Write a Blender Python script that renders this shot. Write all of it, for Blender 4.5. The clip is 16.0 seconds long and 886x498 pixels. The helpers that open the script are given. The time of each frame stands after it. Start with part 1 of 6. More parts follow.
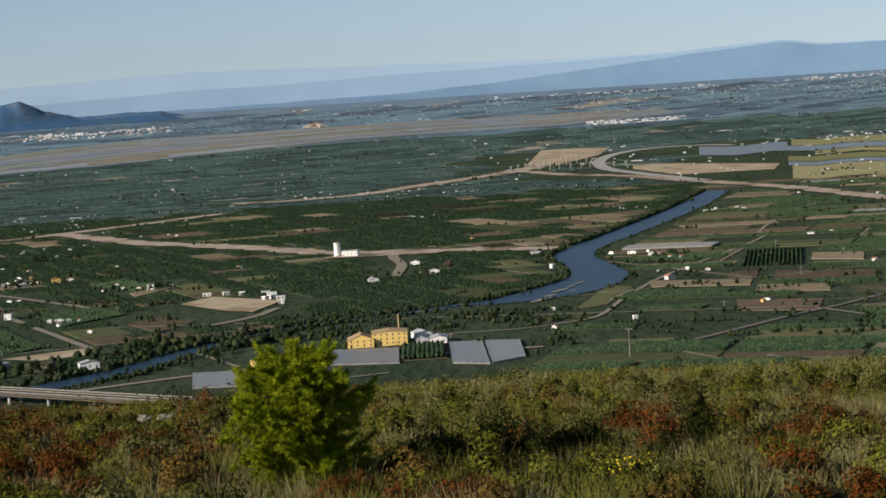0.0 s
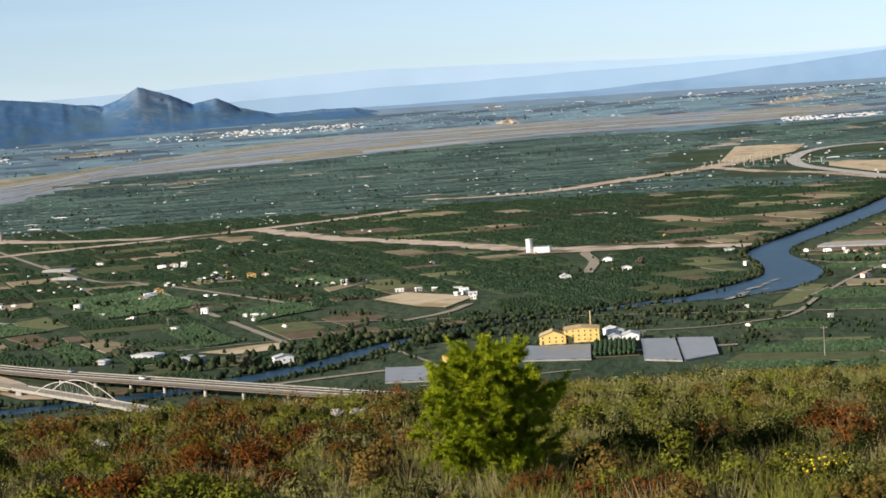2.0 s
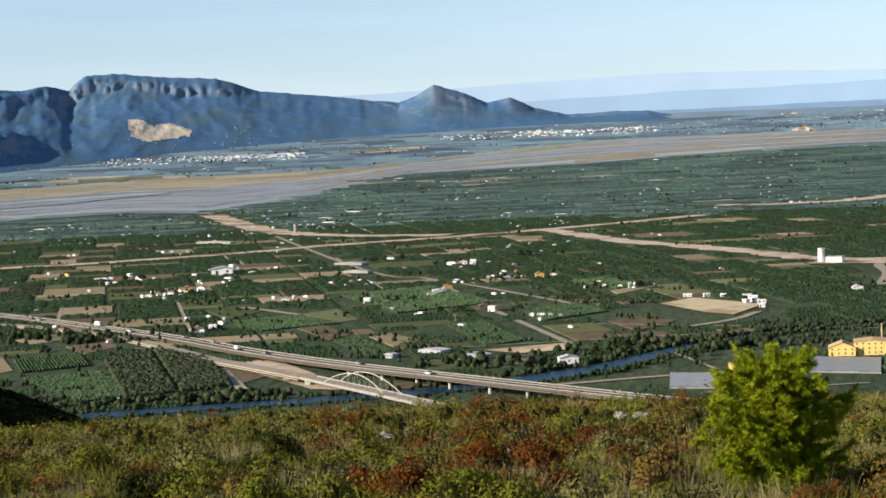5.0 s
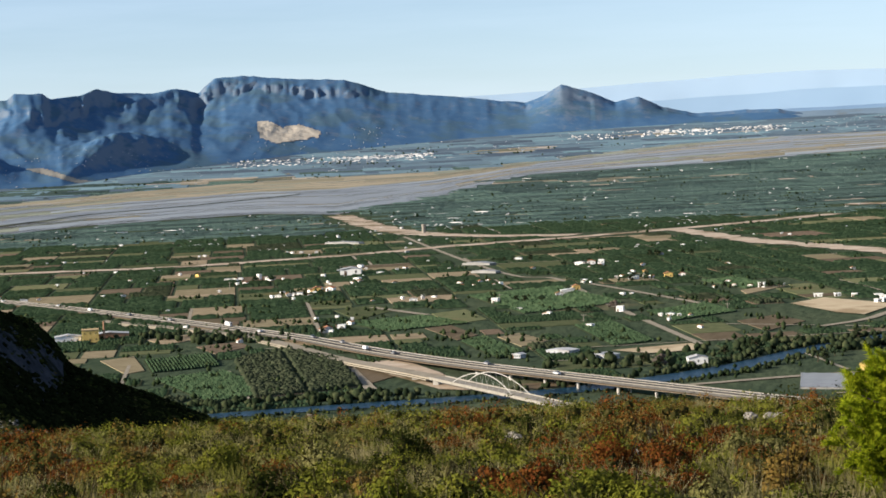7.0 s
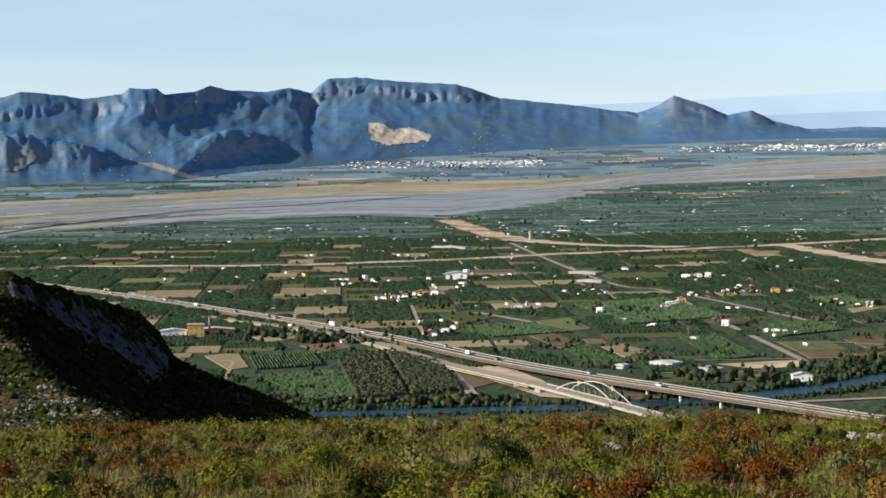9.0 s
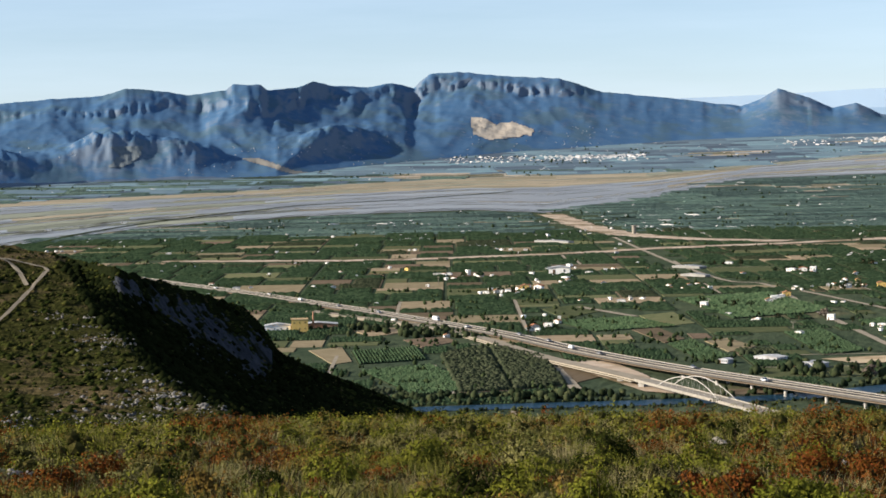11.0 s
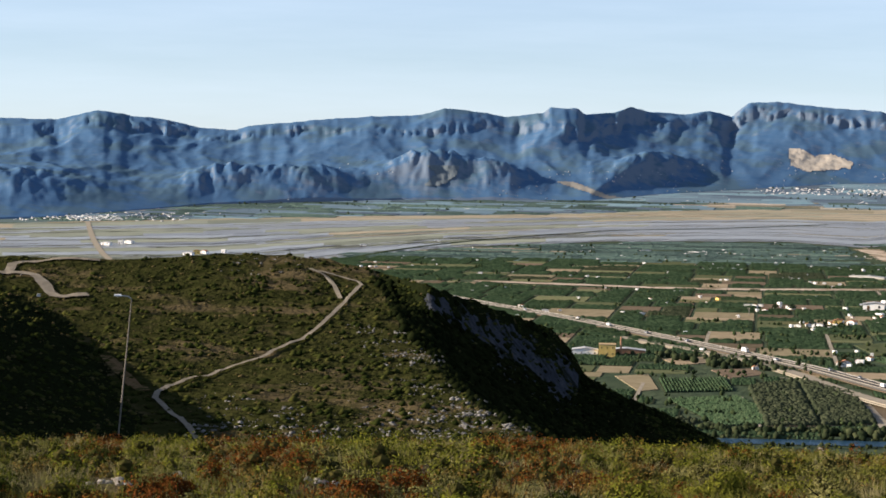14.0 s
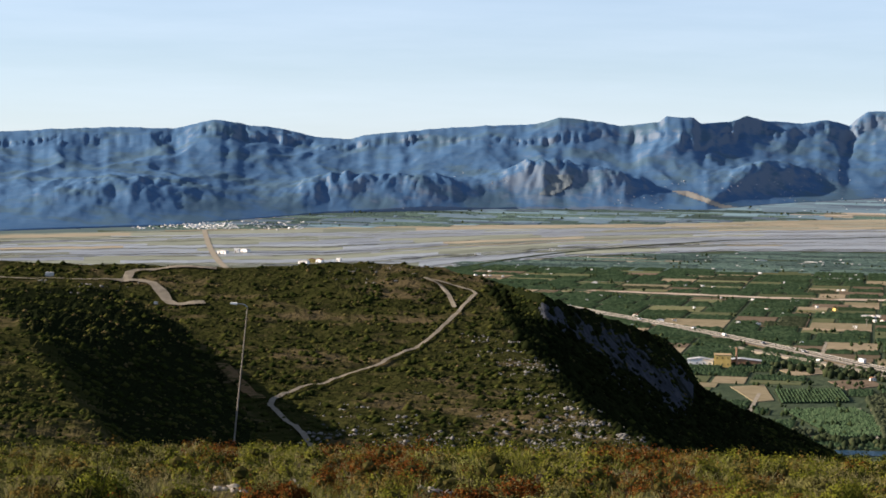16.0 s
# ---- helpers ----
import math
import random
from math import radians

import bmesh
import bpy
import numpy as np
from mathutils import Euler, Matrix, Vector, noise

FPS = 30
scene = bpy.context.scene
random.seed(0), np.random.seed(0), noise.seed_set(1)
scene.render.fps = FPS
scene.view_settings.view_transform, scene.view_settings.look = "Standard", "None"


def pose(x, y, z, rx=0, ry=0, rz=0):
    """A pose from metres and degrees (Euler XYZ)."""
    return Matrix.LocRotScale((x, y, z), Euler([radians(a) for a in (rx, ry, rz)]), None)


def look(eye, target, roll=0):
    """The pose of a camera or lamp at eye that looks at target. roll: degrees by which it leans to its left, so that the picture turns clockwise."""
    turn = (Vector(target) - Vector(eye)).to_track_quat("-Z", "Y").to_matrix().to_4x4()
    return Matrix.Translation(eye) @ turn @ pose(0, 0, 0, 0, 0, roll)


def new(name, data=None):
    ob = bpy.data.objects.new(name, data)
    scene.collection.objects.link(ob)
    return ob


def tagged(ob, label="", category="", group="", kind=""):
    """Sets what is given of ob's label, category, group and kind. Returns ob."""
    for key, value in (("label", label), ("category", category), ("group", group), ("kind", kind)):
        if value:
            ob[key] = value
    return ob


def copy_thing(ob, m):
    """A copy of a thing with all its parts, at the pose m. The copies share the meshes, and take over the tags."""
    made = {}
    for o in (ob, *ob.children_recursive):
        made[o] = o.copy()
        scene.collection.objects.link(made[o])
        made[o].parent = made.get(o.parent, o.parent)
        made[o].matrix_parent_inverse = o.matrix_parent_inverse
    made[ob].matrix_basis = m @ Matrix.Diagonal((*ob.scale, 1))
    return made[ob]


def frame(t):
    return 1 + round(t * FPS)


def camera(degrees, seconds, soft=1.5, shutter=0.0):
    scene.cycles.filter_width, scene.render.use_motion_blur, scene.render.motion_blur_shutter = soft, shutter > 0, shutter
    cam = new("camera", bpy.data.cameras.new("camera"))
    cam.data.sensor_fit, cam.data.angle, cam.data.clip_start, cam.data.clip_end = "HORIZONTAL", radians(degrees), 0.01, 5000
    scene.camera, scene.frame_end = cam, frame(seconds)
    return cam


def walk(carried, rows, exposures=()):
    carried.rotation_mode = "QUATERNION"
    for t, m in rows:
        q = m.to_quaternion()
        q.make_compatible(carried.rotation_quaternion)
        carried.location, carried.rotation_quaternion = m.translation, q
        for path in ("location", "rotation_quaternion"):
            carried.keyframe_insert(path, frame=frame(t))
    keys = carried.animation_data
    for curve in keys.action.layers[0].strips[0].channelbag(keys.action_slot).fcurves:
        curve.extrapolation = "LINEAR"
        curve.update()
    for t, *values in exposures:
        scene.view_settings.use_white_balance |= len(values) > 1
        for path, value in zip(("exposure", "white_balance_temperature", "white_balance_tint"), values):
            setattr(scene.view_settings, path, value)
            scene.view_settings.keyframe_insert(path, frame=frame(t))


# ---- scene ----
cam = camera(23.14, 16.0, soft=1.7)
E = 110.0  # the eye over the plain
TURNS = [
    (0.0, 0.0, -4.17, -3.644), (0.5, 1.536, -4.087, -3.646), (1.0, 2.3, -4.065, -3.619), (1.5, 3.529, -4.023, -3.71),
    (2.0, 5.093, -3.942, -3.754), (2.5, 6.561, -3.883, -3.62), (3.0, 7.845, -3.789, -2.519), (3.5, 9.38, -3.71, -2.438),
    (4.0, 11.136, -3.632, -2.51), (4.5, 11.599, -3.602, -2.126), (5.0, 12.731, -3.505, -2.276), (7.5, 16.728, -3.347, -2.152),
    (8.0, 17.123, -3.296, -1.172), (10.5, 21.361, -3.025, -1.275), (11.0, 21.663, -3.222, -1.078), (11.5, 21.901, -3.39, -0.393),
    (12.0, 22.362, -3.19, 0.717), (12.5, 23.915, -2.938, 0.602), (13.0, 26.35, -2.766, 0.687), (13.5, 28.36, -2.641, 0.745),
    (14.0, 29.894, -2.558, 0.865), (14.5, 31.266, -2.503, 0.888), (15.0, 32.081, -2.418, 1.02), (15.5, 32.094, -2.405, 0.931),
    (16.0, 32.93, -2.363, 0.902),
]
walk(cam, [(t, pose(0, 0, E, 0, 0, yaw) @ pose(0, 0, 0, 90 + pitch, 0, 0) @ pose(0, 0, 0, 0, 0, roll)) for t, yaw, pitch, roll in TURNS],
     exposures=[(0.0, 0.42, 6000, 12), (1.0, 0.8, 6000, 12), (2.0, 1.07, 6050, 12), (3.5, 1.14, 6070, 12), (8.0, 1.16, 6050, 12), (11.0, 1.2, 6080, 13), (16.0, 1.29, 6350, 17)])

# ---- daylight ----
SUN_AZ, SUN_EL = 121.0, 19.5  # degrees to the left of the first view, and above the horizon
world = bpy.data.worlds.new("sky")
scene.world = world
world.use_nodes = True
wn = world.node_tree.nodes
sky = wn.new("ShaderNodeTexSky")
sky.sky_type, sky.sun_disc = "NISHITA", False
sky.sun_elevation, sky.sun_rotation = radians(SUN_EL), radians(-SUN_AZ)
sky.altitude, sky.dust_density, sky.air_density, sky.ozone_density = 800, 0.0, 1.0, 3.0
soften = wn.new("ShaderNodeHueSaturation")  # a pale sky
soften.inputs["Saturation"].default_value = 0.5
cool = wn.new("ShaderNodeMix")
cool.data_type, cool.blend_type = "RGBA", "MULTIPLY"
cool.inputs[0].default_value, cool.inputs[7].default_value = 1.0, (0.855, 0.985, 1.12, 1)
world.node_tree.links.new(sky.outputs[0], soften.inputs["Color"])
world.node_tree.links.new(soften.outputs[0], cool.inputs[6])
wisp_at, wisp_map, wisp = wn.new("ShaderNodeTexCoord"), wn.new("ShaderNodeMapping"), wn.new("ShaderNodeTexNoise")  # thin cirrus
wisp_map.inputs["Scale"].default_value, wisp_map.inputs["Rotation"].default_value = (2.2, 2.2, 24.0), (0.05, 0.03, 0.0)
wisp.inputs["Scale"].default_value, wisp.inputs["Detail"].default_value, wisp.inputs["Roughness"].default_value = 1.4, 7.0, 0.6
ramp = wn.new("ShaderNodeMapRange")
ramp.inputs["From Min"].default_value, ramp.inputs["From Max"].default_value, ramp.inputs["To Max"].default_value = 0.42, 0.75, 0.2
white = wn.new("ShaderNodeMix")
white.data_type = "RGBA"
white.inputs[7].default_value = (7.2, 8.2, 9.0, 1)
ln = world.node_tree.links.new
ln(wisp_at.outputs["Generated"], wisp_map.inputs["Vector"]), ln(wisp_map.outputs[0], wisp.inputs["Vector"]), ln(wisp.outputs[0], ramp.inputs["Value"])
ln(cool.outputs[2], white.inputs[6]), ln(ramp.outputs[0], white.inputs[0]), ln(white.outputs[2], wn["Background"].inputs[0])
wn["Background"].inputs[1].default_value = 0.060
sun = new("sun", bpy.data.lights.new("sun", "SUN"))
sun.data.energy, sun.data.angle, sun.data.color = 5.0, radians(0.6), (1.0, 0.87, 0.68)
a = radians(SUN_AZ)
sun.matrix_world = look((0, 0, 300), (300 * math.sin(a), -300 * math.cos(a), 300 - 300 * math.tan(radians(SUN_EL))))


# ---- materials ----
def node(m, kind, **sockets):
    n = m.node_tree.nodes.new(kind)
    for k, v in sockets.items():
        n.inputs[k.replace("_", " ")].default_value = v
    return n


def mat(name, c1, c2, scale=1.0, rough=0.85, bump=0.0, bump_scale=None, c3=None, c3_scale=0.1, c3_at=0.55, vary=0.0, island=False, metal=0.0, stretch=(1, 1, 1), gloss=0.0, deep=0.77):
    """Two tones mixed by fine noise, a third in larger stains, a random shift per object or per island."""
    m = bpy.data.materials.new(name)
    m.use_nodes = True
    c1, c2 = [v * deep for v in c1], [v * deep for v in c2]
    c3 = [v * deep for v in c3] if c3 else None
    ln = m.node_tree.links.new
    b = m.node_tree.nodes["Principled BSDF"]
    b.inputs["Roughness"].default_value, b.inputs["Metallic"].default_value = rough, metal
    b.inputs["Specular IOR Level"].default_value = gloss
    tc = node(m, "ShaderNodeNewGeometry")
    mp = node(m, "ShaderNodeMapping")
    mp.inputs["Scale"].default_value = stretch
    ln(tc.outputs["Position"], mp.inputs["Vector"])
    n1 = node(m, "ShaderNodeTexNoise", Scale=scale, Detail=6.0, Roughness=0.65)
    ln(mp.outputs[0], n1.inputs["Vector"])
    r1 = node(m, "ShaderNodeMapRange", From_Min=0.32, From_Max=0.68)
    ln(n1.outputs[0], r1.inputs["Value"])
    mx = m.node_tree.nodes.new("ShaderNodeMix")
    mx.data_type = "RGBA"
    mx.inputs[6].default_value, mx.inputs[7].default_value = (*c1, 1), (*c2, 1)
    ln(r1.outputs[0], mx.inputs[0])
    out = mx.outputs[2]
    if c3:
        n3 = node(m, "ShaderNodeTexNoise", Scale=c3_scale, Detail=5.0, Roughness=0.6)
        ln(mp.outputs[0], n3.inputs["Vector"])
        r3 = node(m, "ShaderNodeMapRange", From_Min=c3_at, From_Max=c3_at + 0.1)
        ln(n3.outputs[0], r3.inputs["Value"])
        m3 = m.node_tree.nodes.new("ShaderNodeMix")
        m3.data_type = "RGBA"
        m3.inputs[7].default_value = (*c3, 1)
        ln(out, m3.inputs[6]), ln(r3.outputs[0], m3.inputs[0])
        out = m3.outputs[2]
    if vary:
        src = tc.outputs["Random Per Island"] if island else node(m, "ShaderNodeObjectInfo").outputs["Random"]
        hs = node(m, "ShaderNodeHueSaturation")
        rv = node(m, "ShaderNodeMapRange", To_Min=1 - vary, To_Max=1 + vary)
        rh = node(m, "ShaderNodeMapRange", To_Min=0.5 + vary * 0.06, To_Max=0.5 - vary * 0.06)
        ln(src, rv.inputs["Value"]), ln(src, rh.inputs["Value"])
        ln(out, hs.inputs["Color"]), ln(rv.outputs[0], hs.inputs["Value"]), ln(rh.outputs[0], hs.inputs["Hue"])
        out = hs.outputs[0]
    ln(out, b.inputs["Base Color"])
    if bump:
        nb = node(m, "ShaderNodeTexNoise", Scale=bump_scale or scale * 2, Detail=5.0)
        ln(mp.outputs[0], nb.inputs["Vector"])
        bp = node(m, "ShaderNodeBump", Strength=min(1.0, bump), Distance=bump / (bump_scale or scale * 2))
        ln(nb.outputs[0], bp.inputs["Height"]), ln(bp.outputs[0], b.inputs["Normal"])
    return m


M_soil_hill = mat("dry hill soil", (0.06, 0.047, 0.026), (0.12, 0.095, 0.055), 3.0, bump=0.6, c3=(0.05, 0.055, 0.018), c3_scale=0.4)
M_slope = mat("scrub slope", (0.021, 0.025, 0.007), (0.045, 0.044, 0.015), 0.35, bump=0.8, bump_scale=0.8, c3=(0.095, 0.074, 0.038), c3_scale=0.06, c3_at=0.53)
M_plain = mat("farmland", (0.048, 0.070, 0.044), (0.08, 0.10, 0.060), 0.02, bump=0.5, bump_scale=0.15, c3=(0.15, 0.135, 0.08), c3_scale=0.006, c3_at=0.6, stretch=(1, 0.5, 1))
M_marsh = mat("wet dyke soil", (0.19, 0.20, 0.18), (0.25, 0.25, 0.21), 0.006, rough=0.45, bump=0.1, c3=(0.17, 0.15, 0.10), c3_scale=0.004, c3_at=0.55)
# Gloss is low; the sky's blue reflection is painted into the water colour.
M_water = mat("river water", (0.011, 0.038, 0.066), (0.019, 0.053, 0.090), 0.03, rough=0.3, bump=0.4, bump_scale=0.5, gloss=0.02, c3=(0.022, 0.066, 0.116), c3_scale=0.02, c3_at=0.55)
M_asphalt = mat("worn asphalt", (0.16, 0.15, 0.14), (0.22, 0.20, 0.18), 0.4, rough=0.9)
M_concrete = mat("pale concrete", (0.42, 0.40, 0.36), (0.55, 0.53, 0.48), 0.5, rough=0.85, c3=(0.33, 0.31, 0.28), c3_scale=0.08)
M_earth = mat("graded earth", (0.42, 0.32, 0.23), (0.64, 0.54, 0.43), 0.06, bump=0.3, bump_scale=0.3, c3=(0.24, 0.19, 0.12), c3_scale=0.022, c3_at=0.5)
M_dirt = mat("dirt lane", (0.28, 0.245, 0.185), (0.38, 0.335, 0.26), 0.2)
# Mountain scrub is tinted blue: distance haze is painted into the colour.
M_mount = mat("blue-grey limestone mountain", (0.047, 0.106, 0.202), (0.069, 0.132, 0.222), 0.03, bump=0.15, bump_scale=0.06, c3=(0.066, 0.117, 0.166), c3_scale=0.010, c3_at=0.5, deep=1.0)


def bare_where_steep(m, rock, at, soft, grain):
    """Bare rock shows through the scrub where the slope is steep."""
    nt = m.node_tree
    b = nt.nodes["Principled BSDF"]
    under = b.inputs["Base Color"].links[0].from_socket
    geo = nt.nodes.new("ShaderNodeNewGeometry")
    up = nt.nodes.new("ShaderNodeSeparateXYZ")
    n = node(m, "ShaderNodeTexNoise", Scale=grain, Detail=6.0, Roughness=0.7)
    nt.links.new(geo.outputs["Normal"], up.inputs[0]), nt.links.new(geo.outputs["Position"], n.inputs["Vector"])
    add = nt.nodes.new("ShaderNodeMath")
    add.operation = "MULTIPLY_ADD"
    add.inputs[1].default_value = 0.55
    nt.links.new(n.outputs[0], add.inputs[0]), nt.links.new(up.outputs[2], add.inputs[2])
    r = node(m, "ShaderNodeMapRange", From_Min=at + 0.275 + soft, From_Max=at + 0.275 - soft)
    nt.links.new(add.outputs[0], r.inputs["Value"])
    mx = nt.nodes.new("ShaderNodeMix")
    mx.data_type = "RGBA"
    mx.inputs[7].default_value = (*rock, 1)
    nt.links.new(under, mx.inputs[6]), nt.links.new(r.outputs[0], mx.inputs[0]), nt.links.new(mx.outputs[2], b.inputs["Base Color"])


# The bare rock carries the same painted haze blue.
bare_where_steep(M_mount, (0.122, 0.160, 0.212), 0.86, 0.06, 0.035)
# Three ranges, each paler: haze is mixed into their base colours.
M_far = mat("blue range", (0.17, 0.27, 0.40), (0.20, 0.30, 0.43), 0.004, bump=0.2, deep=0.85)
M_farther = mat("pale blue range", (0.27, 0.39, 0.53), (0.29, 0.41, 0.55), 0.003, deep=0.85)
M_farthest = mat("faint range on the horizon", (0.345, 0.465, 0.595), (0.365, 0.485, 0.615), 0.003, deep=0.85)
# Farmland farther out, bluer and paler: haze painted into the colour.
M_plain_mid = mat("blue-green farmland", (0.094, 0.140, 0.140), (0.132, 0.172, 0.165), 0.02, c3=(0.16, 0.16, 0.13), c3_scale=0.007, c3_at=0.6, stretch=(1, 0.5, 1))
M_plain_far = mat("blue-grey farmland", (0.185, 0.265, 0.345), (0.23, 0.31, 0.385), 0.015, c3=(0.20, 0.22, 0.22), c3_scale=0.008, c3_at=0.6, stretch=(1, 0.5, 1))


# ---- mesh helpers ----
def link_mesh(name, verts, faces, material, parent=None, smooth=False):
    me = bpy.data.meshes.new(name)
    me.from_pydata(verts, [], faces)
    me.materials.append(material)
    if smooth:
        me.polygons.foreach_set("use_smooth", [True] * len(me.polygons))
    me.update()
    ob = new(name, me)
    ob.parent = parent
    return ob


def soup(name, tris, material, parent=None):
    """One mesh from an array of triangles, n x 3 x 3."""
    tris = np.ascontiguousarray(tris, dtype=np.float32)
    n = len(tris)
    me = bpy.data.meshes.new(name)
    me.vertices.add(3 * n), me.loops.add(3 * n), me.polygons.add(n)
    me.vertices.foreach_set("co", tris.ravel())
    me.loops.foreach_set("vertex_index", np.arange(3 * n, dtype=np.int32))
    me.polygons.foreach_set("loop_start", np.arange(0, 3 * n, 3, dtype=np.int32))
    me.materials.append(material)
    me.update(calc_edges=True)
    ob = new(name, me)
    ob.parent = parent
    return ob


def solids(name, pts, faces, places, material, parent=None):
    """Many copies of one small solid, joined: places is n x 5 (x, y, z, size, height), jittered."""
    pts, faces, places = np.asarray(pts, float), np.asarray(faces, np.int32), np.asarray(places, float)
    n, k = len(places), len(pts)
    jit = 1 + RNG.uniform(-0.28, 0.28, (n, k, 1))
    turn = RNG.uniform(0, 6.28, n)
    c, s = np.cos(turn)[:, None], np.sin(turn)[:, None]
    p = pts[None] * jit
    v = np.stack([(p[..., 0] * c - p[..., 1] * s) * places[:, 3:4] + places[:, 0:1], (p[..., 0] * s + p[..., 1] * c) * places[:, 3:4] + places[:, 1:2],
                  p[..., 2] * places[:, 4:5] + places[:, 2:3]], -1).reshape(-1, 3)
    f = (faces[None] + (np.arange(n, dtype=np.int32) * k)[:, None, None]).reshape(-1, faces.shape[1])
    me = bpy.data.meshes.new(name)
    m, w = f.shape
    me.vertices.add(len(v)), me.loops.add(m * w), me.polygons.add(m)
    me.vertices.foreach_set("co", v.astype(np.float32).ravel())
    me.loops.foreach_set("vertex_index", f.ravel().astype(np.int32))
    me.polygons.foreach_set("loop_start", np.arange(0, m * w, w, dtype=np.int32))
    me.materials.append(material)
    me.update(calc_edges=True)
    ob = new(name, me)
    ob.parent = parent
    return ob


def part(name, bm, material, parent, label=""):
    me = bpy.data.meshes.new(name)
    bm.to_mesh(me)
    bm.free()
    me.materials.append(material)
    ob = new(name, me)
    ob.parent = parent
    return tagged(ob, label)


def box(bm, x0, y0, z0, x1, y1, z1, bevel=0.0):
    vs = [bm.verts.new((x, y, z)) for z in (z0, z1) for x, y in ((x0, y0), (x1, y0), (x1, y1), (x0, y1))]
    for q in ((3, 2, 1, 0), (4, 5, 6, 7), (0, 1, 5, 4), (1, 2, 6, 5), (2, 3, 7, 6), (3, 0, 4, 7)):
        bm.faces.new([vs[i] for i in q])
    return vs


def boxm(*a):
    bm = bmesh.new()
    box(bm, *a)
    return bm


def tube(bm, pts, radii, n=8):
    """A round bar along points."""
    rings = []
    for i, p in enumerate(pts):
        p = Vector(p)
        way = (Vector(pts[min(i + 1, len(pts) - 1)]) - Vector(pts[max(i - 1, 0)])).normalized()
        side = way.cross(Vector((0.31, 0.17, 1)) if abs(way.z) < 0.95 else Vector((1, 0, 0))).normalized()
        up = side.cross(way)
        r = radii[i] if hasattr(radii, "__len__") else radii
        rings.append([bm.verts.new(p + r * (math.cos(6.2832 * k / n) * side + math.sin(6.2832 * k / n) * up)) for k in range(n)])
    for ra, rb in zip(rings, rings[1:]):
        for k in range(n):
            bm.faces.new((ra[k], ra[(k + 1) % n], rb[(k + 1) % n], rb[k]))
    bm.faces.new(rings[0][::-1]), bm.faces.new(rings[-1])
    return bm


RNG = np.random.default_rng(7)
S0 = E / 3000


def zplain(d):
    """The plain is level to 3 km and then rises gently to the foothills."""
    return np.where(d < 3000, 0.0, E - d * (S0 - (d - 3000) / 1750 * 0.0337))


def dplain(s):
    return E / s if s > S0 else 3000 + (S0 - s) / 0.0337 * 1750


def polar(az, d):
    a = np.radians(az)
    return -d * np.sin(a), d * np.cos(a)


def bank(x):
    """Smooth value noise, for arrays of n x 3."""
    return np.array([noise.noise(Vector(p)) for p in x])


def grid_faces(rows, cols):
    i = np.arange(rows - 1)[:, None] * cols + np.arange(cols - 1)[None]
    return np.stack([i, i + 1, i + cols + 1, i + cols], -1).reshape(-1, 4).tolist()


# ---- the plain ----
az = np.linspace(-180, 180, 361)
ds = np.concatenate([[150], np.linspace(400, 3000, 14), np.linspace(3100, 4900, 19)])
D, A = np.meshgrid(ds, az, indexing="ij")
X, Y = polar(A, D)
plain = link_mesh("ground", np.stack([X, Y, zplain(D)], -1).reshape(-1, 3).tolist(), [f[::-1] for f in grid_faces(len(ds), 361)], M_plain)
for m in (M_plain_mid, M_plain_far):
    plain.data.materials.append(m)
# the farther rings take the farmland with haze in its colour
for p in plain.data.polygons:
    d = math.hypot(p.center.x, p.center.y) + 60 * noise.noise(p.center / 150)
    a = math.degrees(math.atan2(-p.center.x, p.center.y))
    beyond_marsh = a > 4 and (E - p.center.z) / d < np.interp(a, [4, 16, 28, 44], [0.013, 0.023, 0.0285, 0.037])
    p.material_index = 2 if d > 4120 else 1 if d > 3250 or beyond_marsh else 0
tagged(plain, "wide flat green farmland plain reaching to the mountains", "ground", kind="structure")


def smooth_line(pts, step):
    """A Catmull-Rom line through points, with any number of columns."""
    p = np.asarray(pts, float)
    p = np.vstack([2 * p[0] - p[1], p, 2 * p[-1] - p[-2]])
    out = []
    for i in range(1, len(p) - 2):
        n = max(2, int(np.linalg.norm(p[i + 1, :2] - p[i, :2]) / step))
        for t in np.arange(n) / n:
            out.append(0.5 * (2 * p[i] + (p[i + 1] - p[i - 1]) * t + (2 * p[i - 1] - 5 * p[i] + 4 * p[i + 1] - p[i + 2]) * t * t + (3 * p[i] - p[i - 1] - 3 * p[i + 1] + p[i + 2]) * t ** 3))
    out.append(p[-2])
    return np.array(out)


LINES = []  # what fields and trees keep clear of: points and half width


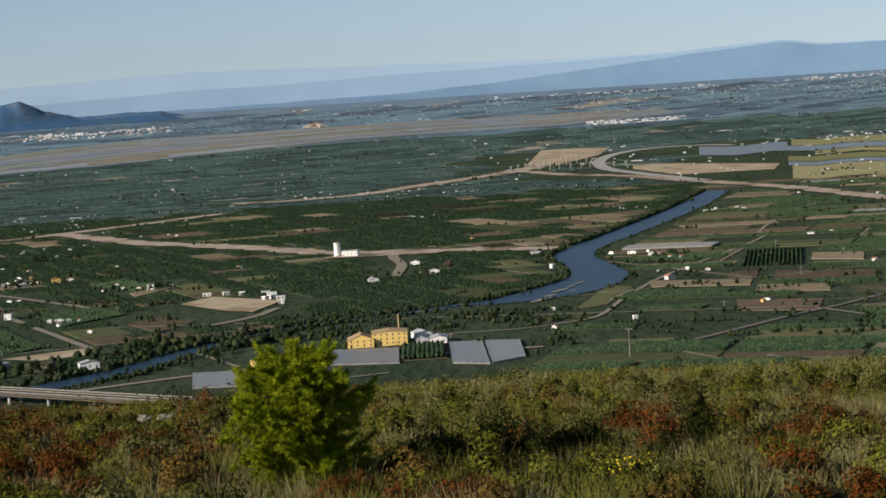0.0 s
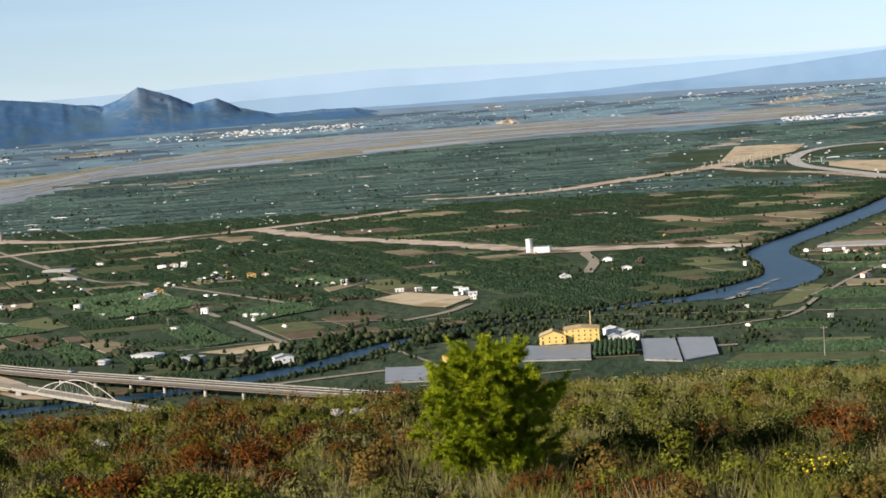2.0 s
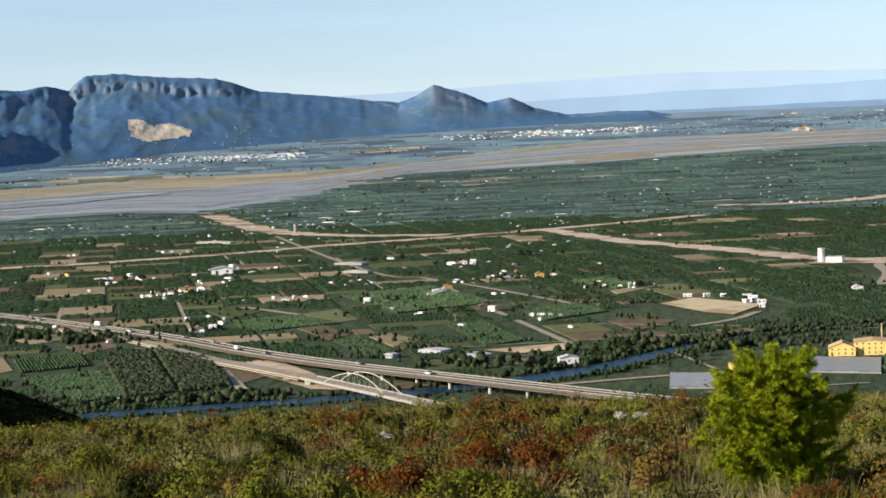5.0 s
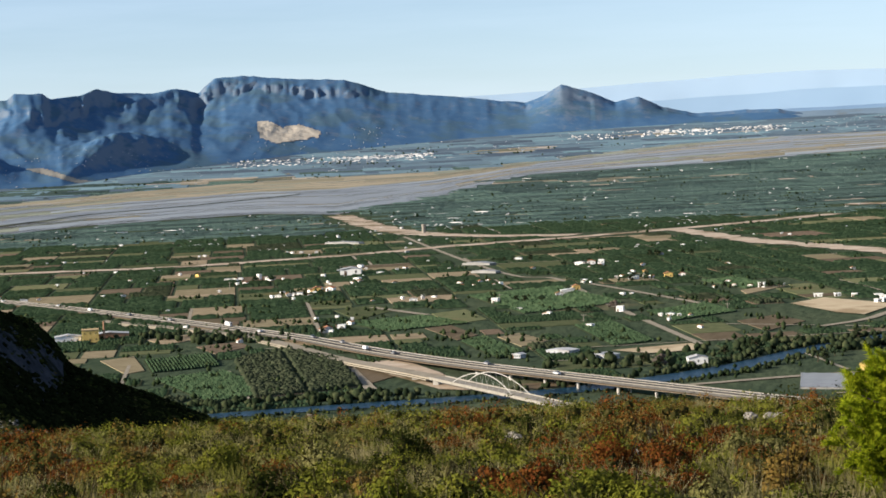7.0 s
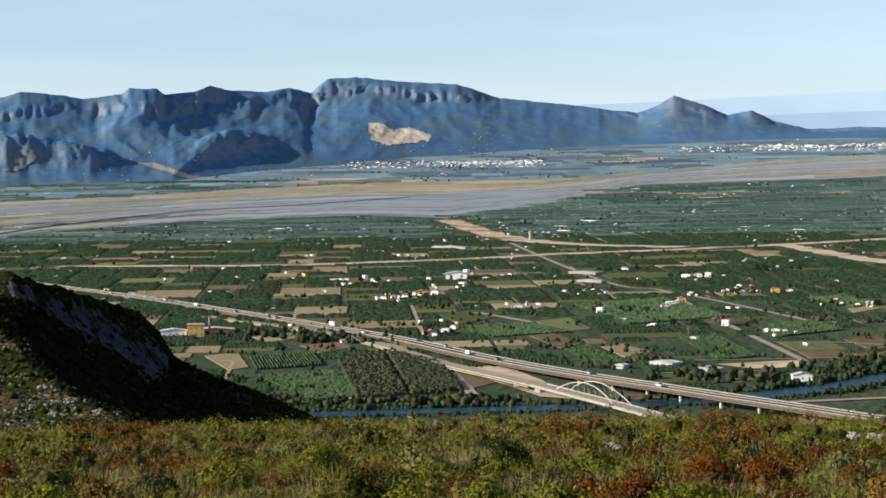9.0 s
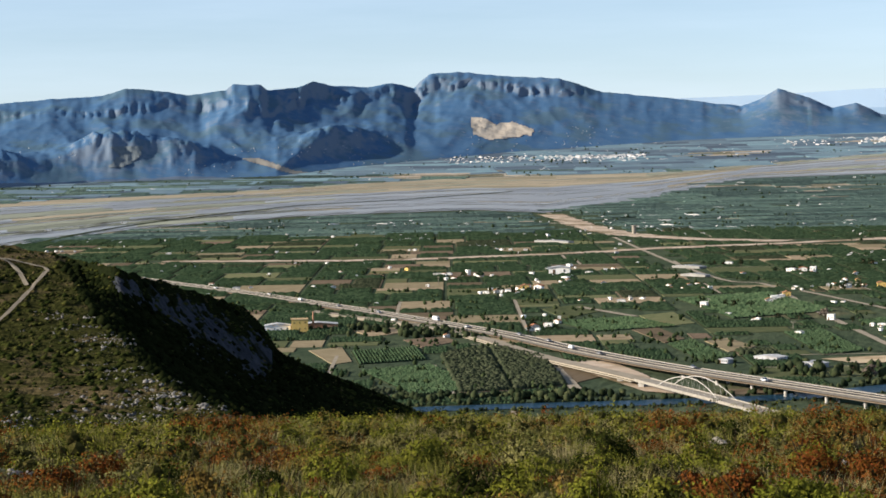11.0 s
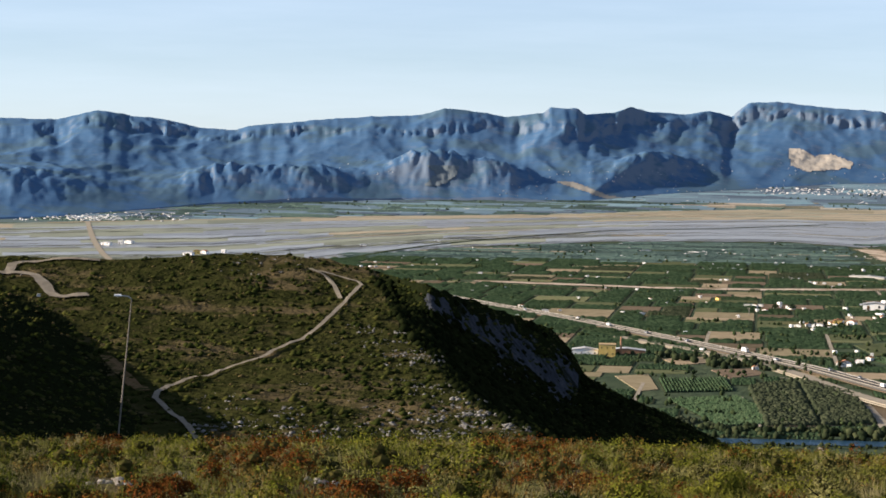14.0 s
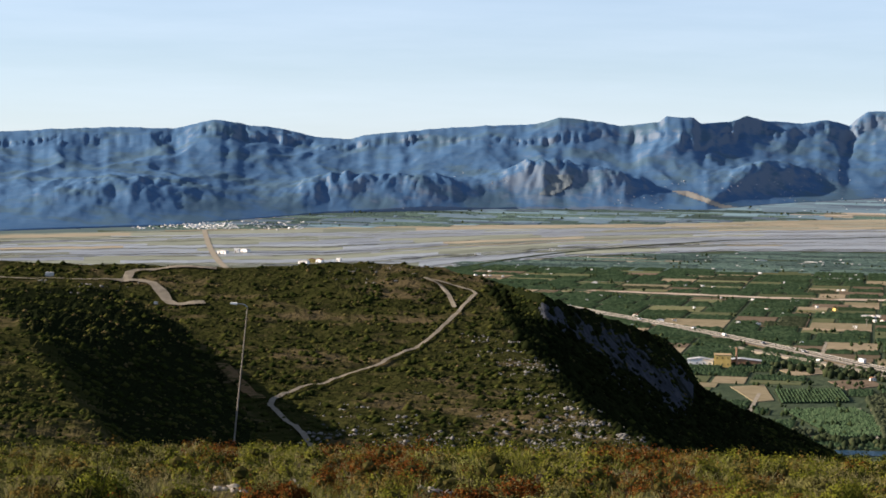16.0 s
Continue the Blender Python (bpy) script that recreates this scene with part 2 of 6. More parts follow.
def strip(name, pts, width, z, material, label, category, wobble=0.0, keep=True, thick=0.0):
    """A road, river or bare strip over the plain: points (x, y) or (x, y, width)."""
    p = smooth_line(pts, max(6.0, width * 0.5))
    w = p[:, 2] if p.shape[1] > 2 else np.full(len(p), width)
    way = np.gradient(p[:, :2], axis=0)
    way /= np.linalg.norm(way, axis=1)[:, None] + 1e-9
    side = np.stack([-way[:, 1], way[:, 0]], 1)
    j = 1 + wobble * RNG.uniform(-1, 1, (2, len(p)))
    a = p[:, :2] + side * (w / 2 * j[0])[:, None]
    b = p[:, :2] - side * (w / 2 * j[1])[:, None]
    v, n = [], len(p)
    for q in (a, b):
        v += np.column_stack([q, zplain(np.hypot(q[:, 0], q[:, 1])) + z]).tolist()
    f = [(i, n + i, n + i + 1, i + 1) for i in range(n - 1)]
    if thick:
        for q in (a, b):
            v += np.column_stack([q, zplain(np.hypot(q[:, 0], q[:, 1])) + z - thick]).tolist()
        f += [(i + 1, 2 * n + i + 1, 2 * n + i, i) for i in range(n - 1)] + [(n + i, 3 * n + i, 3 * n + i + 1, n + i + 1) for i in range(n - 1)]
    ob = link_mesh(name, v, f, material)
    if keep:
        LINES.append((p[:, :2], w / 2))
    return tagged(ob, label, category, kind="structure")


def clear(x, y, room):
    """True where (x, y) stays off all roads and water by that room."""
    ok = np.ones(len(x), bool)
    for p, h in LINES:
        d = np.hypot(x[:, None] - p[None, :, 0], y[:, None] - p[None, :, 1]) - h[None]
        ok &= d.min(1) > room
    return ok


def shore(table, a):
    t = np.array(table)
    return np.interp(a, t[:, 0], t[:, 1])


# the flooded rice fields, between their near and their far shore (azimuth, fall of the sight line)
NEAR_SHORE = [(-7.1, 0.0163), (-3.4, 0.0195), (2.0, 0.0195), (5.4, 0.0218), (9.0, 0.0243), (13.8, 0.0262), (16.1, 0.0345), (18.9, 0.0405), (21, 0.0385), (25.5, 0.040), (29.7, 0.044), (32.7, 0.0495), (36, 0.056), (60, 0.058)]
FAR_SHORE = [(-7.1, 0.0145), (-2.0, 0.0133), (2.5, 0.0135), (7, 0.0135), (9.6, 0.0147), (13.5, 0.0200), (16, 0.0228), (20.9, 0.0238), (24, 0.0255), (28, 0.0285), (32.7, 0.0305), (37.2, 0.0329), (44.5, 0.037), (60, 0.040)]
M_stubble = mat("tan rice stubble", (0.31, 0.275, 0.195), (0.40, 0.35, 0.25), 0.01, rough=0.9, vary=0.2, island=True, stretch=(0.3, 2, 1))
M_flood = mat("flooded rice field", (0.255, 0.275, 0.29), (0.325, 0.345, 0.355), 0.008, rough=0.35, gloss=0.012, vary=0.2, island=True, stretch=(0.3, 2, 1))
M_weed = mat("green-grey marsh", (0.23, 0.255, 0.20), (0.30, 0.315, 0.25), 0.01, rough=0.8, vary=0.25, island=True, stretch=(0.3, 2, 1))
bed, azs = [], np.arange(-7.1, 58.5, 0.2)
for u in np.linspace(0, 1, 24):
    q = shore(NEAR_SHORE, azs) * (1 - u) + shore(FAR_SHORE, azs) * u
    d = np.array([dplain(t) for t in q])
    x, y = polar(azs, d)
    bed.append(np.column_stack([x, y, zplain(d) + 0.3]))
tagged(link_mesh("ground", np.concatenate(bed).tolist(), [f[::-1] for f in grid_faces(24, len(azs))], M_marsh), "wet grey soil of the rice marsh", "marsh", kind="structure")
bins = {"flood": [], "stubble": [], "weed": []}
us = np.concatenate([[0], np.sort(RNG.uniform(0.02, 0.98, 46)), [1]])
for u0, u1 in zip(us, us[1:]):
    a0 = -7.1
    while a0 < 58:
        a1 = min(58.5, a0 + RNG.uniform(1.2, 5.5))
        u, k = (u0 + u1) / 2, RNG.random()
        if a0 < 12:
            kind = "stubble" if k < 0.3 else "flood" if k < 0.9 else "weed"
        elif a0 < 24:
            kind = ("stubble" if k < 0.8 else "weed") if u > 0.68 else ("flood" if k < 0.86 else "stubble")
        else:
            kind = ("stubble" if k < 0.7 else "weed") if u > 0.9 else ("flood" if k < 0.5 else "weed" if k < 0.94 else "stubble")
        bins[kind].append((a0, a1, u0, u1))
        a0 = a1
for kind, material, label in (("flood", M_flood, "shallow grey flooded rice fields"), ("stubble", M_stubble, "tan stubble of harvested rice fields"), ("weed", M_weed, "green-grey weedy rice fields")):
    v, f = [], []
    for a0, a1, u0, u1 in bins[kind]:
        azs = np.linspace(a0, a1, max(2, int((a1 - a0) / 0.35)))
        b, n = len(v), len(azs)
        for u in (u0, u1):
            q = shore(NEAR_SHORE, azs) * (1 - u) + shore(FAR_SHORE, azs) * u
            d = np.array([dplain(t) for t in q * (1 + 0.003 * np.sin(azs * 5.1) + 0.003 * np.sin(azs * 17))])
            x, y = polar(azs, d)
            v += np.column_stack([x, y, zplain(d) + 0.6]).tolist()
        f += [(b + i + 1, b + i, b + n + i, b + n + i + 1) for i in range(n - 1)]
    tagged(link_mesh("water" if kind == "flood" else "field", v, f, material), label, "rice field", kind="structure")
# yellow-green rice fields and open water beside the interchange
M_yellow = mat("yellow-green rice", (0.27, 0.26, 0.12), (0.36, 0.34, 0.17), 0.012, rough=0.9, vary=0.3, island=True)
M_pond = mat("pale open water", (0.19, 0.215, 0.21), (0.25, 0.27, 0.25), 0.01, rough=0.4, gloss=0.2)
for kind, material, label, quads in (("field", M_yellow, "yellow-green rice fields beside the interchange", ((-9.3, -14, 0.0325, 0.0352), (-9.9, -14, 0.0378, 0.0395), (-9.2, -14, 0.0402, 0.0425), (-9.3, -14, 0.0445, 0.0505))),
                                     ("water", M_pond, "pale shallow ponds between rice fields", ((-6.9, -9.2, 0.0335, 0.0375), (-9.2, -14, 0.0354, 0.0376), (-9.2, -14, 0.0427, 0.0443)))):
    v, f = [], []
    for a0, a1, s0, s1 in quads:
        q, b = np.linspace(a0, a1, 8), len(v)
        for s in (s1, s0):
            d = np.array([dplain(s * (1 + 0.012 * math.sin(3 * t))) for t in q])
            x, y = polar(q, d)
            v += np.column_stack([x, y, zplain(d) + 0.8]).tolist()
        f += [(b + i, b + i + 1, b + 9 + i, b + 8 + i) for i in range(7)]
    tagged(link_mesh(kind, v, f, material), label, "rice field", kind="structure")

# the river
strip("water", [(262, 2040, 22), (247, 1976, 25), (205, 1804, 26), (158, 1643, 25), (123, 1528, 24), (95, 1440, 24), (82, 1366, 27), (86, 1290, 29), (87, 1220, 34), (64, 1152, 42), (34, 1112, 27), (6, 1102, 11), (-26, 1076, 8),
      (-66, 1052, 9), (-97, 1011, 10), (-118, 968, 12), (-135, 920, 16), (-160, 880, 18), (-190, 846, 17), (-234, 819, 16), (-290, 792, 15), (-345, 764, 14), (-450, 724, 14)], 30, 0.3, M_water,
      "blue river winding between reed banks", "river")

# roads, lanes and graded strips
def road(pts, width, material=None, label="pale dirt lane between the groves", category="lane", z=0.42, wobble=0.1):
    return strip("road", pts, width, z, material or M_dirt, label, category, wobble)


road([(-888, 2589), (-721, 2239), (-532, 1809), (-430, 1582), (-368, 1459), (-332, 1425), (-263, 1244), (-167, 1006)], 3.8, label="straight pale lane across the orchards")
road([(-743, 1643), (-681, 1673), (-624, 1718), (-566, 1772), (-527, 1829), (-425, 1921), (-360, 1994), (-292, 2082), (-222, 2190)], 22, M_earth, "broad graded earth corridor of a road works", "earthworks", 0.46, 0.3)
road([(-900, 1620), (-743, 1643)], 20, M_earth, "broad graded earth corridor of a road works", "earthworks", 0.46, 0.3)
road([(-860, 2530), (-713, 2215), (-615, 2054), (-520, 1977), (-437, 1950)], 30, M_earth, "reddish graded earth bank", "earthworks", 0.5, 0.3)
road([(-358, 2011), (-254, 1800), (-196, 1717), (-130, 1617), (-77, 1532), (-17, 1502), (29, 1478), (82, 1442)], 24, M_earth, "broad graded earth corridor of a road works", "earthworks", 0.54, 0.35)
road([(-230, 2391), (-160, 2377), (-87, 2423), (-11, 2576), (60, 2720), (116, 2859), (189, 3078)], 34, M_earth, "broad graded earth corridor of a road works", "earthworks", 0.58, 0.3)
road([(93, 2857), (152, 2604), (209, 2476), (274, 2221), (327, 2013), (365, 1770), (420, 1560)], 22, M_earth, "graded earth corridor of a road works", "earthworks", 0.62, 0.3)
road([(430, 3150), (389, 3196), (314, 3196), (252, 3106), (218, 2933), (210, 2690), (232, 2506), (274, 2240)], 18, M_concrete, "curved concrete ramp of an interchange", "ramp", 0.9, 0.05)
road([(310, 1760), (270, 1669), (220, 1494), (215, 1440), (177, 1335), (123, 1198), (92, 1096), (71, 1011), (49, 987), (27, 976), (-10, 976)], 2.6, M_dirt, "narrow pale country road along the river", "road", 0.44)
road([(260, 1090), (210, 1030), (179, 990), (153, 961), (122, 921), (94, 885)], 4, M_asphalt, "grey country road", "road", 0.44)
road([(-300, 1380), (-277, 1344), (-223, 1256), (-190, 1200)], 4)
road([(-30, 1304), (-27, 1387), (-34, 1465), (-25, 1509)], 7)
road([(-160, 848), (-115, 876), (-86, 890), (-56, 902), (1, 903), (40, 905)], 5)
road([(-373, 922), (-324, 822)], 4)
road([(-336, 974), (-280, 852)], 5)
road([(-404, 1238), (-353, 1183)], 5)
road([(-90, 1150), (-100, 1110), (-118, 1080)], 5)

# building ground that trees and fields keep clear of
for x, y, r in ((-38, 915, 27), (15, 908, 27), (-90, 868, 22), (-30, 955, 20), (-6, 952, 14), (-10, 910, 24)):
    LINES.append((np.array([(x, y)], float), np.array([float(r)])))

# sandy lots
def lot(points, material, label, z=0.5):
    c = np.mean(points, 0)
    LINES.append((np.array([c]), np.array([max(np.hypot(*(np.array(p) - c)) for p in points) * 0.75])))
    return tagged(link_mesh("ground", [(x, y, float(zplain(np.hypot(x, y))) + z) for x, y in points], [tuple(range(len(points)))], material), label, "bare lot", kind="structure")


M_sand = mat("yellow sand", (0.50, 0.40, 0.26), (0.62, 0.51, 0.35), 0.1, c3=(0.38, 0.29, 0.18), c3_scale=0.03, c3_at=0.5)
lot([(-90, 1192), (-134, 1240), (-149, 1207), (-118, 1150), (-102, 1136)], M_sand, "bare yellow sand lot of a works yard")
lot([(238, 2642), (267, 2414), (373, 2402), (401, 2538), (254, 2819)], M_sand, "bare yellow sand field inside a ramp")
lot([(120, 2959), (175, 2970), (234, 3129), (263, 3286), (163, 3352)], M_sand, "bare yellow sand field inside a ramp")
lot([(-70, 1530), (-20, 1512), (10, 1490), (-5, 1470), (-85, 1480)], M_earth, "graded earth yard round a silo", 0.66)
lot([(-265, 905), (-300, 960), (-320, 945), (-250, 850), (-235, 845)], M_earth, "pale graded earth beside the new bridge", 0.48)
M_gravel = mat("grey river gravel", (0.30, 0.28, 0.24), (0.44, 0.41, 0.35), 0.4, c3=(0.16, 0.17, 0.10), c3_scale=0.12, c3_at=0.55)
for cx, cy, long, wide in ((49, 1103, 13, 2.6), (54, 1121, 8, 2.2), (61, 1146, 12, 2.4), (68, 1166, 7, 1.6), (74, 1184, 7, 2.0), (66, 1135, 6, 1.2)):
    turn = radians(63)
    rim = [(long * math.cos(q) * RNG.uniform(0.75, 1.1), wide * math.sin(q) * RNG.uniform(0.6, 1.2)) for q in np.linspace(0, 6.28, 14)[:-1]]
    lot([(cx + p * math.cos(turn) - q * math.sin(turn), cy + p * math.sin(turn) + q * math.cos(turn)) for p, q in rim], M_gravel, "grey gravel bar in the river bend", 0.6)
lot([(-185, 970), (-160, 985), (-172, 1010), (-205, 985)], M_sand, "pale yard beside sheds", 0.48)

# ---- mountains ----
SKYLINE_A = [(4, -0.009), (5.3, -0.0062), (6.3, -0.0045), (7.2, -0.0009), (8.1, -0.0007), (9.3, -0.0014), (10.2, 0.0027), (10.8, 0.0075), (11.4, 0.0056), (11.9, 0.0095), (12.8, 0.0146), (13.3, 0.0098), (13.8, 0.007),
             (15.4, 0.011), (17.4, 0.0148), (18.5, 0.0214), (19.8, 0.0227), (21.2, 0.0252), (21.9, 0.0247), (22.2, 0.021), (22.35, 0.0183), (22.9, 0.0206), (23.6, 0.019), (24.5, 0.020)]
SKYLINE_B = [(25, 0.022), (25.4, 0.0195), (26.2, 0.0185), (26.4, 0.0211), (27.1, 0.0213), (27.3, 0.0188), (28.3, 0.0165), (28.9, 0.0187), (29.9, 0.0203), (30.5, 0.0171), (31.2, 0.0164), (32.7, 0.0152), (33.9, 0.0128), (35, 0.0112),
             (35.4, 0.0087), (36.3, 0.0095), (37.2, 0.0131), (38.1, 0.0144), (39, 0.017), (40, 0.0123), (41.6, 0.0126), (43.1, 0.0113), (44.5, 0.0099), (52, 0.008), (64, 0.006)]
FOOT = [(4, 0.0065), (8, 0.006), (11, 0.0065), (15.4, 0.0085), (19.9, 0.0125), (24.4, 0.0185), (26, 0.0215), (31, 0.0225), (36, 0.0258), (40, 0.0323), (44.5, 0.0356), (64, 0.038)]
azm = np.arange(4, 64, 0.055)
top = shore(SKYLINE_A + SKYLINE_B, azm)
top = top + 0.0004 * np.array([noise.fractal(Vector((a * 3.1, 0.5, 2.2)), 0.8, 2.2, 4) for a in azm])
df = np.array([dplain(s) for s in shore(FOOT, azm)])
dr = np.minimum(np.maximum(df + 620, 4330), 4700 + 2.0 * np.clip(azm, 0, 40))
us = np.concatenate([np.linspace(0, 1, 104), [1.06, 1.2]])
zf, zr = zplain(df), E + top * dr
patchy = np.array([noise.noise(Vector((a * 0.9, 2.4, 0))) + 0.5 * noise.noise(Vector((a * 2.7, 9.1, 0))) for a in azm])
craggy = np.interp(azm, [4, 17.5, 18.6, 22.2, 22.6, 64], [0.0, 0.0, 0.07, 0.07, 0.04, 0.03]) + 0.08 * np.clip(patchy, 0, 1) * (azm > 12)  # how much of the height is cliff
edge = np.array([noise.noise(Vector((a * 0.7, 4.4, 0))) - 0.7 * abs(noise.noise(Vector((a * 3.3, 1.4, 0)))) - 0.4 * abs(noise.noise(Vector((a * 8.5, 7.4, 0)))) for a in azm])
edge = np.clip(0.78 - 0.13 * edge, 0.62, 0.90)
kern = np.hanning(41) / np.hanning(41).sum()
zs = np.convolve(np.pad(zr, 20, mode="edge"), kern, mode="valid")
tall = np.clip((zr - zf) / 180, 0.12, 1)


def crest(x, y, z):
    """Ridged noise: 1 on a crest line, low between."""
    return 1 - 2.2 * abs(noise.noise(Vector((x, y, z))))


V = []
for u in us:
    d = df + (dr - df) * u
    if u <= 1:
        arc, run = azm * 78, (dr - df) * u
        warp = [0.5 * noise.noise(Vector((p / 210, q / 260, 6.0))) for p, q in zip(arc, run)]
        big = np.array([crest(p / 170 + 1.3 * w, q / 520 + w * 0.6, 3.3) for p, q, w in zip(arc, run, warp)])
        mid = np.array([crest(p / 52 + 1.6 * w, q / 150, 5.1) for p, q, w in zip(arc, run, warp)])
        fine = np.array([noise.fractal(Vector((p / 20, q / 70, 8.1)), 0.7, 2.1, 4) for p, q in zip(arc, run)])
        t = np.clip((u - edge) / (0.07 + 0.06 * (mid > 0.4)), 0, 1)
        rise = (1 - craggy) * (0.85 * u + 0.15 * u ** 2) + craggy * t * t * (3 - 2 * t)
        z = zf + (zs - zf) * rise + (zr - zs) * np.clip((u - 0.55) / 0.45, 0, 1)
        env = 2.1 * u ** 0.95 * (1 - u) ** 0.42 * tall
        z = z + env * (12 * (big - 0.5) + 3.0 * (mid - 0.5) + 1.1 * fine)
        # low foothills in front
        for c, w, h, uc in ((30.3, 1.25, 52, 0.26), (33.4, 1.3, 30, 0.2), (35.6, 1.4, 34, 0.26), (24.6, 1.1, 30, 0.34), (41.5, 2.2, 24, 0.3), (28.4, 0.8, 26, 0.22)):
            z = z + h * np.exp(-((azm - c) / w) ** 2 - ((u - uc) / 0.15) ** 2) * (0.9 + 0.15 * mid + 0.1 * fine)
        z = np.minimum(z, E + (top - 0.0016 * np.minimum(1, (1 - u) * 8)) * d) if u < 1 else zr
        z = np.maximum(z, zplain(d) - 3) if u > 0 else z - 6
    else:
        z = zr - (zr - zf) * (u - 1) * 2.2
    x, y = polar(azm, d)
    V.append(np.column_stack([x, y, z]))
V_mount, F_mount = np.concatenate(V).tolist(), [f[::-1] for f in grid_faces(len(us), len(azm))]
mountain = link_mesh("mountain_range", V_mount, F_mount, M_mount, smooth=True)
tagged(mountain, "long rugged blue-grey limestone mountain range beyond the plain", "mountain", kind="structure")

# far ranges at the edge of sight, the farther the paler with painted haze
azf = np.arange(-60, 17, 0.25)
HORIZON = [(-60, 0.012), (-20, 0.0115), (-12, 0.0104), (-10.1, 0.0110), (-9.2, 0.0136), (-8, 0.0126), (-6.5, 0.0114), (-5, 0.0110), (-0.5, 0.0125), (2.7, 0.0143), (4, 0.0148), (6.3, 0.0158), (8.4, 0.0150), (10.4, 0.0138), (12, 0.0128), (14.2, 0.0115), (17, 0.0105)]
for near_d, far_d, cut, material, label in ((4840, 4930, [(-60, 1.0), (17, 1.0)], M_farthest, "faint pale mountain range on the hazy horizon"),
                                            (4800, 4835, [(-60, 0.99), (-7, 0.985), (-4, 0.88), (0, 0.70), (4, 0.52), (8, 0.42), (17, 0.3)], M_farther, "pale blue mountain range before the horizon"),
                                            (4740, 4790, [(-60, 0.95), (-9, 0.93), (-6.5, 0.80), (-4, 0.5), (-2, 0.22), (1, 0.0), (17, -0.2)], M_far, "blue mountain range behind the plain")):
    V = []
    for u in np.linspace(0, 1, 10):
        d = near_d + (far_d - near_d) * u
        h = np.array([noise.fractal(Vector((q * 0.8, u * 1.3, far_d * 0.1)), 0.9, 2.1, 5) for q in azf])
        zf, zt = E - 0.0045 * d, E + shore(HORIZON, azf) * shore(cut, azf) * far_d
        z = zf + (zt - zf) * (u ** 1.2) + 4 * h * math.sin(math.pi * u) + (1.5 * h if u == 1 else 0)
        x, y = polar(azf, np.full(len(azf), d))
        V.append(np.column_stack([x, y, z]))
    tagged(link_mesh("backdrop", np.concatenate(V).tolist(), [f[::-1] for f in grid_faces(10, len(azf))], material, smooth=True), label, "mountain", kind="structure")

# ---- the hill that the camera stands on ----
def zhill(x, y):
    d = np.hypot(x, y)
    return E - 1.6 - 0.0975 * d - 0.00025 * d * d


def hill_bumps(x, y):
    return np.array([0.22 * noise.noise(Vector((p, q, 0)) * 0.18) + 0.09 * noise.noise(Vector((p, q, 5)) * 0.8) for p, q in zip(x, y)])


azh = np.concatenate([np.arange(-180, -18, 6), np.arange(-18, 52, 0.35), np.arange(52, 181, 6)])
dh = np.concatenate([[0.0, 3, 6, 9, 12], np.arange(14, 60, 0.7), np.geomspace(60, 540, 60)])
D, A = np.meshgrid(dh, azh, indexing="ij")
X, Y = polar(A, D)
Z = zhill(X, Y) + (hill_bumps(X.ravel(), Y.ravel()).reshape(X.shape) * np.clip(D / 10, 0, 1))
hill = link_mesh("ground", np.stack([X, Y, Z], -1).reshape(-1, 3).tolist(), [f[::-1] for f in grid_faces(len(dh), len(azh))], M_soil_hill, smooth=True)
tagged(hill, "stony dry hillside under low scrub", "hillside", kind="structure")

# ---- the neighbouring hill with its cliff ----
CREST = [(21.5, 0.140), (22.6, 0.131), (23.4, 0.1235), (24.7, 0.1145), (25.8, 0.106), (26.15, 0.102), (26.4, 0.0925), (27.0, 0.0815), (28.2, 0.074), (29.7, 0.0655), (31.2, 0.0578), (31.9, 0.054), (33, 0.0502), (34.2, 0.0490), (36.4, 0.0502), (38.7, 0.0520),
         (41, 0.0495), (43.6, 0.0490), (60, 0.048)]


def border(s):
    """Azimuth of the cliff's top edge at that fall of the sight line."""
    return np.interp(s, [0.054, 0.062, 0.083, 0.093, 0.107, 0.12, 0.132, 0.16], [31.9, 31.6, 30.9, 30.3, 29.7, 28.8, 27.3, 24.5])


def hill_depth(a, s):
    d = 250 + 180 * (0.13 - s) / 0.08
    f = np.clip(border(s) - a, 0, 9)
    w = np.clip(f / 1.6, 0, 1)
    d = d + (335 - d) * w * w * (3 - 2 * w) + f * 38
    q = np.clip(a - np.interp(s, [0.060, 0.0785, 0.096, 0.104, 0.119, 0.135, 0.16], [41.6, 39.8, 39.0, 38.7, 38.0, 37.4, 36.6]), 0, 20)
    g = (np.minimum(q, 4.2) * 34 + np.clip(q - 4.2, 0, 4) * 4) * np.clip((s - 0.056) / 0.03, 0, 1)
    return d - g


def hill_point(a, s):
    d = hill_depth(np.asarray(a, float), np.asarray(s, float))
    x, y = polar(a, d)
    return x, y, E - s * d


azl = np.arange(21.5, 50, 0.09)
us = np.linspace(0, 1, 110)
V = []
for u in us:
    s = 0.165 + (shore(CREST, azl) - 0.165) * u
    x, y, z = hill_point(azl, s)
    V.append(np.column_stack([x, y, z]))
for k in range(1, 9):  # the far side falls away
    x, y, z = hill_point(azl, shore(CREST, azl))
    r = 1 + 0.022 * k
    V.append(np.column_stack([x * r, y * r, z - 0.35 * k - 0.55 * k * k]))
V = np.concatenate(V)
n1 = np.array([noise.fractal(Vector(p) * 0.03, 0.9, 2.1, 5) for p in V])
n2 = np.array([noise.fractal(Vector(p) * 0.16, 0.9, 2.1, 4) for p in V])
V[:, 2] += 0.7 * n1 + 0.45 * n2
V_hill, F_hill = V.tolist(), [f[::-1] for f in grid_faces(len(us) + 8, len(azl))]
left_hill = link_mesh("hill", V_hill, F_hill, M_slope)
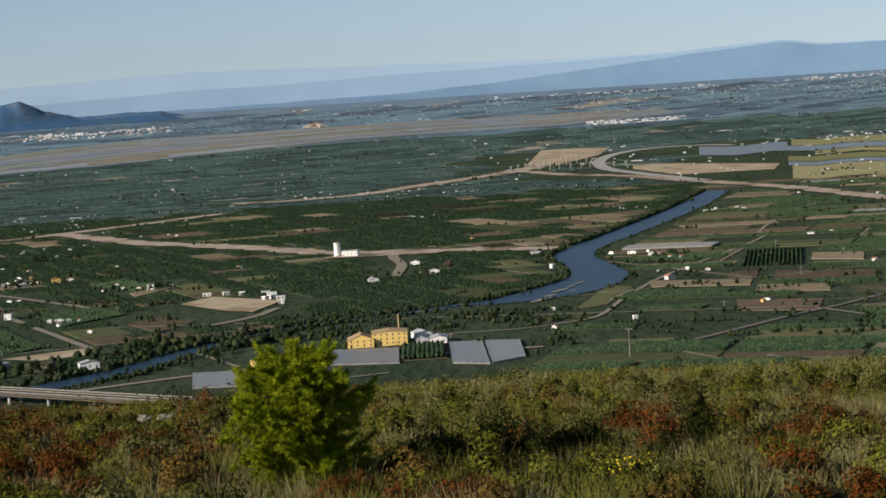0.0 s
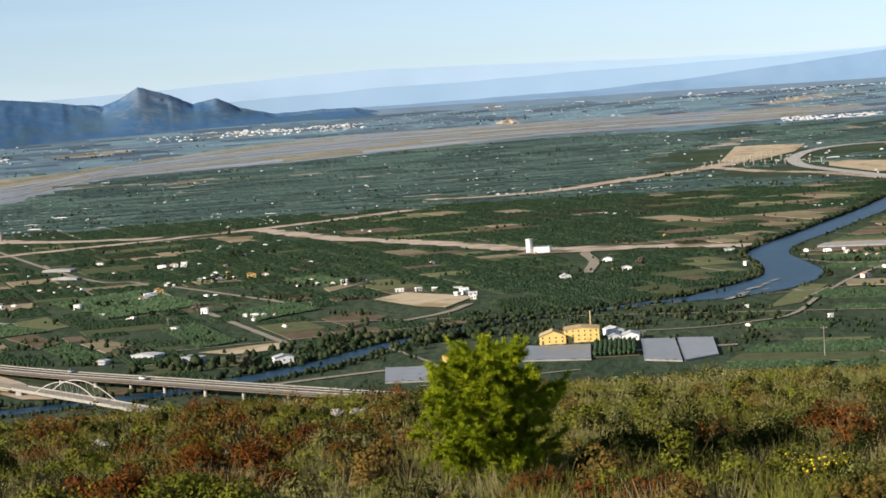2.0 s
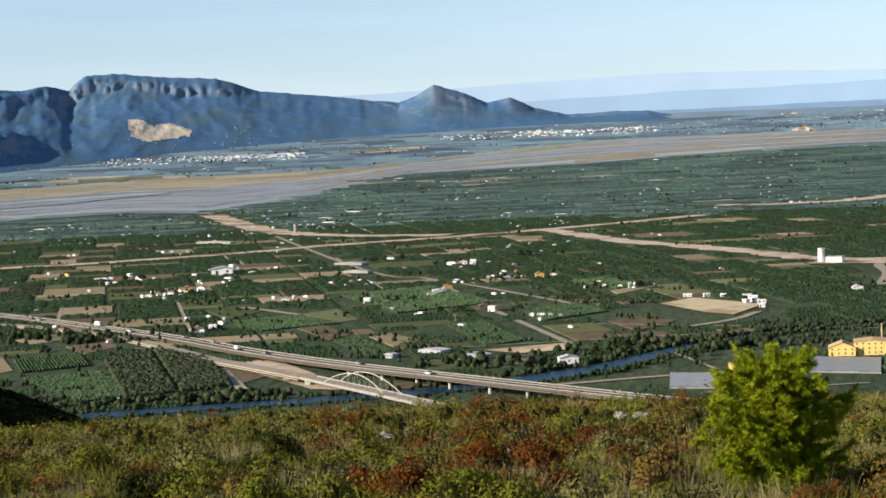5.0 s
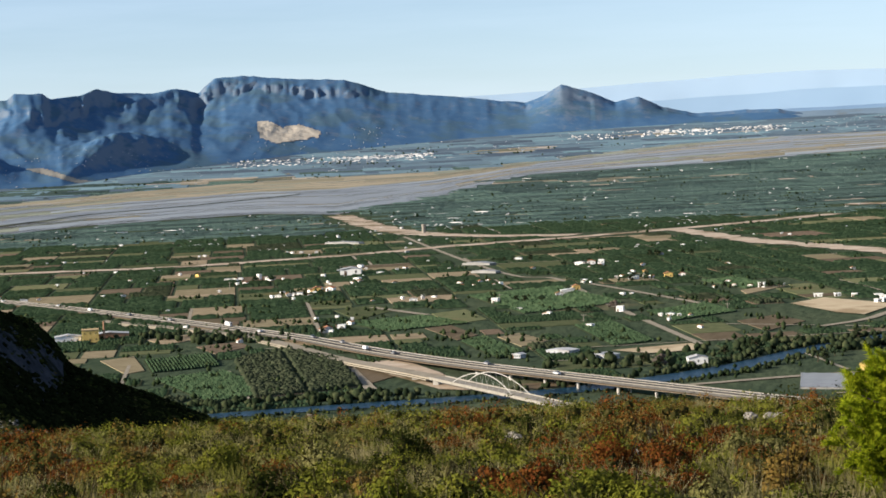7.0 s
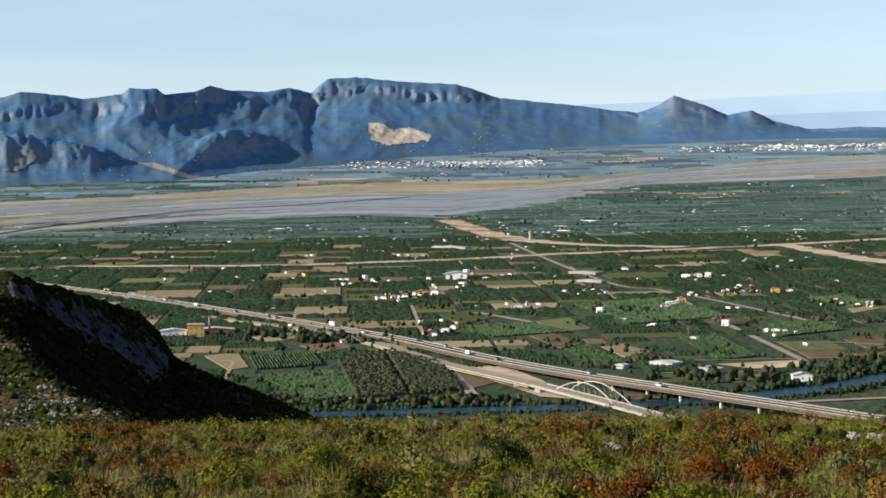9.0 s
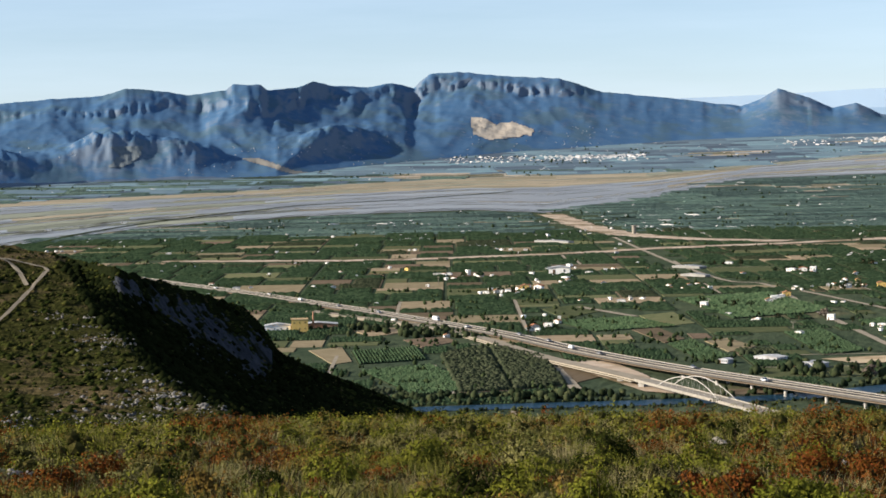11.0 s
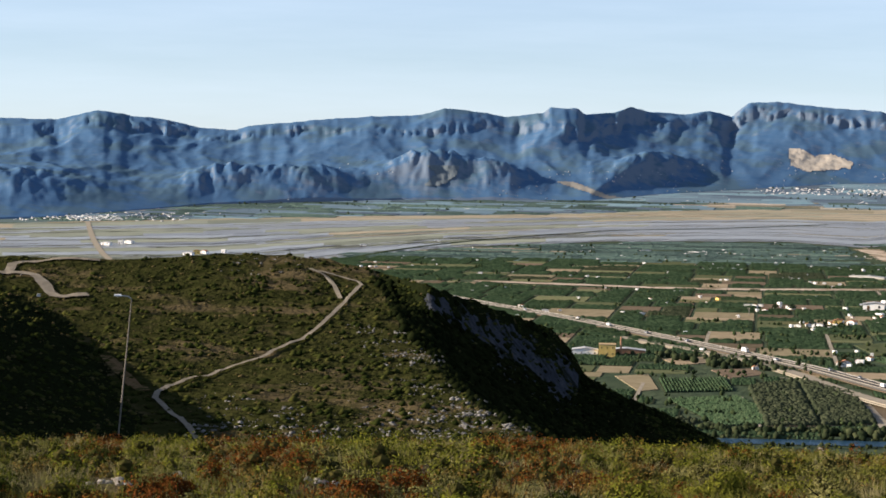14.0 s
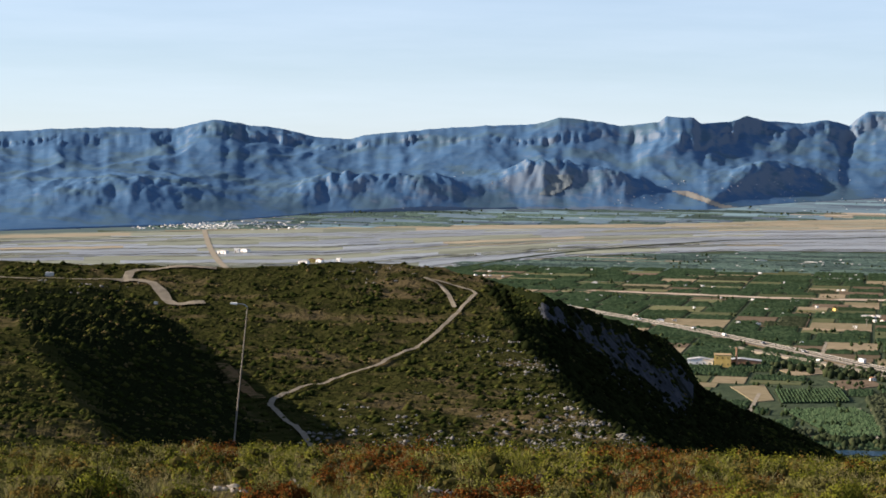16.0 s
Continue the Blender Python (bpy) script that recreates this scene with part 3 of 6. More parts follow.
# Cliff flank and gully take a near-black slope: shade painted into the oak scrub.
M_oak_shade = mat("dense kermes oak thicket", (0.007, 0.010, 0.004), (0.014, 0.018, 0.007), 0.5, bump=0.8, bump_scale=0.8)
left_hill.data.materials.append(M_oak_shade)
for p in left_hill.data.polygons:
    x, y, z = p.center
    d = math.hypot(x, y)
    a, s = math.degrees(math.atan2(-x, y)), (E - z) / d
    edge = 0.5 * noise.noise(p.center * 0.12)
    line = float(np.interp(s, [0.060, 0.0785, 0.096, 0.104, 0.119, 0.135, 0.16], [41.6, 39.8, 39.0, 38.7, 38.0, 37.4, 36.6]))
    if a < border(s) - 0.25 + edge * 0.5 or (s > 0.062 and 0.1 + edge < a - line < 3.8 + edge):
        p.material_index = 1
tagged(left_hill, "scrub-covered limestone hill with a shaded cliff", "hill", kind="structure")

# ---- fields and groves of the plain ----
# Grove soil is coloured dark: the shade between trees is painted in.
M_grove_soil = mat("shaded grove soil", (0.034, 0.046, 0.026), (0.060, 0.068, 0.038), 0.3, vary=0.25)
M_grass = mat("meadow", (0.10, 0.12, 0.060), (0.17, 0.175, 0.09), 0.15, vary=0.3, c3=(0.16, 0.14, 0.07), c3_scale=0.03)
M_brown = mat("ploughed brown soil", (0.135, 0.103, 0.070), (0.19, 0.148, 0.102), 0.2, vary=0.2, stretch=(1, 0.2, 1))
M_tan = mat("dry stubble field", (0.24, 0.195, 0.12), (0.34, 0.28, 0.18), 0.12, vary=0.2)
M_citrus = mat("citrus foliage", (0.028, 0.050, 0.027), (0.055, 0.086, 0.043), 0.6, rough=0.6, vary=0.3, island=True, c3=(0.036, 0.056, 0.027), c3_scale=0.012, c3_at=0.54)
M_olive = mat("olive foliage", (0.032, 0.043, 0.024), (0.062, 0.070, 0.040), 0.6, rough=0.7, vary=0.3, island=True)
# Distant groves are lightened blue-green by painted haze.
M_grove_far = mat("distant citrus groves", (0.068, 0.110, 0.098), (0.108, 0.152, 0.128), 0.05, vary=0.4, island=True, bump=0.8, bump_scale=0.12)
M_patch_far = mat("distant bare fields", (0.21, 0.19, 0.14), (0.40, 0.36, 0.27), 0.02, vary=0.5, island=True)
M_plastic = mat("dusty greenhouse plastic", (0.22, 0.215, 0.195), (0.31, 0.30, 0.275), 0.15, rough=0.4, gloss=0.4, vary=0.1, c3=(0.25, 0.245, 0.22), c3_scale=0.06)


def ico(level):
    bm = bmesh.new()
    bmesh.ops.create_icosphere(bm, subdivisions=level, radius=1.0)
    p, f = [tuple(v.co) for v in bm.verts], [tuple(v.index for v in q.verts) for q in bm.faces]
    bm.free()
    return p, f


def thing(name, label, category, group="", at=(0, 0, 0), turn=0.0):
    ob = new(name)
    ob.matrix_basis = pose(*at, 0, 0, turn)
    return tagged(ob, label, category, group)


ICO1 = ico(1)
DOME = ([(math.cos(q), math.sin(q), 0.05) for q in (0, 1.26, 2.51, 3.77, 5.03)] + [(0.74 * math.cos(q), 0.74 * math.sin(q), 0.78) for q in (0.6, 1.86, 3.11, 4.37, 5.63)] + [(0, 0, 1.05)],
        [t for i in range(5) for t in ((i, (i + 1) % 5, 5 + i), ((i + 1) % 5, 5 + (i + 1) % 5, 5 + i), (5 + i, 5 + (i + 1) % 5, 10))])
OCTA = ([(1, 0, 0), (0, 1, 0), (-1, 0, 0), (0, -1, 0), (0, 0, 1), (0, 0, -1)], [(0, 1, 4), (1, 2, 4), (2, 3, 4), (3, 0, 4), (1, 0, 5), (2, 1, 5), (3, 2, 5), (0, 3, 5)])
RIVER = LINES[0][0]


def beyond_river(x, y):
    """1 on the far side of the river, 2 on the near right side, 0 elsewhere."""
    i = np.argmin(np.hypot(RIVER[:, 0] - x, RIVER[:, 1] - y))
    i = min(max(i, 1), len(RIVER) - 2)
    way, off = RIVER[i + 1] - RIVER[i - 1], np.array((x, y)) - RIVER[i]
    left_side = way[0] * off[1] - way[1] * off[0] < 0  # the line runs downstream
    if left_side:
        return 1
    return 2 if x > 42 else 0


fields, lane_at = [], []


def split(o, u, v, r, limit, side, depth=0):
    u0, u1, v0, v1 = r
    lu, lv = u1 - u0, v1 - v0
    big = lu > limit[0] * RNG.uniform(0.7, 2.0) or lv > limit[1] * RNG.uniform(0.7, 2.0)
    if not big:
        c = [o + u * p + v * q for p, q in ((u0, v0), (u1, v0), (u1, v1), (u0, v1))]
        t = np.array([c[i] * (1 - k) + c[(i + 1) % 4] * k for i in range(4) for k in (0, 0.25, 0.5, 0.75)] + [sum(c) / 4])
        m = t[-1]
        d, a = np.hypot(*m), math.degrees(math.atan2(-m[0], m[1]))
        ok = clear(t[:, 0], t[:, 1], 1.5).all() and 770 < d < 2250 and -14 < a < 38 and E / d > shore(NEAR_SHORE, a) + 0.001 and beyond_river(*m) == side
        w = KNOWN - o
        w = np.stack([w @ u, w @ v], 1)
        ok = ok and not ((w[:, 0] > u0) & (w[:, 0] < u1) & (w[:, 1] > v0) & (w[:, 1] < v1)).any()
        if ok:
            fields.append((c, (u1 - u0, v1 - v0), u, v, d))
            return
        if min(lu, lv) < 18 or depth > 14 or not 700 < d < 2300:
            return
    if lu / limit[0] > lv / limit[1]:
        k = u0 + lu * RNG.uniform(0.38, 0.62)
        lane_at.append((o + u * k + v * v0, o + u * k + v * v1, min(lu, lv)))
        split(o, u, v, (u0, k - 1.2, v0, v1), limit, side, depth + 1), split(o, u, v, (k + 1.2, u1, v0, v1), limit, side, depth + 1)
    else:
        k = v0 + lv * RNG.uniform(0.38, 0.62)
        lane_at.append((o + u * u0 + v * k, o + u * u1 + v * k, min(lu, lv)))
        split(o, u, v, (u0, u1, v0, k - 1.2), limit, side, depth + 1), split(o, u, v, (u0, u1, k + 1.2, v1), limit, side, depth + 1)


U1, V1 = np.array((-0.367, 0.930)), np.array((-0.930, -0.367))
U2, V2 = np.array((0.297, 0.955)), np.array((0.955, -0.297))
PARCELS, KNOWN = [], np.zeros((0, 2))


def parcel(kind, *corners):
    """A field of its own shape, for which the pattern of parcels makes room."""
    global KNOWN
    c = [np.array(q, float) for q in corners]
    m = sum(c) / 4
    c = [m + (q - m) * 0.97 for q in c]
    if (c[1] - c[0])[0] * (c[3] - c[0])[1] - (c[1] - c[0])[1] * (c[3] - c[0])[0] > 0:
        c = [c[0], c[3], c[2], c[1]]
    PARCELS.append((kind, c))
    g = np.linspace(0, 1, 9)
    KNOWN = np.vstack([KNOWN] + [[c[0] * (1 - i) * (1 - j) + c[1] * i * (1 - j) + c[2] * i * j + c[3] * (1 - i) * j for i in g] for j in g])


parcel("tan", (-460, 973), (-450, 992), (-416, 929), (-420, 915))
parcel("grove", (-437, 973), (-412, 1000), (-393, 956), (-408, 917))
parcel("brown", (-433, 1031), (-419, 1053), (-401, 1029), (-408, 996))
parcel("tan", (-478, 1070), (-461, 1103), (-445, 1074), (-456, 1042))
parcel("grove", (-398, 895), (-375, 926), (-327, 823), (-337, 814))
parcel("olive", (-386, 965), (-377, 1007), (-303, 840), (-322, 826))
parcel("olive", (-377, 1010), (-335, 968), (-287, 862), (-303, 842))
parcel("brown", (-313, 927), (-303, 940), (-283, 896), (-287, 869))
parcel("brown", (-332, 1106), (-321, 1120), (-291, 1065), (-295, 1041))
parcel("grove", (-293, 1036), (-287, 1061), (-246, 984), (-252, 957))
parcel("tan", (-279, 1056), (-271, 1073), (-246, 1032), (-254, 1007))
parcel("grass", (-353, 1190), (-339, 1215), (-308, 1149), (-321, 1123))
parcel("grass", (-423, 1222), (-410, 1258), (-382, 1220), (-388, 1161))
parcel("grove", (-390, 1144), (-354, 1181), (-335, 1126), (-347, 1091))
parcel("grove", (-365, 1309), (-318, 1367), (-261, 1223), (-294, 1176))
parcel("grove", (-251, 1107), (-234, 1130), (-195, 1034), (-207, 1000))
parcel("brown", (-166, 1115), (-150, 1145), (-129, 1108), (-143, 1061))
parcel("grove", (-226, 1178), (-199, 1223), (-179, 1169), (-199, 1121))
parcel("grove", (-229, 1384), (-210, 1406), (-176, 1344), (-188, 1311))
parcel("tan", (-191, 1303), (-172, 1343), (-166, 1329), (-183, 1274))
parcel("tan", (173, 1592), (246, 1584), (244, 1553), (175, 1564))
parcel("tan", (220, 1288), (248, 1269), (238, 1221), (211, 1243))
parcel("brown", (181, 1184), (232, 1155), (223, 1112), (171, 1130))
parcel("brown", (158, 1193), (175, 1200), (167, 1154), (151, 1158))
parcel("grove", (186, 1332), (222, 1329), (195, 1203), (167, 1217))
parcel("tan", (110, 1171), (164, 1145), (158, 1113), (107, 1136))
parcel("brown", (140, 1046), (180, 1025), (169, 978), (135, 995))
parcel("tan", (161, 1114), (196, 1096), (190, 1062), (154, 1078))
parcel("grass", (87, 1157), (100, 1147), (79, 1060), (60, 1039))

split(np.array((-167.0, 1006.0)), U1, V1, (-700, 1250, -900, 1100), (44, 40), 1)
split(np.array((92.0, 1096.0)), U2, V2, (-450, 1100, -250, 600), (26, 75), 2)

# pale dirt lanes between the parcels
v, f = [], []
for a, b, wide in lane_at:
    if wide < 60 or RNG.random() < 0.88:
        continue
    n = max(2, int(np.hypot(*(b - a)) / 8))
    t = np.linspace(0, 1, n)[:, None]
    p = a * (1 - t) + b * t
    d, az_p = np.hypot(p[:, 0], p[:, 1]), np.degrees(np.arctan2(-p[:, 0], p[:, 1]))
    ok = clear(p[:, 0], p[:, 1], 0.5) & (d > 770) & (d < 2200) & (E / d > shore(NEAR_SHORE, az_p) + 0.001)
    way = (b - a) / np.hypot(*(b - a))
    side = np.array((-way[1], way[0])) * RNG.uniform(0.6, 1.2)
    for i in range(n - 1):
        if ok[i] and ok[i + 1]:
            k = len(v)
            v += [(*(p[i] + side), 0.37), (*(p[i] - side), 0.37), (*(p[i + 1] - side), 0.37), (*(p[i + 1] + side), 0.37)]
            f.append((k, k + 1, k + 2, k + 3))
tagged(link_mesh("road", v, f, M_dirt), "narrow pale dirt lanes between the parcels", "lane", kind="structure")

fields = [(*q, "") for q in fields]
for kind, c in PARCELS:
    u, v = c[1] - c[0], c[3] - c[0]
    lu, lv = np.hypot(*u), np.hypot(*v)
    fields.append((c, (lu, lv), u / lu, v / lv, np.hypot(*(sum(c) / 4)), kind))
for c, (lu, lv), u, v, d, known in fields:
    m = sum(c) / 4
    k = float(np.clip(0.42 + 0.75 * noise.noise(Vector((*m, 0)) / 85) + RNG.normal(0, 0.27) + (0.1 if d > 1100 and m[0] < -0.3 * m[1] else 0), 0, 0.999))
    if c[0][0] > 42:  # more bare parcels beyond the river bend
        k = k * 0.55 if k < 0.55 else 0.55 + (k - 0.55) * 1.0
        k = min(k, 0.999) if RNG.random() < 0.6 else RNG.uniform(0.74, 1.0)
    kind = known or "grove" if k < 0.68 or known else "olive" if k < 0.73 else "grass" if k < 0.86 else "brown" if k < 0.945 else "tan" if RNG.random() < 0.92 or d < 1250 or lu > 40 else "net"
    material = {"grove": M_grove_soil, "olive": M_brown, "grass": M_grass, "brown": M_brown, "tan": M_tan, "net": M_plastic}[kind]
    label, cat = {"grove": ("dark green citrus grove in straight rows", "orchard"), "olive": ("grey-green olive grove on brown soil", "orchard"), "grass": ("green fallow meadow parcel", "field"),
                  "brown": ("ploughed brown soil parcel", "field"), "tan": ("dry tan stubble parcel", "field"), "net": ("low pale plastic-covered crop tunnels", "greenhouse")}[kind]
    if kind == "net":
        n = max(2, int(lu / 4.5))
        verts, faces = [], []
        for i in range(n):
            for s in np.linspace(0, math.pi, 7):
                for q in (0.02, 0.98):
                    w = c[0] + u * ((i + 0.5 - 0.47 * math.cos(s)) * lu / n) + v * (lv * q) - m
                    verts.append((w[0], w[1], 0.3 + 1.4 * math.sin(s)))
            b = i * 14
            faces += [(b + 2 * j, b + 2 * j + 2, b + 2 * j + 3, b + 2 * j + 1) for j in range(6)] + [tuple(b + 2 * j for j in range(7)), tuple(b + 2 * j + 1 for j in range(6, -1, -1))]
        ob = thing("greenhouse", label, cat, "crop tunnels", at=(*m, 0))
        for i in range(n):
            link_mesh("tunnel", verts[14 * i:14 * i + 14], faces[:8], material, ob)
        continue
    zt = 0.34
    ob = link_mesh("orchard" if cat == "orchard" else "field", [(*(p - m), zt) for p in c] + [(*(p - m), 0) for p in c], [(0, 3, 2, 1), (0, 1, 5, 4), (1, 2, 6, 5), (2, 3, 7, 6), (3, 0, 4, 7)], material)
    ob.location = (*m, 0)
    tagged(ob, label, cat, kind="structure")
    if kind == "grove" or cat == "orchard" and d > 1250:  # hedge-like rows, broken into stretches
        close = d < 1250
        v_r, f_r = [], []
        for r in np.arange(1.2, lu - 0.6, 1.75 if close else 2.5):
            k = 0.8
            while k < lv - 2:
                run = min(RNG.uniform(1.0, 3.4) if close else RNG.uniform(2.5, 9), lv - 0.8 - k)
                h, w, b = RNG.uniform(0.7, 1.5) if close else RNG.uniform(0.9, 1.7), RNG.uniform(0.6, 0.85) if close else RNG.uniform(0.7, 1.1), len(v_r)
                for e, low in ((0, 0.55), (RNG.uniform(0.3, 0.7), 1), (1, 0.5)):
                    q = (c[0] - m) + v * (k + run * e) + u * r
                    v_r += [(*(q + u * w * low), zt), (*q, zt + h * low), (*(q - u * w * low), zt)]
                for j in range(2):
                    o = b + 3 * j
                    f_r += [(o, o + 3, o + 4, o + 1), (o + 1, o + 4, o + 5, o + 2)]
                f_r += [(b, b + 1, b + 2), (b + 8, b + 7, b + 6)]
                k += run + (RNG.uniform(-0.15, 0.35) if close else RNG.uniform(0.1, 0.7))
        if v_r:
            link_mesh("tree_rows", v_r, f_r, M_citrus if kind == "grove" else M_olive, ob)["kind"] = "stuff"
        continue
    if cat == "orchard":
        step_u, step_v = 1.8, 1.5
        if kind == "olive":
            step_u, step_v = 2.5, 2.1
        gu, gv = np.meshgrid(np.arange(1.5, lu - 1, step_u), np.arange(1.5, lv - 1, step_v), indexing="ij")
        gu, gv = gu.ravel() + RNG.normal(0, 0.25, gu.size), gv.ravel() + RNG.normal(0, 0.35, gv.size)
        keep = RNG.random(gu.size) > 0.06
        gu, gv = gu[keep], gv[keep]
        if len(gu) == 0:
            continue
        e, g = (gu / lu)[:, None], (gv / lv)[:, None]
        p = c[0] * (1 - e) * (1 - g) + c[1] * e * (1 - g) + c[2] * e * g + c[3] * (1 - e) * g - m
        size = RNG.uniform(0.42, 0.66, len(p)) * step_u
        high = size * RNG.uniform(0.9, 1.35, len(p))
        t = solids("trees", *DOME, np.column_stack([p, 0 * high + zt, size, high]), M_citrus if kind == "grove" else M_olive, ob)
        t["kind"] = "stuff"

# farther groves and fields up to the marsh, too small to count
slabs, patches, beyond = [], [], []
for i in range(9500):
    a, s = RNG.uniform(-14, 40), RNG.uniform(0.006, 0.055)
    d = dplain(s)
    near, far = shore(NEAR_SHORE, a), shore(FAR_SHORE, a)
    if d < 2230 or (a > -7 and far - 0.0006 < s < near + 0.0006) or s < shore(FOOT, a) * 0.9 and a > 4:
        continue
    x, y = polar(a, d)
    if (a < -6.5 and 0.031 < s < 0.052) or not clear(np.array([x]), np.array([y]), 14)[0]:
        continue
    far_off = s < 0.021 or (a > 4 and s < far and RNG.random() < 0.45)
    w, l, turn = RNG.uniform(10, 42) * d / 2600, RNG.uniform(8, 26) * d / 2600, radians(21 + RNG.normal(0, 4))
    k = noise.noise(Vector((x, y, 0)) / 260) + RNG.normal(0, 0.22)
    ends = np.array([(x + e * w * 1.3 * math.cos(turn), y + e * w * 1.3 * math.sin(turn)) for e in (-1, -0.5, 0.5, 1)])
    if not clear(ends[:, 0], ends[:, 1], l * 0.8).all():
        w, l = w * 0.3, l * 0.35
    if k > 0.38:
        patches.append((x, y, w * 1.1, l * 0.45, turn))
    else:
        (beyond if far_off else slabs).append((x, y, w * 1.3, l, turn))


def blocks(name, rows, height, material, label, category):
    v, f = [], []
    for x, y, w, l, turn in rows:
        c, s, b = math.cos(turn), math.sin(turn), len(v)
        z0 = float(zplain(math.hypot(x, y)))
        h = height * RNG.uniform(0.7, 1.3)
        for z, k in ((z0 - 1, 1.0), (z0 + h, 0.96)):
            for p, q in ((-w, -l), (w, -l), (w, l), (-w, l)):
                xx, yy = x + k * (p * c - q * s), y + k * (p * s + q * c)
                v.append((xx, yy, z + float(zplain(math.hypot(xx, yy))) - z0))
        f += [(b + 4, b + 5, b + 6, b + 7)] + [(b + i, b + (i + 1) % 4, b + 4 + (i + 1) % 4, b + 4 + i) for i in range(4)]
    ob = link_mesh(name, v, f, material)
    return tagged(ob, label, category, kind="stuff")


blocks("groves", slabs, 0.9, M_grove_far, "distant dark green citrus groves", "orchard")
# the farthest groves carry more haze in their colour
M_grove_haze = mat("far blue-green groves", (0.125, 0.188, 0.238), (0.175, 0.240, 0.280), 0.03, vary=0.4, island=True)
blocks("groves", beyond, 0.9, M_grove_haze, "blue-green groves far out on the plain", "orchard")
blocks("fields", patches, 0.5, M_patch_far, "distant bare and stubble fields", "field")

# lone trees and tree lines
place = []
for i in range(1700):
    a, s = RNG.uniform(-13, 42), RNG.uniform(0.008, 0.125)
    d = dplain(s)
    x, y = polar(a, d)
    near, far = shore(NEAR_SHORE, a), shore(FAR_SHORE, a)
    if d < 780 or (a > -7 and far < s < near + 0.0006) or not clear(np.array([x]), np.array([y]), 2)[0]:
        continue
    n = RNG.integers(1, 7)
    for k in range(n):
        q = RNG.normal(0, 4, 2) * (1 + d / 1500) * (1, 0.4)
        r = RNG.uniform(0.5, 1.2) * (1 + d / 4000)
        z = float(zplain(math.hypot(x + q[0], y + q[1])))
        place.append((x + q[0], y + q[1], z + r * 0.9, r, r * RNG.uniform(0.8, 1.5)))
M_tree = mat("dark tree foliage", (0.018, 0.032, 0.014), (0.045, 0.06, 0.025), 0.5, rough=0.7, vary=0.4, island=True)
tagged(solids("trees", *OCTA, place, M_tree), "scattered dark trees and hedges of the plain", "tree", kind="stuff")

# trees along the river
place = []
for p, q, w in zip(RIVER[:-1], RIVER[1:], LINES[0][1]):
    way = (q - p) / (np.linalg.norm(q - p) + 1e-9)
    side = np.array((-way[1], way[0]))
    for s in (-1, 1):
        low = p[1] < 1100
        far_bank = s < 0
        for k in range(int(np.linalg.norm(q - p) / (1.3 if low else 0.9 if far_bank else 2.4)) + 1):
            if RNG.random() < (0.12 if far_bank or p[0] < 10 else 0.6):
                continue
            c = p + (q - p) * RNG.random() + side * s * (w + RNG.uniform(0.4, 8 if low else 5.0))
            r = RNG.uniform(0.5, 1.5 if low else 1.2) * (1.35 if p[1] > 1250 else 1.0) if far_bank else RNG.uniform(0.5, 1.3) if p[0] < 10 and p[0] > -150 else RNG.uniform(0.4, 0.9)
            place.append((c[0], c[1], r * 0.9, r, r * RNG.uniform(0.9, 1.5)))
for cx, cy, n, spread in ((-120, 1005, 70, 20), (-145, 968, 40, 16), (-60, 1066, 40, 26), (-20, 1050, 40, 30), (-60, 1000, 70, 26), (10, 1040, 40, 22), (-10, 1010, 50, 24), (35, 1050, 40, 16), (-90, 985, 60, 18), (-200, 935, 40, 18),
                          (40, 1010, 40, 14), (-460, 1080, 60, 24), (-420, 1060, 40, 20), (-285, 820, 20, 8)):
    for k in range(n):
        x, y = cx + RNG.normal(0, spread), cy + RNG.normal(0, spread * 0.5)
        if clear(np.array([x]), np.array([y]), 1.0)[0]:
            r = RNG.uniform(0.8, 2.3) if cx < -80 else RNG.uniform(0.5, 1.3)
            place.append((x, y, r * 0.9, r, r * RNG.uniform(0.9, 1.5)))
for x0, y0 in ((-362, 786), (-346, 794), (-330, 801), (-313, 810), (-297, 818), (-281, 827), (-268, 834)):  # dark belt on the bank below the bridge
    for k in range(26):
        r = RNG.uniform(0.8, 1.9)
        place.append((x0 + RNG.normal(0, 6), y0 + RNG.normal(0, 1.8), r * 0.9, r, r * RNG.uniform(0.9, 1.5)))
M_bank = mat("river bank trees", (0.015, 0.026, 0.014), (0.055, 0.065, 0.03), 0.4, rough=0.75, vary=0.45, island=True)
tagged(solids("trees", *ICO1, place, M_bank), "dense dark trees and reeds along the river", "tree", kind="stuff")

# ---- buildings ----
M_white = mat("white limewash", (0.74, 0.72, 0.67), (0.82, 0.80, 0.76), 0.6, deep=0.95, vary=0.12, c3=(0.62, 0.59, 0.53), c3_scale=0.15, c3_at=0.62)
M_ochre = mat("yellow ochre plaster", (0.64, 0.44, 0.13), (0.72, 0.51, 0.18), 0.5, deep=1.0, c3=(0.52, 0.33, 0.10), c3_scale=0.2, c3_at=0.6)
M_terracotta = mat("terracotta tiles", (0.34, 0.17, 0.09), (0.46, 0.25, 0.14), 1.5, vary=0.2, bump=0.3)
M_roof_tan = mat("weathered tan tiles", (0.45, 0.32, 0.17), (0.56, 0.42, 0.25), 1.0, bump=0.3)
M_roof_grey = mat("grey sheet roof", (0.42, 0.43, 0.44), (0.55, 0.56, 0.57), 0.5, rough=0.5, vary=0.15, c3=(0.36, 0.34, 0.32), c3_scale=0.2)
M_dark_glass = mat("dark window", (0.02, 0.025, 0.03), (0.04, 0.045, 0.05), 1.0, rough=0.15, gloss=0.5)
M_wood = mat("weathered door wood", (0.10, 0.06, 0.035), (0.16, 0.10, 0.06), 3.0)
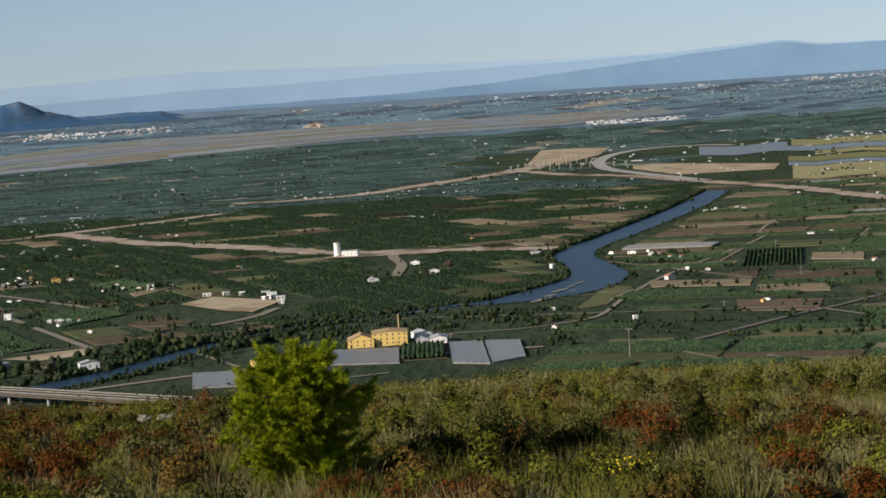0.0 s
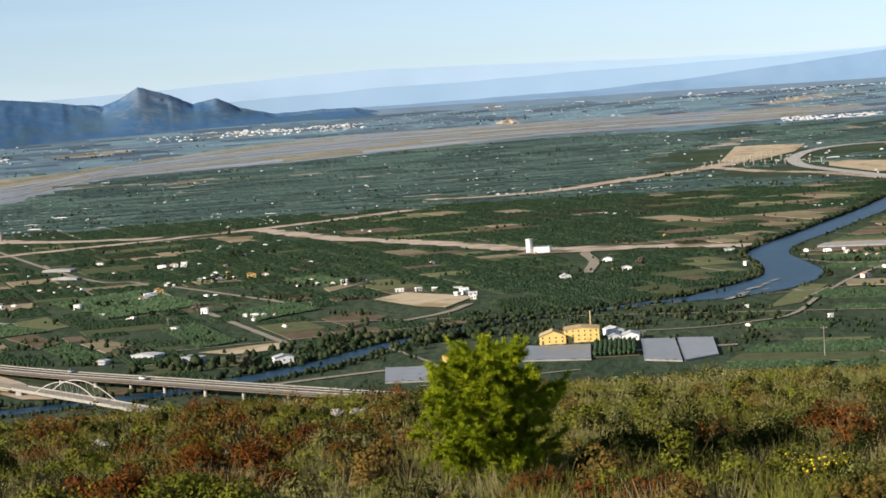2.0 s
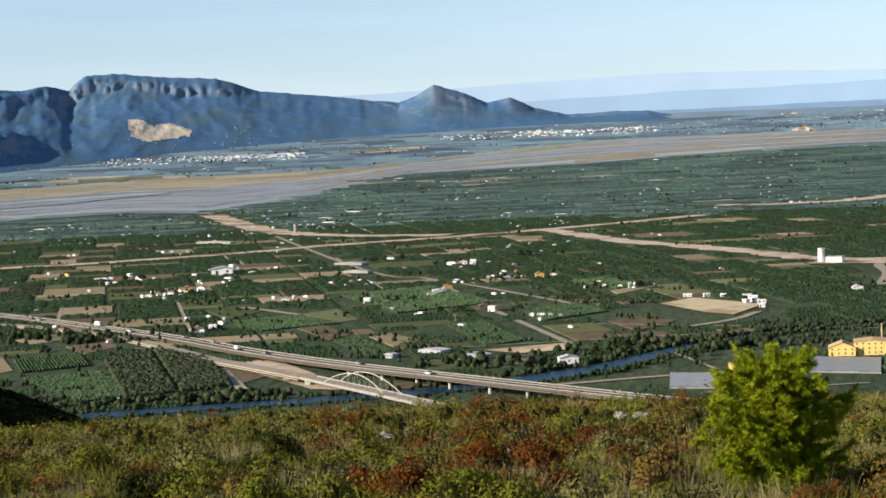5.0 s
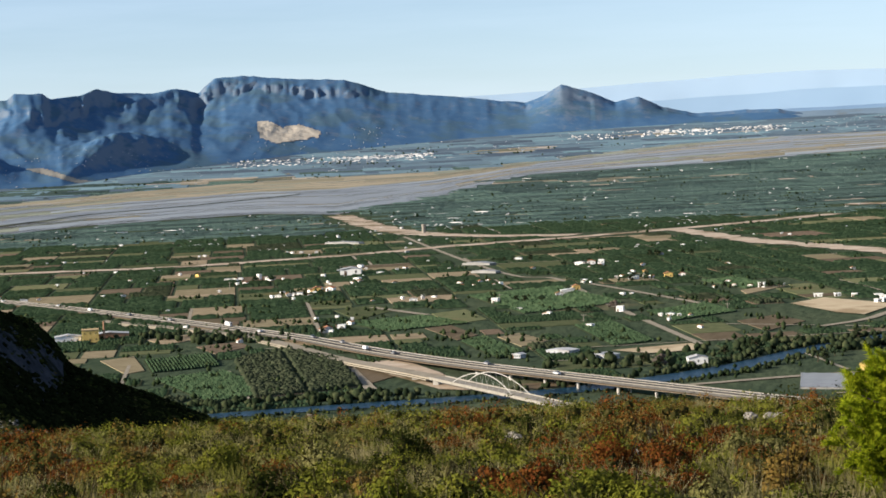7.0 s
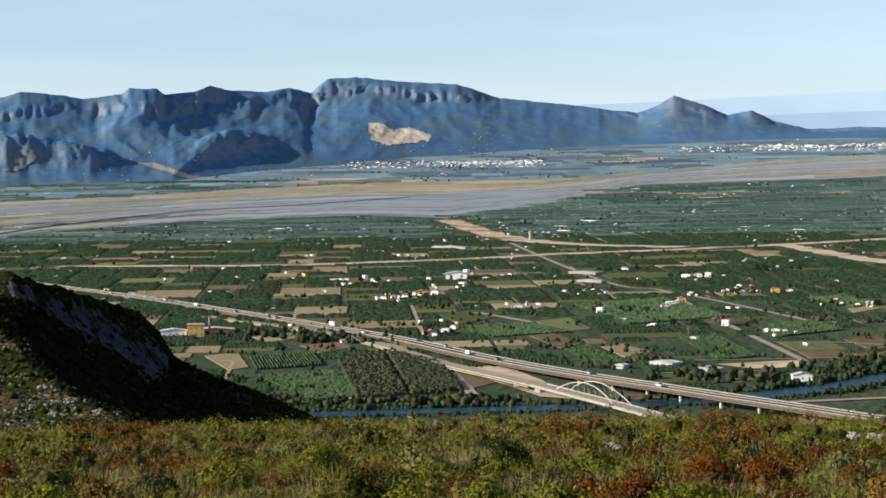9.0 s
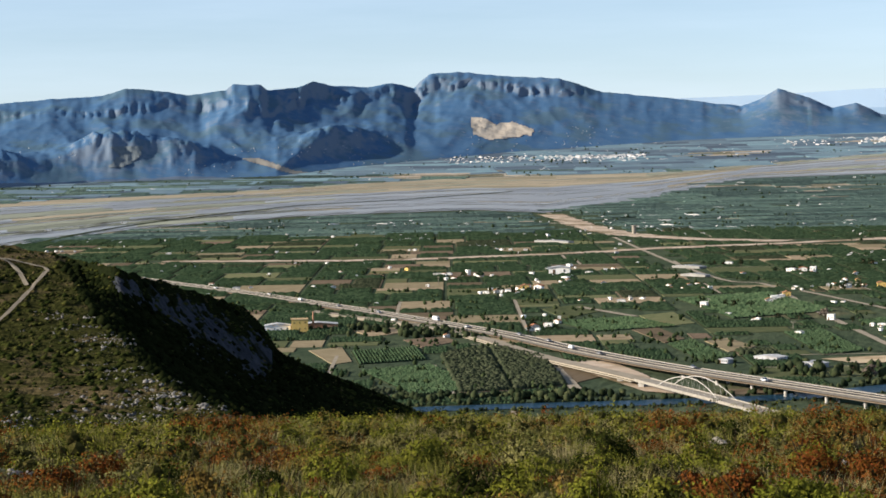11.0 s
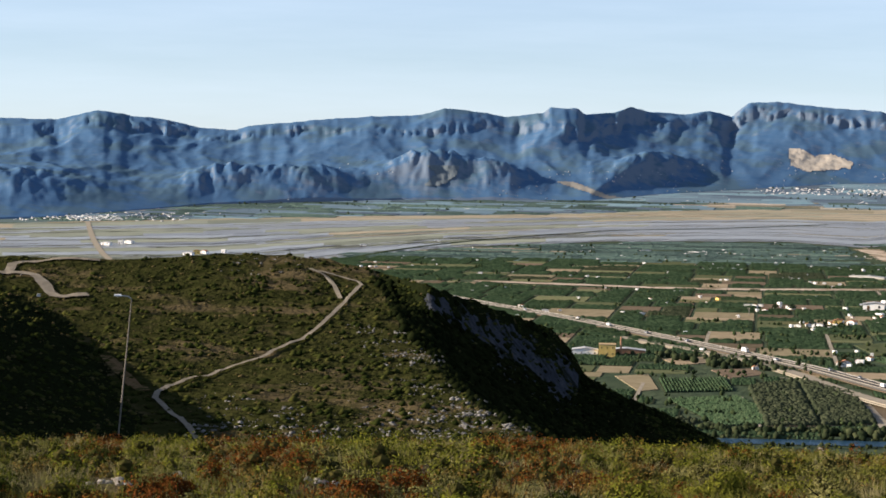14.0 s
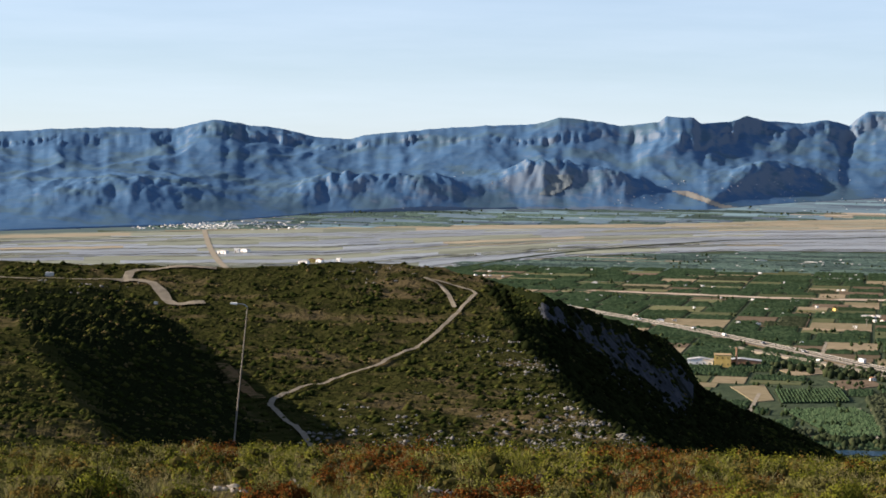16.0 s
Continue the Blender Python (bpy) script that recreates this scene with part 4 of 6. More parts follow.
M_steel = mat("galvanised steel", (0.45, 0.46, 0.47), (0.55, 0.56, 0.57), 2.0, rough=0.45, metal=0.6)
M_brick_st = mat("chimney brick", (0.36, 0.20, 0.12), (0.45, 0.27, 0.17), 2.0, bump=0.3)


def gable(w, l, h, rise, over=0.3, t=0.18):
    """A pitched roof with thickness, ridge along y."""
    bm = bmesh.new()
    y0, y1 = -l / 2 - over, l / 2 + over
    x = w / 2 + over
    drop = rise * over / (w / 2)
    prof = [(-x, h - drop), (0, h + rise), (x, h - drop), (x, h - drop + t), (0, h + rise + t * 1.2), (-x, h - drop + t)]
    a = [bm.verts.new((p, y0, q)) for p, q in prof]
    b = [bm.verts.new((p, y1, q)) for p, q in prof]
    for i in range(6):
        bm.faces.new((a[i], b[i], b[(i + 1) % 6], a[(i + 1) % 6]))
    bm.faces.new((a[0], a[1], a[4], a[5])), bm.faces.new((a[1], a[2], a[3], a[4]))
    bm.faces.new((b[5], b[4], b[1], b[0])), bm.faces.new((b[4], b[3], b[2], b[1]))
    bmesh.ops.recalc_face_normals(bm, faces=bm.faces)
    return bm


def walls(w, l, h, rise):
    bm = bmesh.new()
    vs = box(bm, -w / 2, -l / 2, 0, w / 2, l / 2, h)
    if rise:
        for y, flip in ((-l / 2, False), (l / 2, True)):
            t = [bm.verts.new(p) for p in ((-w / 2, y, h), (w / 2, y, h), (0, y, h + rise))]
            bm.faces.new(t[::-1] if flip else t)
    return bm


def house(parent, w, l, h, rise, wall, roof, x=0.0, y=0.0, storeys=1, per=3, doors=1):
    """Walls, roof, windows on all sides and a door, as parts of the parent."""
    off = Matrix.Translation((x, y, 0))
    made = [part("body", walls(w, l, h, rise), wall, parent), part("roof", gable(w, l, h, rise) if rise else boxm(-w / 2 - 0.2, -l / 2 - 0.2, h, w / 2 + 0.2, l / 2 + 0.2, h + 0.35), roof, parent)]
    for k in range(storeys):
        z = h * (k + 0.42) / storeys
        for i in range(per):
            q = (i + 0.5) / per
            if not (k == 0 and i == 0 and doors):
                made.append(part("window", boxm(-w / 2 + w * q - 0.3, -l / 2 - 0.06, z, -w / 2 + w * q + 0.3, -l / 2 + 0.05, z + 0.75), M_dark_glass, parent))
            made.append(part("window", boxm(-w / 2 - 0.06, -l / 2 + l * q - 0.3, z, -w / 2 + 0.05, -l / 2 + l * q + 0.3, z + 0.75), M_dark_glass, parent))
    if doors:
        q = 0.5 / per
        made.append(part("door", boxm(-w / 2 + w * q - 0.4, -l / 2 - 0.07, 0, -w / 2 + w * q + 0.4, -l / 2 + 0.05, 1.6), M_wood, parent))
    for m in made:
        m.matrix_basis = off
    return made


def barrel(parent, name, r, h, material, label="", taper=1.0, base=0.0):
    bm = tube(bmesh.new(), [(0, 0, base), (0, 0, base + h * 0.5), (0, 0, base + h)], [r, r * (1 + taper) / 2, r * taper], 16)
    return part(name, bm, material, parent, label)


# the old mill by the river
mill = thing("factory", "yellow ochre old mill with tan tile roofs and a slim chimney", "factory", at=(-31, 946, 0), turn=1.5)
house(mill, 15.5, 14, 5.6, 0.7, M_ochre, M_roof_tan, 5.2, 7, storeys=3, per=6, doors=1)
house(mill, 11.5, 12, 3.5, 2.2, M_ochre, M_roof_tan, -7.6, 4, storeys=2, per=4, doors=1)
for pane in [q for q in mill.children if q.name.startswith("window")]:  # pale plaster surrounds
    c = np.array([v.co[:] for v in pane.data.vertices])
    lo, hi = c.min(0), c.max(0)
    rim = part("sill", boxm(lo[0] - 0.08, lo[1] - 0.04, lo[2] - 0.14, hi[0] + 0.08, hi[1], lo[2] - 0.02), M_white, pane, "pale plastered sill")
st = barrel(mill, "chimney", 0.5, 12.0, M_roof_tan, "slim tan brick chimney", 0.65)
st.matrix_basis = Matrix.Translation((9.5, 17, 0))
annex = thing("warehouse", "white gabled mill annex with grey roofs", "warehouse", at=(-8, 948, 0), turn=-2)
house(annex, 7.5, 10, 2.3, 1.1, M_white, M_roof_grey, 3.6, 0, storeys=1, per=3)
house(annex, 5.5, 8, 1.9, 0.9, M_roof_grey, M_roof_grey, -3.4, 1, storeys=1, per=2)
annex2 = thing("warehouse", "small white gabled warehouse behind the mill", "warehouse", at=(-12, 968, 0), turn=20)
house(annex2, 7, 9, 2.6, 1.2, M_white, M_roof_grey, storeys=1, per=2)

# net houses in front of the mill
def net_house(corners, label):
    c = np.mean(corners, 0)
    k = (E - 0.8) / E
    ob = thing("greenhouse", label, "greenhouse", "net houses", at=(*(c * k), 0))
    p = [np.array(q) * k - c * k for q in corners]
    n = len(p)
    grid, N = [], 10
    for i in range(N + 1):
        for j in range(N + 1):
            a, b = i / N, j / N
            q = p[0] * (1 - a) * (1 - b) + p[1] * a * (1 - b) + p[2] * a * b + p[3] * (1 - a) * b
            grid.append((q[0], q[1], 0.8 + 0.10 * math.cos(math.pi * a * N) + RNG.uniform(-0.04, 0.04)))
    top = link_mesh("cover", grid, grid_faces(N + 1, N + 1), M_plastic, ob, smooth=True)
    for i in range(4):
        a, b = p[i], p[(i + 1) % 4]
        link_mesh("side_net", [(*a, 0), (*b, 0), (*b, 0.7), (*a, 0.7)], [(0, 1, 2, 3)], M_plastic, ob)
        for t in np.linspace(0, 1, 6)[:-1]:
            q = (a * (1 - t) + b * t) * 1.004
            part("post", boxm(q[0] - 0.09, q[1] - 0.09, 0, q[0] + 0.09, q[1] + 0.09, 0.85), M_steel, ob)
    return ob


net_house([(-56, 896), (-21, 887), (-22, 938), (-55, 945)], "long low greenhouse under dusty pale plastic sheeting")
net_house([(1, 876), (16, 866), (14.6, 945), (0, 947)], "long low greenhouse under dusty pale plastic sheeting")
net_house([(17, 866), (31, 880), (31, 940), (15.6, 945)], "long low greenhouse under dusty pale plastic sheeting")
net_house([(-102, 848), (-77, 845), (-79, 889), (-107, 894)], "pale greenhouse near the river road")
yel = thing("shed", "small yellow shed beside the greenhouse", "shed", at=(-79, 886, 0))
house(yel, 6, 4, 4.2, 0, M_ochre, M_ochre, per=2)
rows_ob = thing("orchard", "narrow bright green plantation in rows between greenhouses", "orchard", at=(-10.5, 912, 0))
part("soil", boxm(-9.5, -24, 0, 9.5, 25, 0.33), M_brown, rows_ob)
pl = [(x + RNG.normal(0, 0.2), y, 1.3, 0.9, 1.0) for x in np.arange(-8.6, 9, 2.0) for y in np.arange(-23, 24, 1.3)]
solids("trees", *ICO1, pl, M_citrus, rows_ob)["kind"] = "stuff"

# silo and shed on the earthworks
silo = thing("silo", "tall white cylindrical concrete silo", "silo", at=(-73.5, 1497, 0))
barrel(silo, "barrel", 2.1, 9.6, M_white)
barrel(silo, "cap", 2.25, 0.5, M_concrete, base=9.6, taper=0.8)
barrel(silo, "pipe", 0.25, 10.4, M_steel).matrix_basis = Matrix.Translation((2.5, -0.4, 0))
shed = thing("shed", "white flat-roofed works shed beside the silo", "shed", at=(-64, 1492, 0), turn=-8)
house(shed, 11, 8, 4.2, 0, M_white, M_roof_grey, per=4)

for x, y, turn, w, l, h, label in ((-42, 1266, 12, 6, 5, 2.6, "white farmhouse with a light gable roof"), (-6, 1306, 0, 6, 4, 2.2, "long low white barn"), (-18, 1380, -14, 6, 4, 2.3, "white shed with a grey roof beside a lane"),
                                   (-156, 930, 18, 8.5, 5.5, 2.8, "large white house with a grey pitched roof by the river")):
    ob = thing("house", label, "house", at=(x, y, 0), turn=turn)
    house(ob, w, l, h, 1.0, M_white, M_roof_grey, per=3)
for x, y, w, l, h in ((-226, 974, 13, 8, 2.2), (-203, 951, 14, 9, 2.4), (-244, 962, 5, 4, 1.8)):
    ob = thing("shed", "industrial shed with a pale sheet roof and blue-grey walls", "shed", "sheds by the bridge", at=(x, y, 0), turn=-24)
    house(ob, w, l, h, 0.5, M_roof_grey, M_roof_grey, per=4)
for x, y, w, turn in ((-138, 1247, 8, 5), (-127, 1247, 6, 20), (-117, 1243, 5, -10), (-103, 1237, 8, 10), (-99, 1228, 9, 0), (-97, 1212, 7, 30), (-92, 1200, 8, 10), (-90, 1178, 5, 0), (-101, 1204, 5, 60)):
    ob = thing("shed", "white works container shed on a sand lot", "shed", "sheds of the works yard", at=(x, y, 0), turn=turn)
    house(ob, w * 0.6, 2.4, 1.9, 0, M_white, M_white, per=2)

mill2 = thing("factory", "pale yellow factory block with a brick chimney", "factory", at=(-509, 1067, 0), turn=26)
house(mill2, 9, 9, 6.6, 0, M_ochre, M_roof_tan, 0, 0, storeys=2, per=3)
house(mill2, 14, 8, 3.4, 1.0, M_white, M_roof_grey, -12, 3, storeys=1, per=4)
house(mill2, 22, 9, 2.8, 1.0, M_brick_st, M_roof_grey, 10, 12, storeys=1, per=5)
barrel(mill2, "chimney", 0.7, 10.5, M_brick_st, "round brick chimney", 0.65).matrix_basis = Matrix.Translation((7.5, 3, 0))

# farmhouses all over the plain
kinds = []
for w, l, h, rise, wall, roof, label in ((4.6, 3.6, 2.1, 0.7, M_white, M_terracotta, "white farmhouse with a terracotta gable roof"), (3.8, 3.2, 2.8, 0, M_white, M_white, "flat-roofed two-storey white house"),
                                         (7, 3.8, 2.1, 0.5, M_white, M_roof_grey, "long white farm store with a sheet roof"), (3.0, 2.5, 1.8, 0.4, M_white, M_white, "small white field hut"),
                                         (4.6, 3.8, 2.6, 0.8, M_ochre, M_terracotta, "ochre country house with a tiled roof")):
    ob = thing("house", label, "house", "farmhouses of the plain", at=(-300, 1290 + 12 * len(kinds), 0), turn=20)
    house(ob, w, l, h, rise, wall, roof, storeys=2 if h > 4.5 else 1, per=2)
    kinds.append(ob)
spots = []
while len(spots) < 230:
    a, s = RNG.uniform(-12, 36), 0.047 + 0.068 * RNG.random() ** 1.5
    d = E / s
    x, y = polar(a, d)
    if s < shore(NEAR_SHORE, a) + 0.0015 or not clear(np.array([x]), np.array([y]), 5)[0] or beyond_river(x, y) == 0:
        continue
    spots.append((x, y))
    for k in range(RNG.integers(1, 6) if RNG.random() < 0.45 else 0):
        spots.append((x + RNG.normal(0, 15), y + RNG.normal(0, 12)))
for i in range(110):
    a, s = RNG.uniform(15, 36), RNG.uniform(0.046, 0.078)
    x, y = polar(a, E / s)
    if s > shore(NEAR_SHORE, a) + 0.0015 and clear(np.array([x]), np.array([y]), 4)[0]:
        spots += [(x + RNG.normal(0, 12), y + RNG.normal(0, 9)) for k in range(RNG.integers(1, 3))]
for x, y, n in ((-307, 1391, 5), (-277, 1425, 8), (-334, 1541, 6), (-331, 1755, 7), (-296, 1770, 6), (-242, 1296, 3), (-490, 1346, 7), (-302, 1968, 5), (-563, 1488, 3), (-394, 1119, 4), (-489, 1355, 4), (-708, 1618, 5), (-583, 1501, 6)):  # hamlets
    for k in range(n):
        spots.append((x + RNG.normal(0, 11), y + RNG.normal(0, 13)))
spots = [q for q in spots if clear(np.array([q[0]]), np.array([q[1]]), 3)[0]]
spots.sort(key=lambda q: math.hypot(*q))
for x, y in spots[:215]:
    k = kinds[int(RNG.choice(5, p=[0.36, 0.16, 0.17, 0.29, 0.02]))]
    copy_thing(k, pose(x, y, 0.3, 0, 0, float(RNG.uniform(-40, 40))) @ Matrix.Scale(float(RNG.uniform(0.42, 0.82)), 4))

# towns and far houses, too many to count
def hamlet(name, rows, label):
    v, f = [], []
    for x, y, w, l, h, turn in rows:
        z, c, s, b = float(zplain(math.hypot(x, y))), math.cos(turn), math.sin(turn), len(v)
        for p, q, r in ((-w, -l, -2), (w, -l, -2), (w, l, -2), (-w, l, -2), (-w, -l, h), (w, -l, h), (w, l, h), (-w, l, h), (0, -l, h * 1.35), (0, l, h * 1.35)):
            v.append((x + p * c - q * s, y + p * s + q * c, z + r))
        f += [(b, b + 1, b + 5, b + 8, b + 4), (b + 1, b + 2, b + 6, b + 5), (b + 2, b + 3, b + 7, b + 9, b + 6), (b + 3, b, b + 4, b + 7), (b + 4, b + 8, b + 9, b + 7), (b + 8, b + 5, b + 6, b + 9)]
    return tagged(link_mesh(name, v, f, M_town), label, "town", kind="stuff")


M_town = mat("far white houses", (0.55, 0.54, 0.525), (0.74, 0.72, 0.69), 0.3, vary=0.3, island=True)
rows = []
for a0, a1, s0, s1, n in ((16.2, 21.6, 0.0142, 0.0172, 190), (16.2, 18.8, 0.0145, 0.0158, 150), (6.6, 12.8, 0.0084, 0.0115, 150), (7.0, 10.4, 0.0088, 0.0100, 110), (36.6, 41.2, 0.0300, 0.0338, 150), (38.4, 39.8, 0.0315, 0.0335, 140), (-6.6, -4.0, 0.0186, 0.0203, 200),
                          (-6.0, -1.4, 0.0052, 0.0075, 150), (-9.4, -7.0, 0.0066, 0.0084, 90), (-12, -9.5, 0.0080, 0.0105, 90), (-12, -9.5, 0.004, 0.006, 60), (25.6, 29.6, 0.010, 0.020, 60), (22, 26, 0.004, 0.010, 40), (-11.8, -10.2, 0.030, 0.034, 25), (-12, -3.5, 0.0075, 0.0145, 330), (-3, 7, 0.006, 0.0125, 260), (-7.5, -4.5, 0.0055, 0.0062, 90)):
    for i in range(n):
        a, s = RNG.uniform(a0, a1), RNG.uniform(s0, s1)
        d = dplain(s)
        x, y = polar(a, d)
        small = 0.5 if s < 0.0145 and a < 7 else 0.9
        rows.append((x, y, small * RNG.uniform(1.0, 3.2) * d / 3600, RNG.uniform(1.0, 2.0), small * RNG.uniform(1.2, 2.4) * d / 3600, RNG.uniform(-0.5, 0.5)))
hamlet("houses", rows, "white houses of small towns at the foot of the mountains")
rows = []
for i in range(4200):
    a, s = RNG.uniform(-13, 44), 0.0045 + 0.047 * RNG.random() ** 1.3
    d = dplain(s)
    if d < 2250 or (a > -7 and shore(FAR_SHORE, a) - 0.0004 < s < shore(NEAR_SHORE, a) + 0.0008) or (a > 4 and s < shore(FOOT, a) * 0.85):
        continue
    x, y = polar(a, d)
    if noise.noise(Vector((x, y, 3)) / 140) < RNG.uniform(-0.25, 0.5):
        continue
    rows.append((x, y, RNG.uniform(0.7, 2.2) * d / 3000 if RNG.random() < 0.93 else RNG.uniform(5, 10), RNG.uniform(0.8, 1.6), RNG.uniform(0.7, 1.5), RNG.uniform(-0.4, 0.7)))
for x, y in spots[215:]:
    rows.append((x, y, RNG.uniform(0.7, 1.9), RNG.uniform(0.8, 1.4), RNG.uniform(0.9, 1.6), RNG.uniform(-0.5, 0.7)))
hamlet("houses", rows, "scattered white houses and sheds on the far plain")

# ---- highway and bridges ----
M_rail = mat("dusty white painted steel", (0.46, 0.44, 0.40), (0.54, 0.52, 0.47), 1.0, rough=0.5)
M_paint = mat("worn road paint", (0.62, 0.62, 0.58), (0.72, 0.71, 0.67), 0.6)
M_deckside = mat("bridge girder concrete", (0.50, 0.44, 0.33), (0.60, 0.53, 0.41), 0.4, c3=(0.40, 0.34, 0.26), c3_scale=0.1)


def ribbon(name, line, offs, zoff, thick, material, parent=None):
    """A band beside a 3D line, between two side offsets, with thickness."""
    p = np.asarray(line, float)
    way = np.gradient(p[:, :2], axis=0)
    way /= np.linalg.norm(way, axis=1)[:, None]
    side = np.stack([-way[:, 1], way[:, 0], 0 * way[:, 0]], 1)
    v, n = [], len(p)
    for o, z in ((offs[0], 0), (offs[1], 0), (offs[0], -thick), (offs[1], -thick)):
        v += (p + side * o + np.array((0, 0, zoff + z))).tolist()
    f = []
    for i in range(n - 1):
        f += [(i, i + 1, n + i + 1, n + i), (2 * n + i + 1, 2 * n + i, 3 * n + i, 3 * n + i + 1), (i + 1, i, 2 * n + i, 2 * n + i + 1), (n + i, n + i + 1, 3 * n + i + 1, 3 * n + i)]
    f += [(0, n, 3 * n, 2 * n), (2 * n - 1, n - 1, 3 * n - 1, 4 * n - 1)]
    return link_mesh(name, v, f, material, parent)


def lifted(rows):
    """Ground places moved along the sight line to the height of the deck."""
    return [(x * (E - h) / E, y * (E - h) / E, h) for x, y, h in rows]


highway = smooth_line(lifted([(-1150, 1700, 1.6), (-950, 1540, 1.6), (-772, 1399, 1.6), (-667, 1318, 1.6), (-532, 1203, 1.8), (-454, 1133, 2.0), (-389, 1072, 2.2), (-326, 1003, 2.8), (-261, 941, 4), (-198, 890, 5), (-152, 853, 5), (-100, 812, 5), (-40, 772, 5)]), 8)
M_tarmac = mat("highway tarmac", (0.085, 0.08, 0.075), (0.12, 0.115, 0.105), 0.4)
hw = thing("highway", "busy pale two-way highway on a low embankment with barriers", "highway")
hw["kind"] = "structure"
ribbon("embankment", highway, (-7, 7), -0.9, 0.3, M_brown, hw)
ribbon("roadway", highway, (-5.2, 5.2), 0, 0.9, M_tarmac, hw)
M_barrier = mat("weathered barrier", (0.26, 0.24, 0.20), (0.36, 0.33, 0.28), 0.4)
for o in (-5.1, 4.9):
    ribbon("barrier", highway, (o, o + 0.2), 0.3, 0.4, M_barrier, hw)
ribbon("barrier", highway, (-0.12, 0.12), 0.3, 0.35, M_barrier, hw)
for o in (-4.5, 4.2):
    ribbon("edge_line", highway, (o, o + 0.3), 0.02, 0.015, M_paint, hw)
i0 = int(np.argmin(np.hypot(highway[:, 0] + 236, highway[:, 1] - 905)))
ribbon("girder", highway[i0:], (-4.9, 4.9), -0.92, 0.9, M_deckside, hw)
for k, i in enumerate(range(i0, len(highway), 3)):
    x, y, z = highway[i]
    bm = bmesh.new()
    for o in (-3, 3):
        tube(bm, [(x + o * 0.6, y + o * 0.7, -0.5), (x + o * 0.6, y + o * 0.7, z - 1.8)], 0.7, 10)
    part("pier", bm, M_concrete, hw)
tagged(hw, "busy pale two-way highway on a low embankment with barriers", "highway", kind="structure")

branch = smooth_line(lifted([(-560, 1190, 1.2), (-448, 1106, 1.2), (-393, 1047, 1.4), (-337, 974, 2.0), (-278, 910, 3.2), (-244, 870, 3.6), (-210, 830, 3.6), (-170, 780, 3.6)]), 6)
j0 = int(np.argmin(np.hypot(branch[:, 0] + 252, branch[:, 1] - 869)))
sl = thing("road_embankment", "pale side road climbing to the arch bridge", "road")
ribbon("roadway", branch[: j0 + 1], (-3.8, 3.8), 0, 0.5, M_dirt, sl)
ribbon("slope", branch[: j0 + 1], (-5.2, 5.2), -0.6, 0.4, M_dirt, sl)
tagged(sl, "pale side road climbing to the arch bridge", "road", kind="structure")
bridge = thing("bridge", "white tied-arch road bridge over the river", "bridge")
deck = branch[j0:]
ribbon("deck", deck, (-3.6, 3.6), 0, 0.8, M_barrier, bridge)
for o in (-3.8, 3.6):
    ribbon("parapet", deck, (o, o + 0.2), 0.45, 1.0, M_barrier, bridge)
a, b = deck[4], deck[min(len(deck) - 2, 13)]
way = (b - a) / np.linalg.norm(b - a)
side = np.array((-way[1], way[0], 0))
for o in (-3.7, 3.7):
    pts = []
    for t in np.linspace(0, 1, 21):
        p = a + (b - a) * t + side * o * (1 - 0.28 * math.sin(math.pi * t))
        pts.append((p[0], p[1], p[2] + 6.2 * 4 * t * (1 - t)))
    part("arch", tube(bmesh.new(), pts, 0.17, 8), M_rail, bridge, "white steel arch rib")
    for t in np.linspace(0.14, 0.86, 9):
        p = a + (b - a) * t
        q0, q1 = p + side * o, p + side * o * (1 - 0.28 * math.sin(math.pi * t)) + np.array((0, 0, 6.2 * 4 * t * (1 - t)))
        part("hanger", tube(bmesh.new(), [tuple(q0), tuple(q1)], 0.05, 5), M_rail, bridge)
for i in (0, 3):
    x, y, z = branch[j0 - i]
    part("pier", boxm(x - 1.2, y - 2.6, -0.5, x + 1.2, y + 2.6, z - 0.8), M_concrete, bridge)

# traffic
M_carpaint = mat("car paint", (0.45, 0.45, 0.46), (0.55, 0.55, 0.56), 1.0, rough=0.3, vary=0.6)
M_truck = mat("white truck tarpaulin", (0.74, 0.74, 0.72), (0.82, 0.82, 0.80), 1.0, rough=0.6)
M_tyre = mat("tyre rubber", (0.02, 0.02, 0.02), (0.03, 0.03, 0.03), 4.0)


def wheel(parent, x, y, r):
    bm = bmesh.new()
    tube(bm, [(x, y - 0.12, r), (x, y + 0.12, r)], r, 12)
    ob = part("wheel", bm, M_tyre, parent)
    part("rim", tube(bmesh.new(), [(x, y - 0.125, r), (x, y + 0.125, r)], r * 0.55, 8), M_steel, ob, "grey steel rim")
    return ob


def car():
    ob = thing("car", "small pale car driving on the highway", "car", "traffic on the highway")
    bm = boxm(-1.9, -0.8, 0.3, 1.9, 0.8, 0.95)
    bmesh.ops.bevel(bm, geom=bm.edges[:], offset=0.12, segments=2, affect="EDGES")
    part("body", bm, M_carpaint, ob)
    bm = bmesh.new()
    vs = box(bm, -1.3, -0.72, 0.93, 0.8, 0.72, 1.45)
    for q in vs[4:]:
        q.co.x *= 0.72
        q.co.y *= 0.85
    part("cabin", bm, M_dark_glass, ob, "dark glazed cabin")
    for x in (-1.2, 1.2):
        for y in (-0.75, 0.75):
            wheel(ob, x, y, 0.32)
    return ob


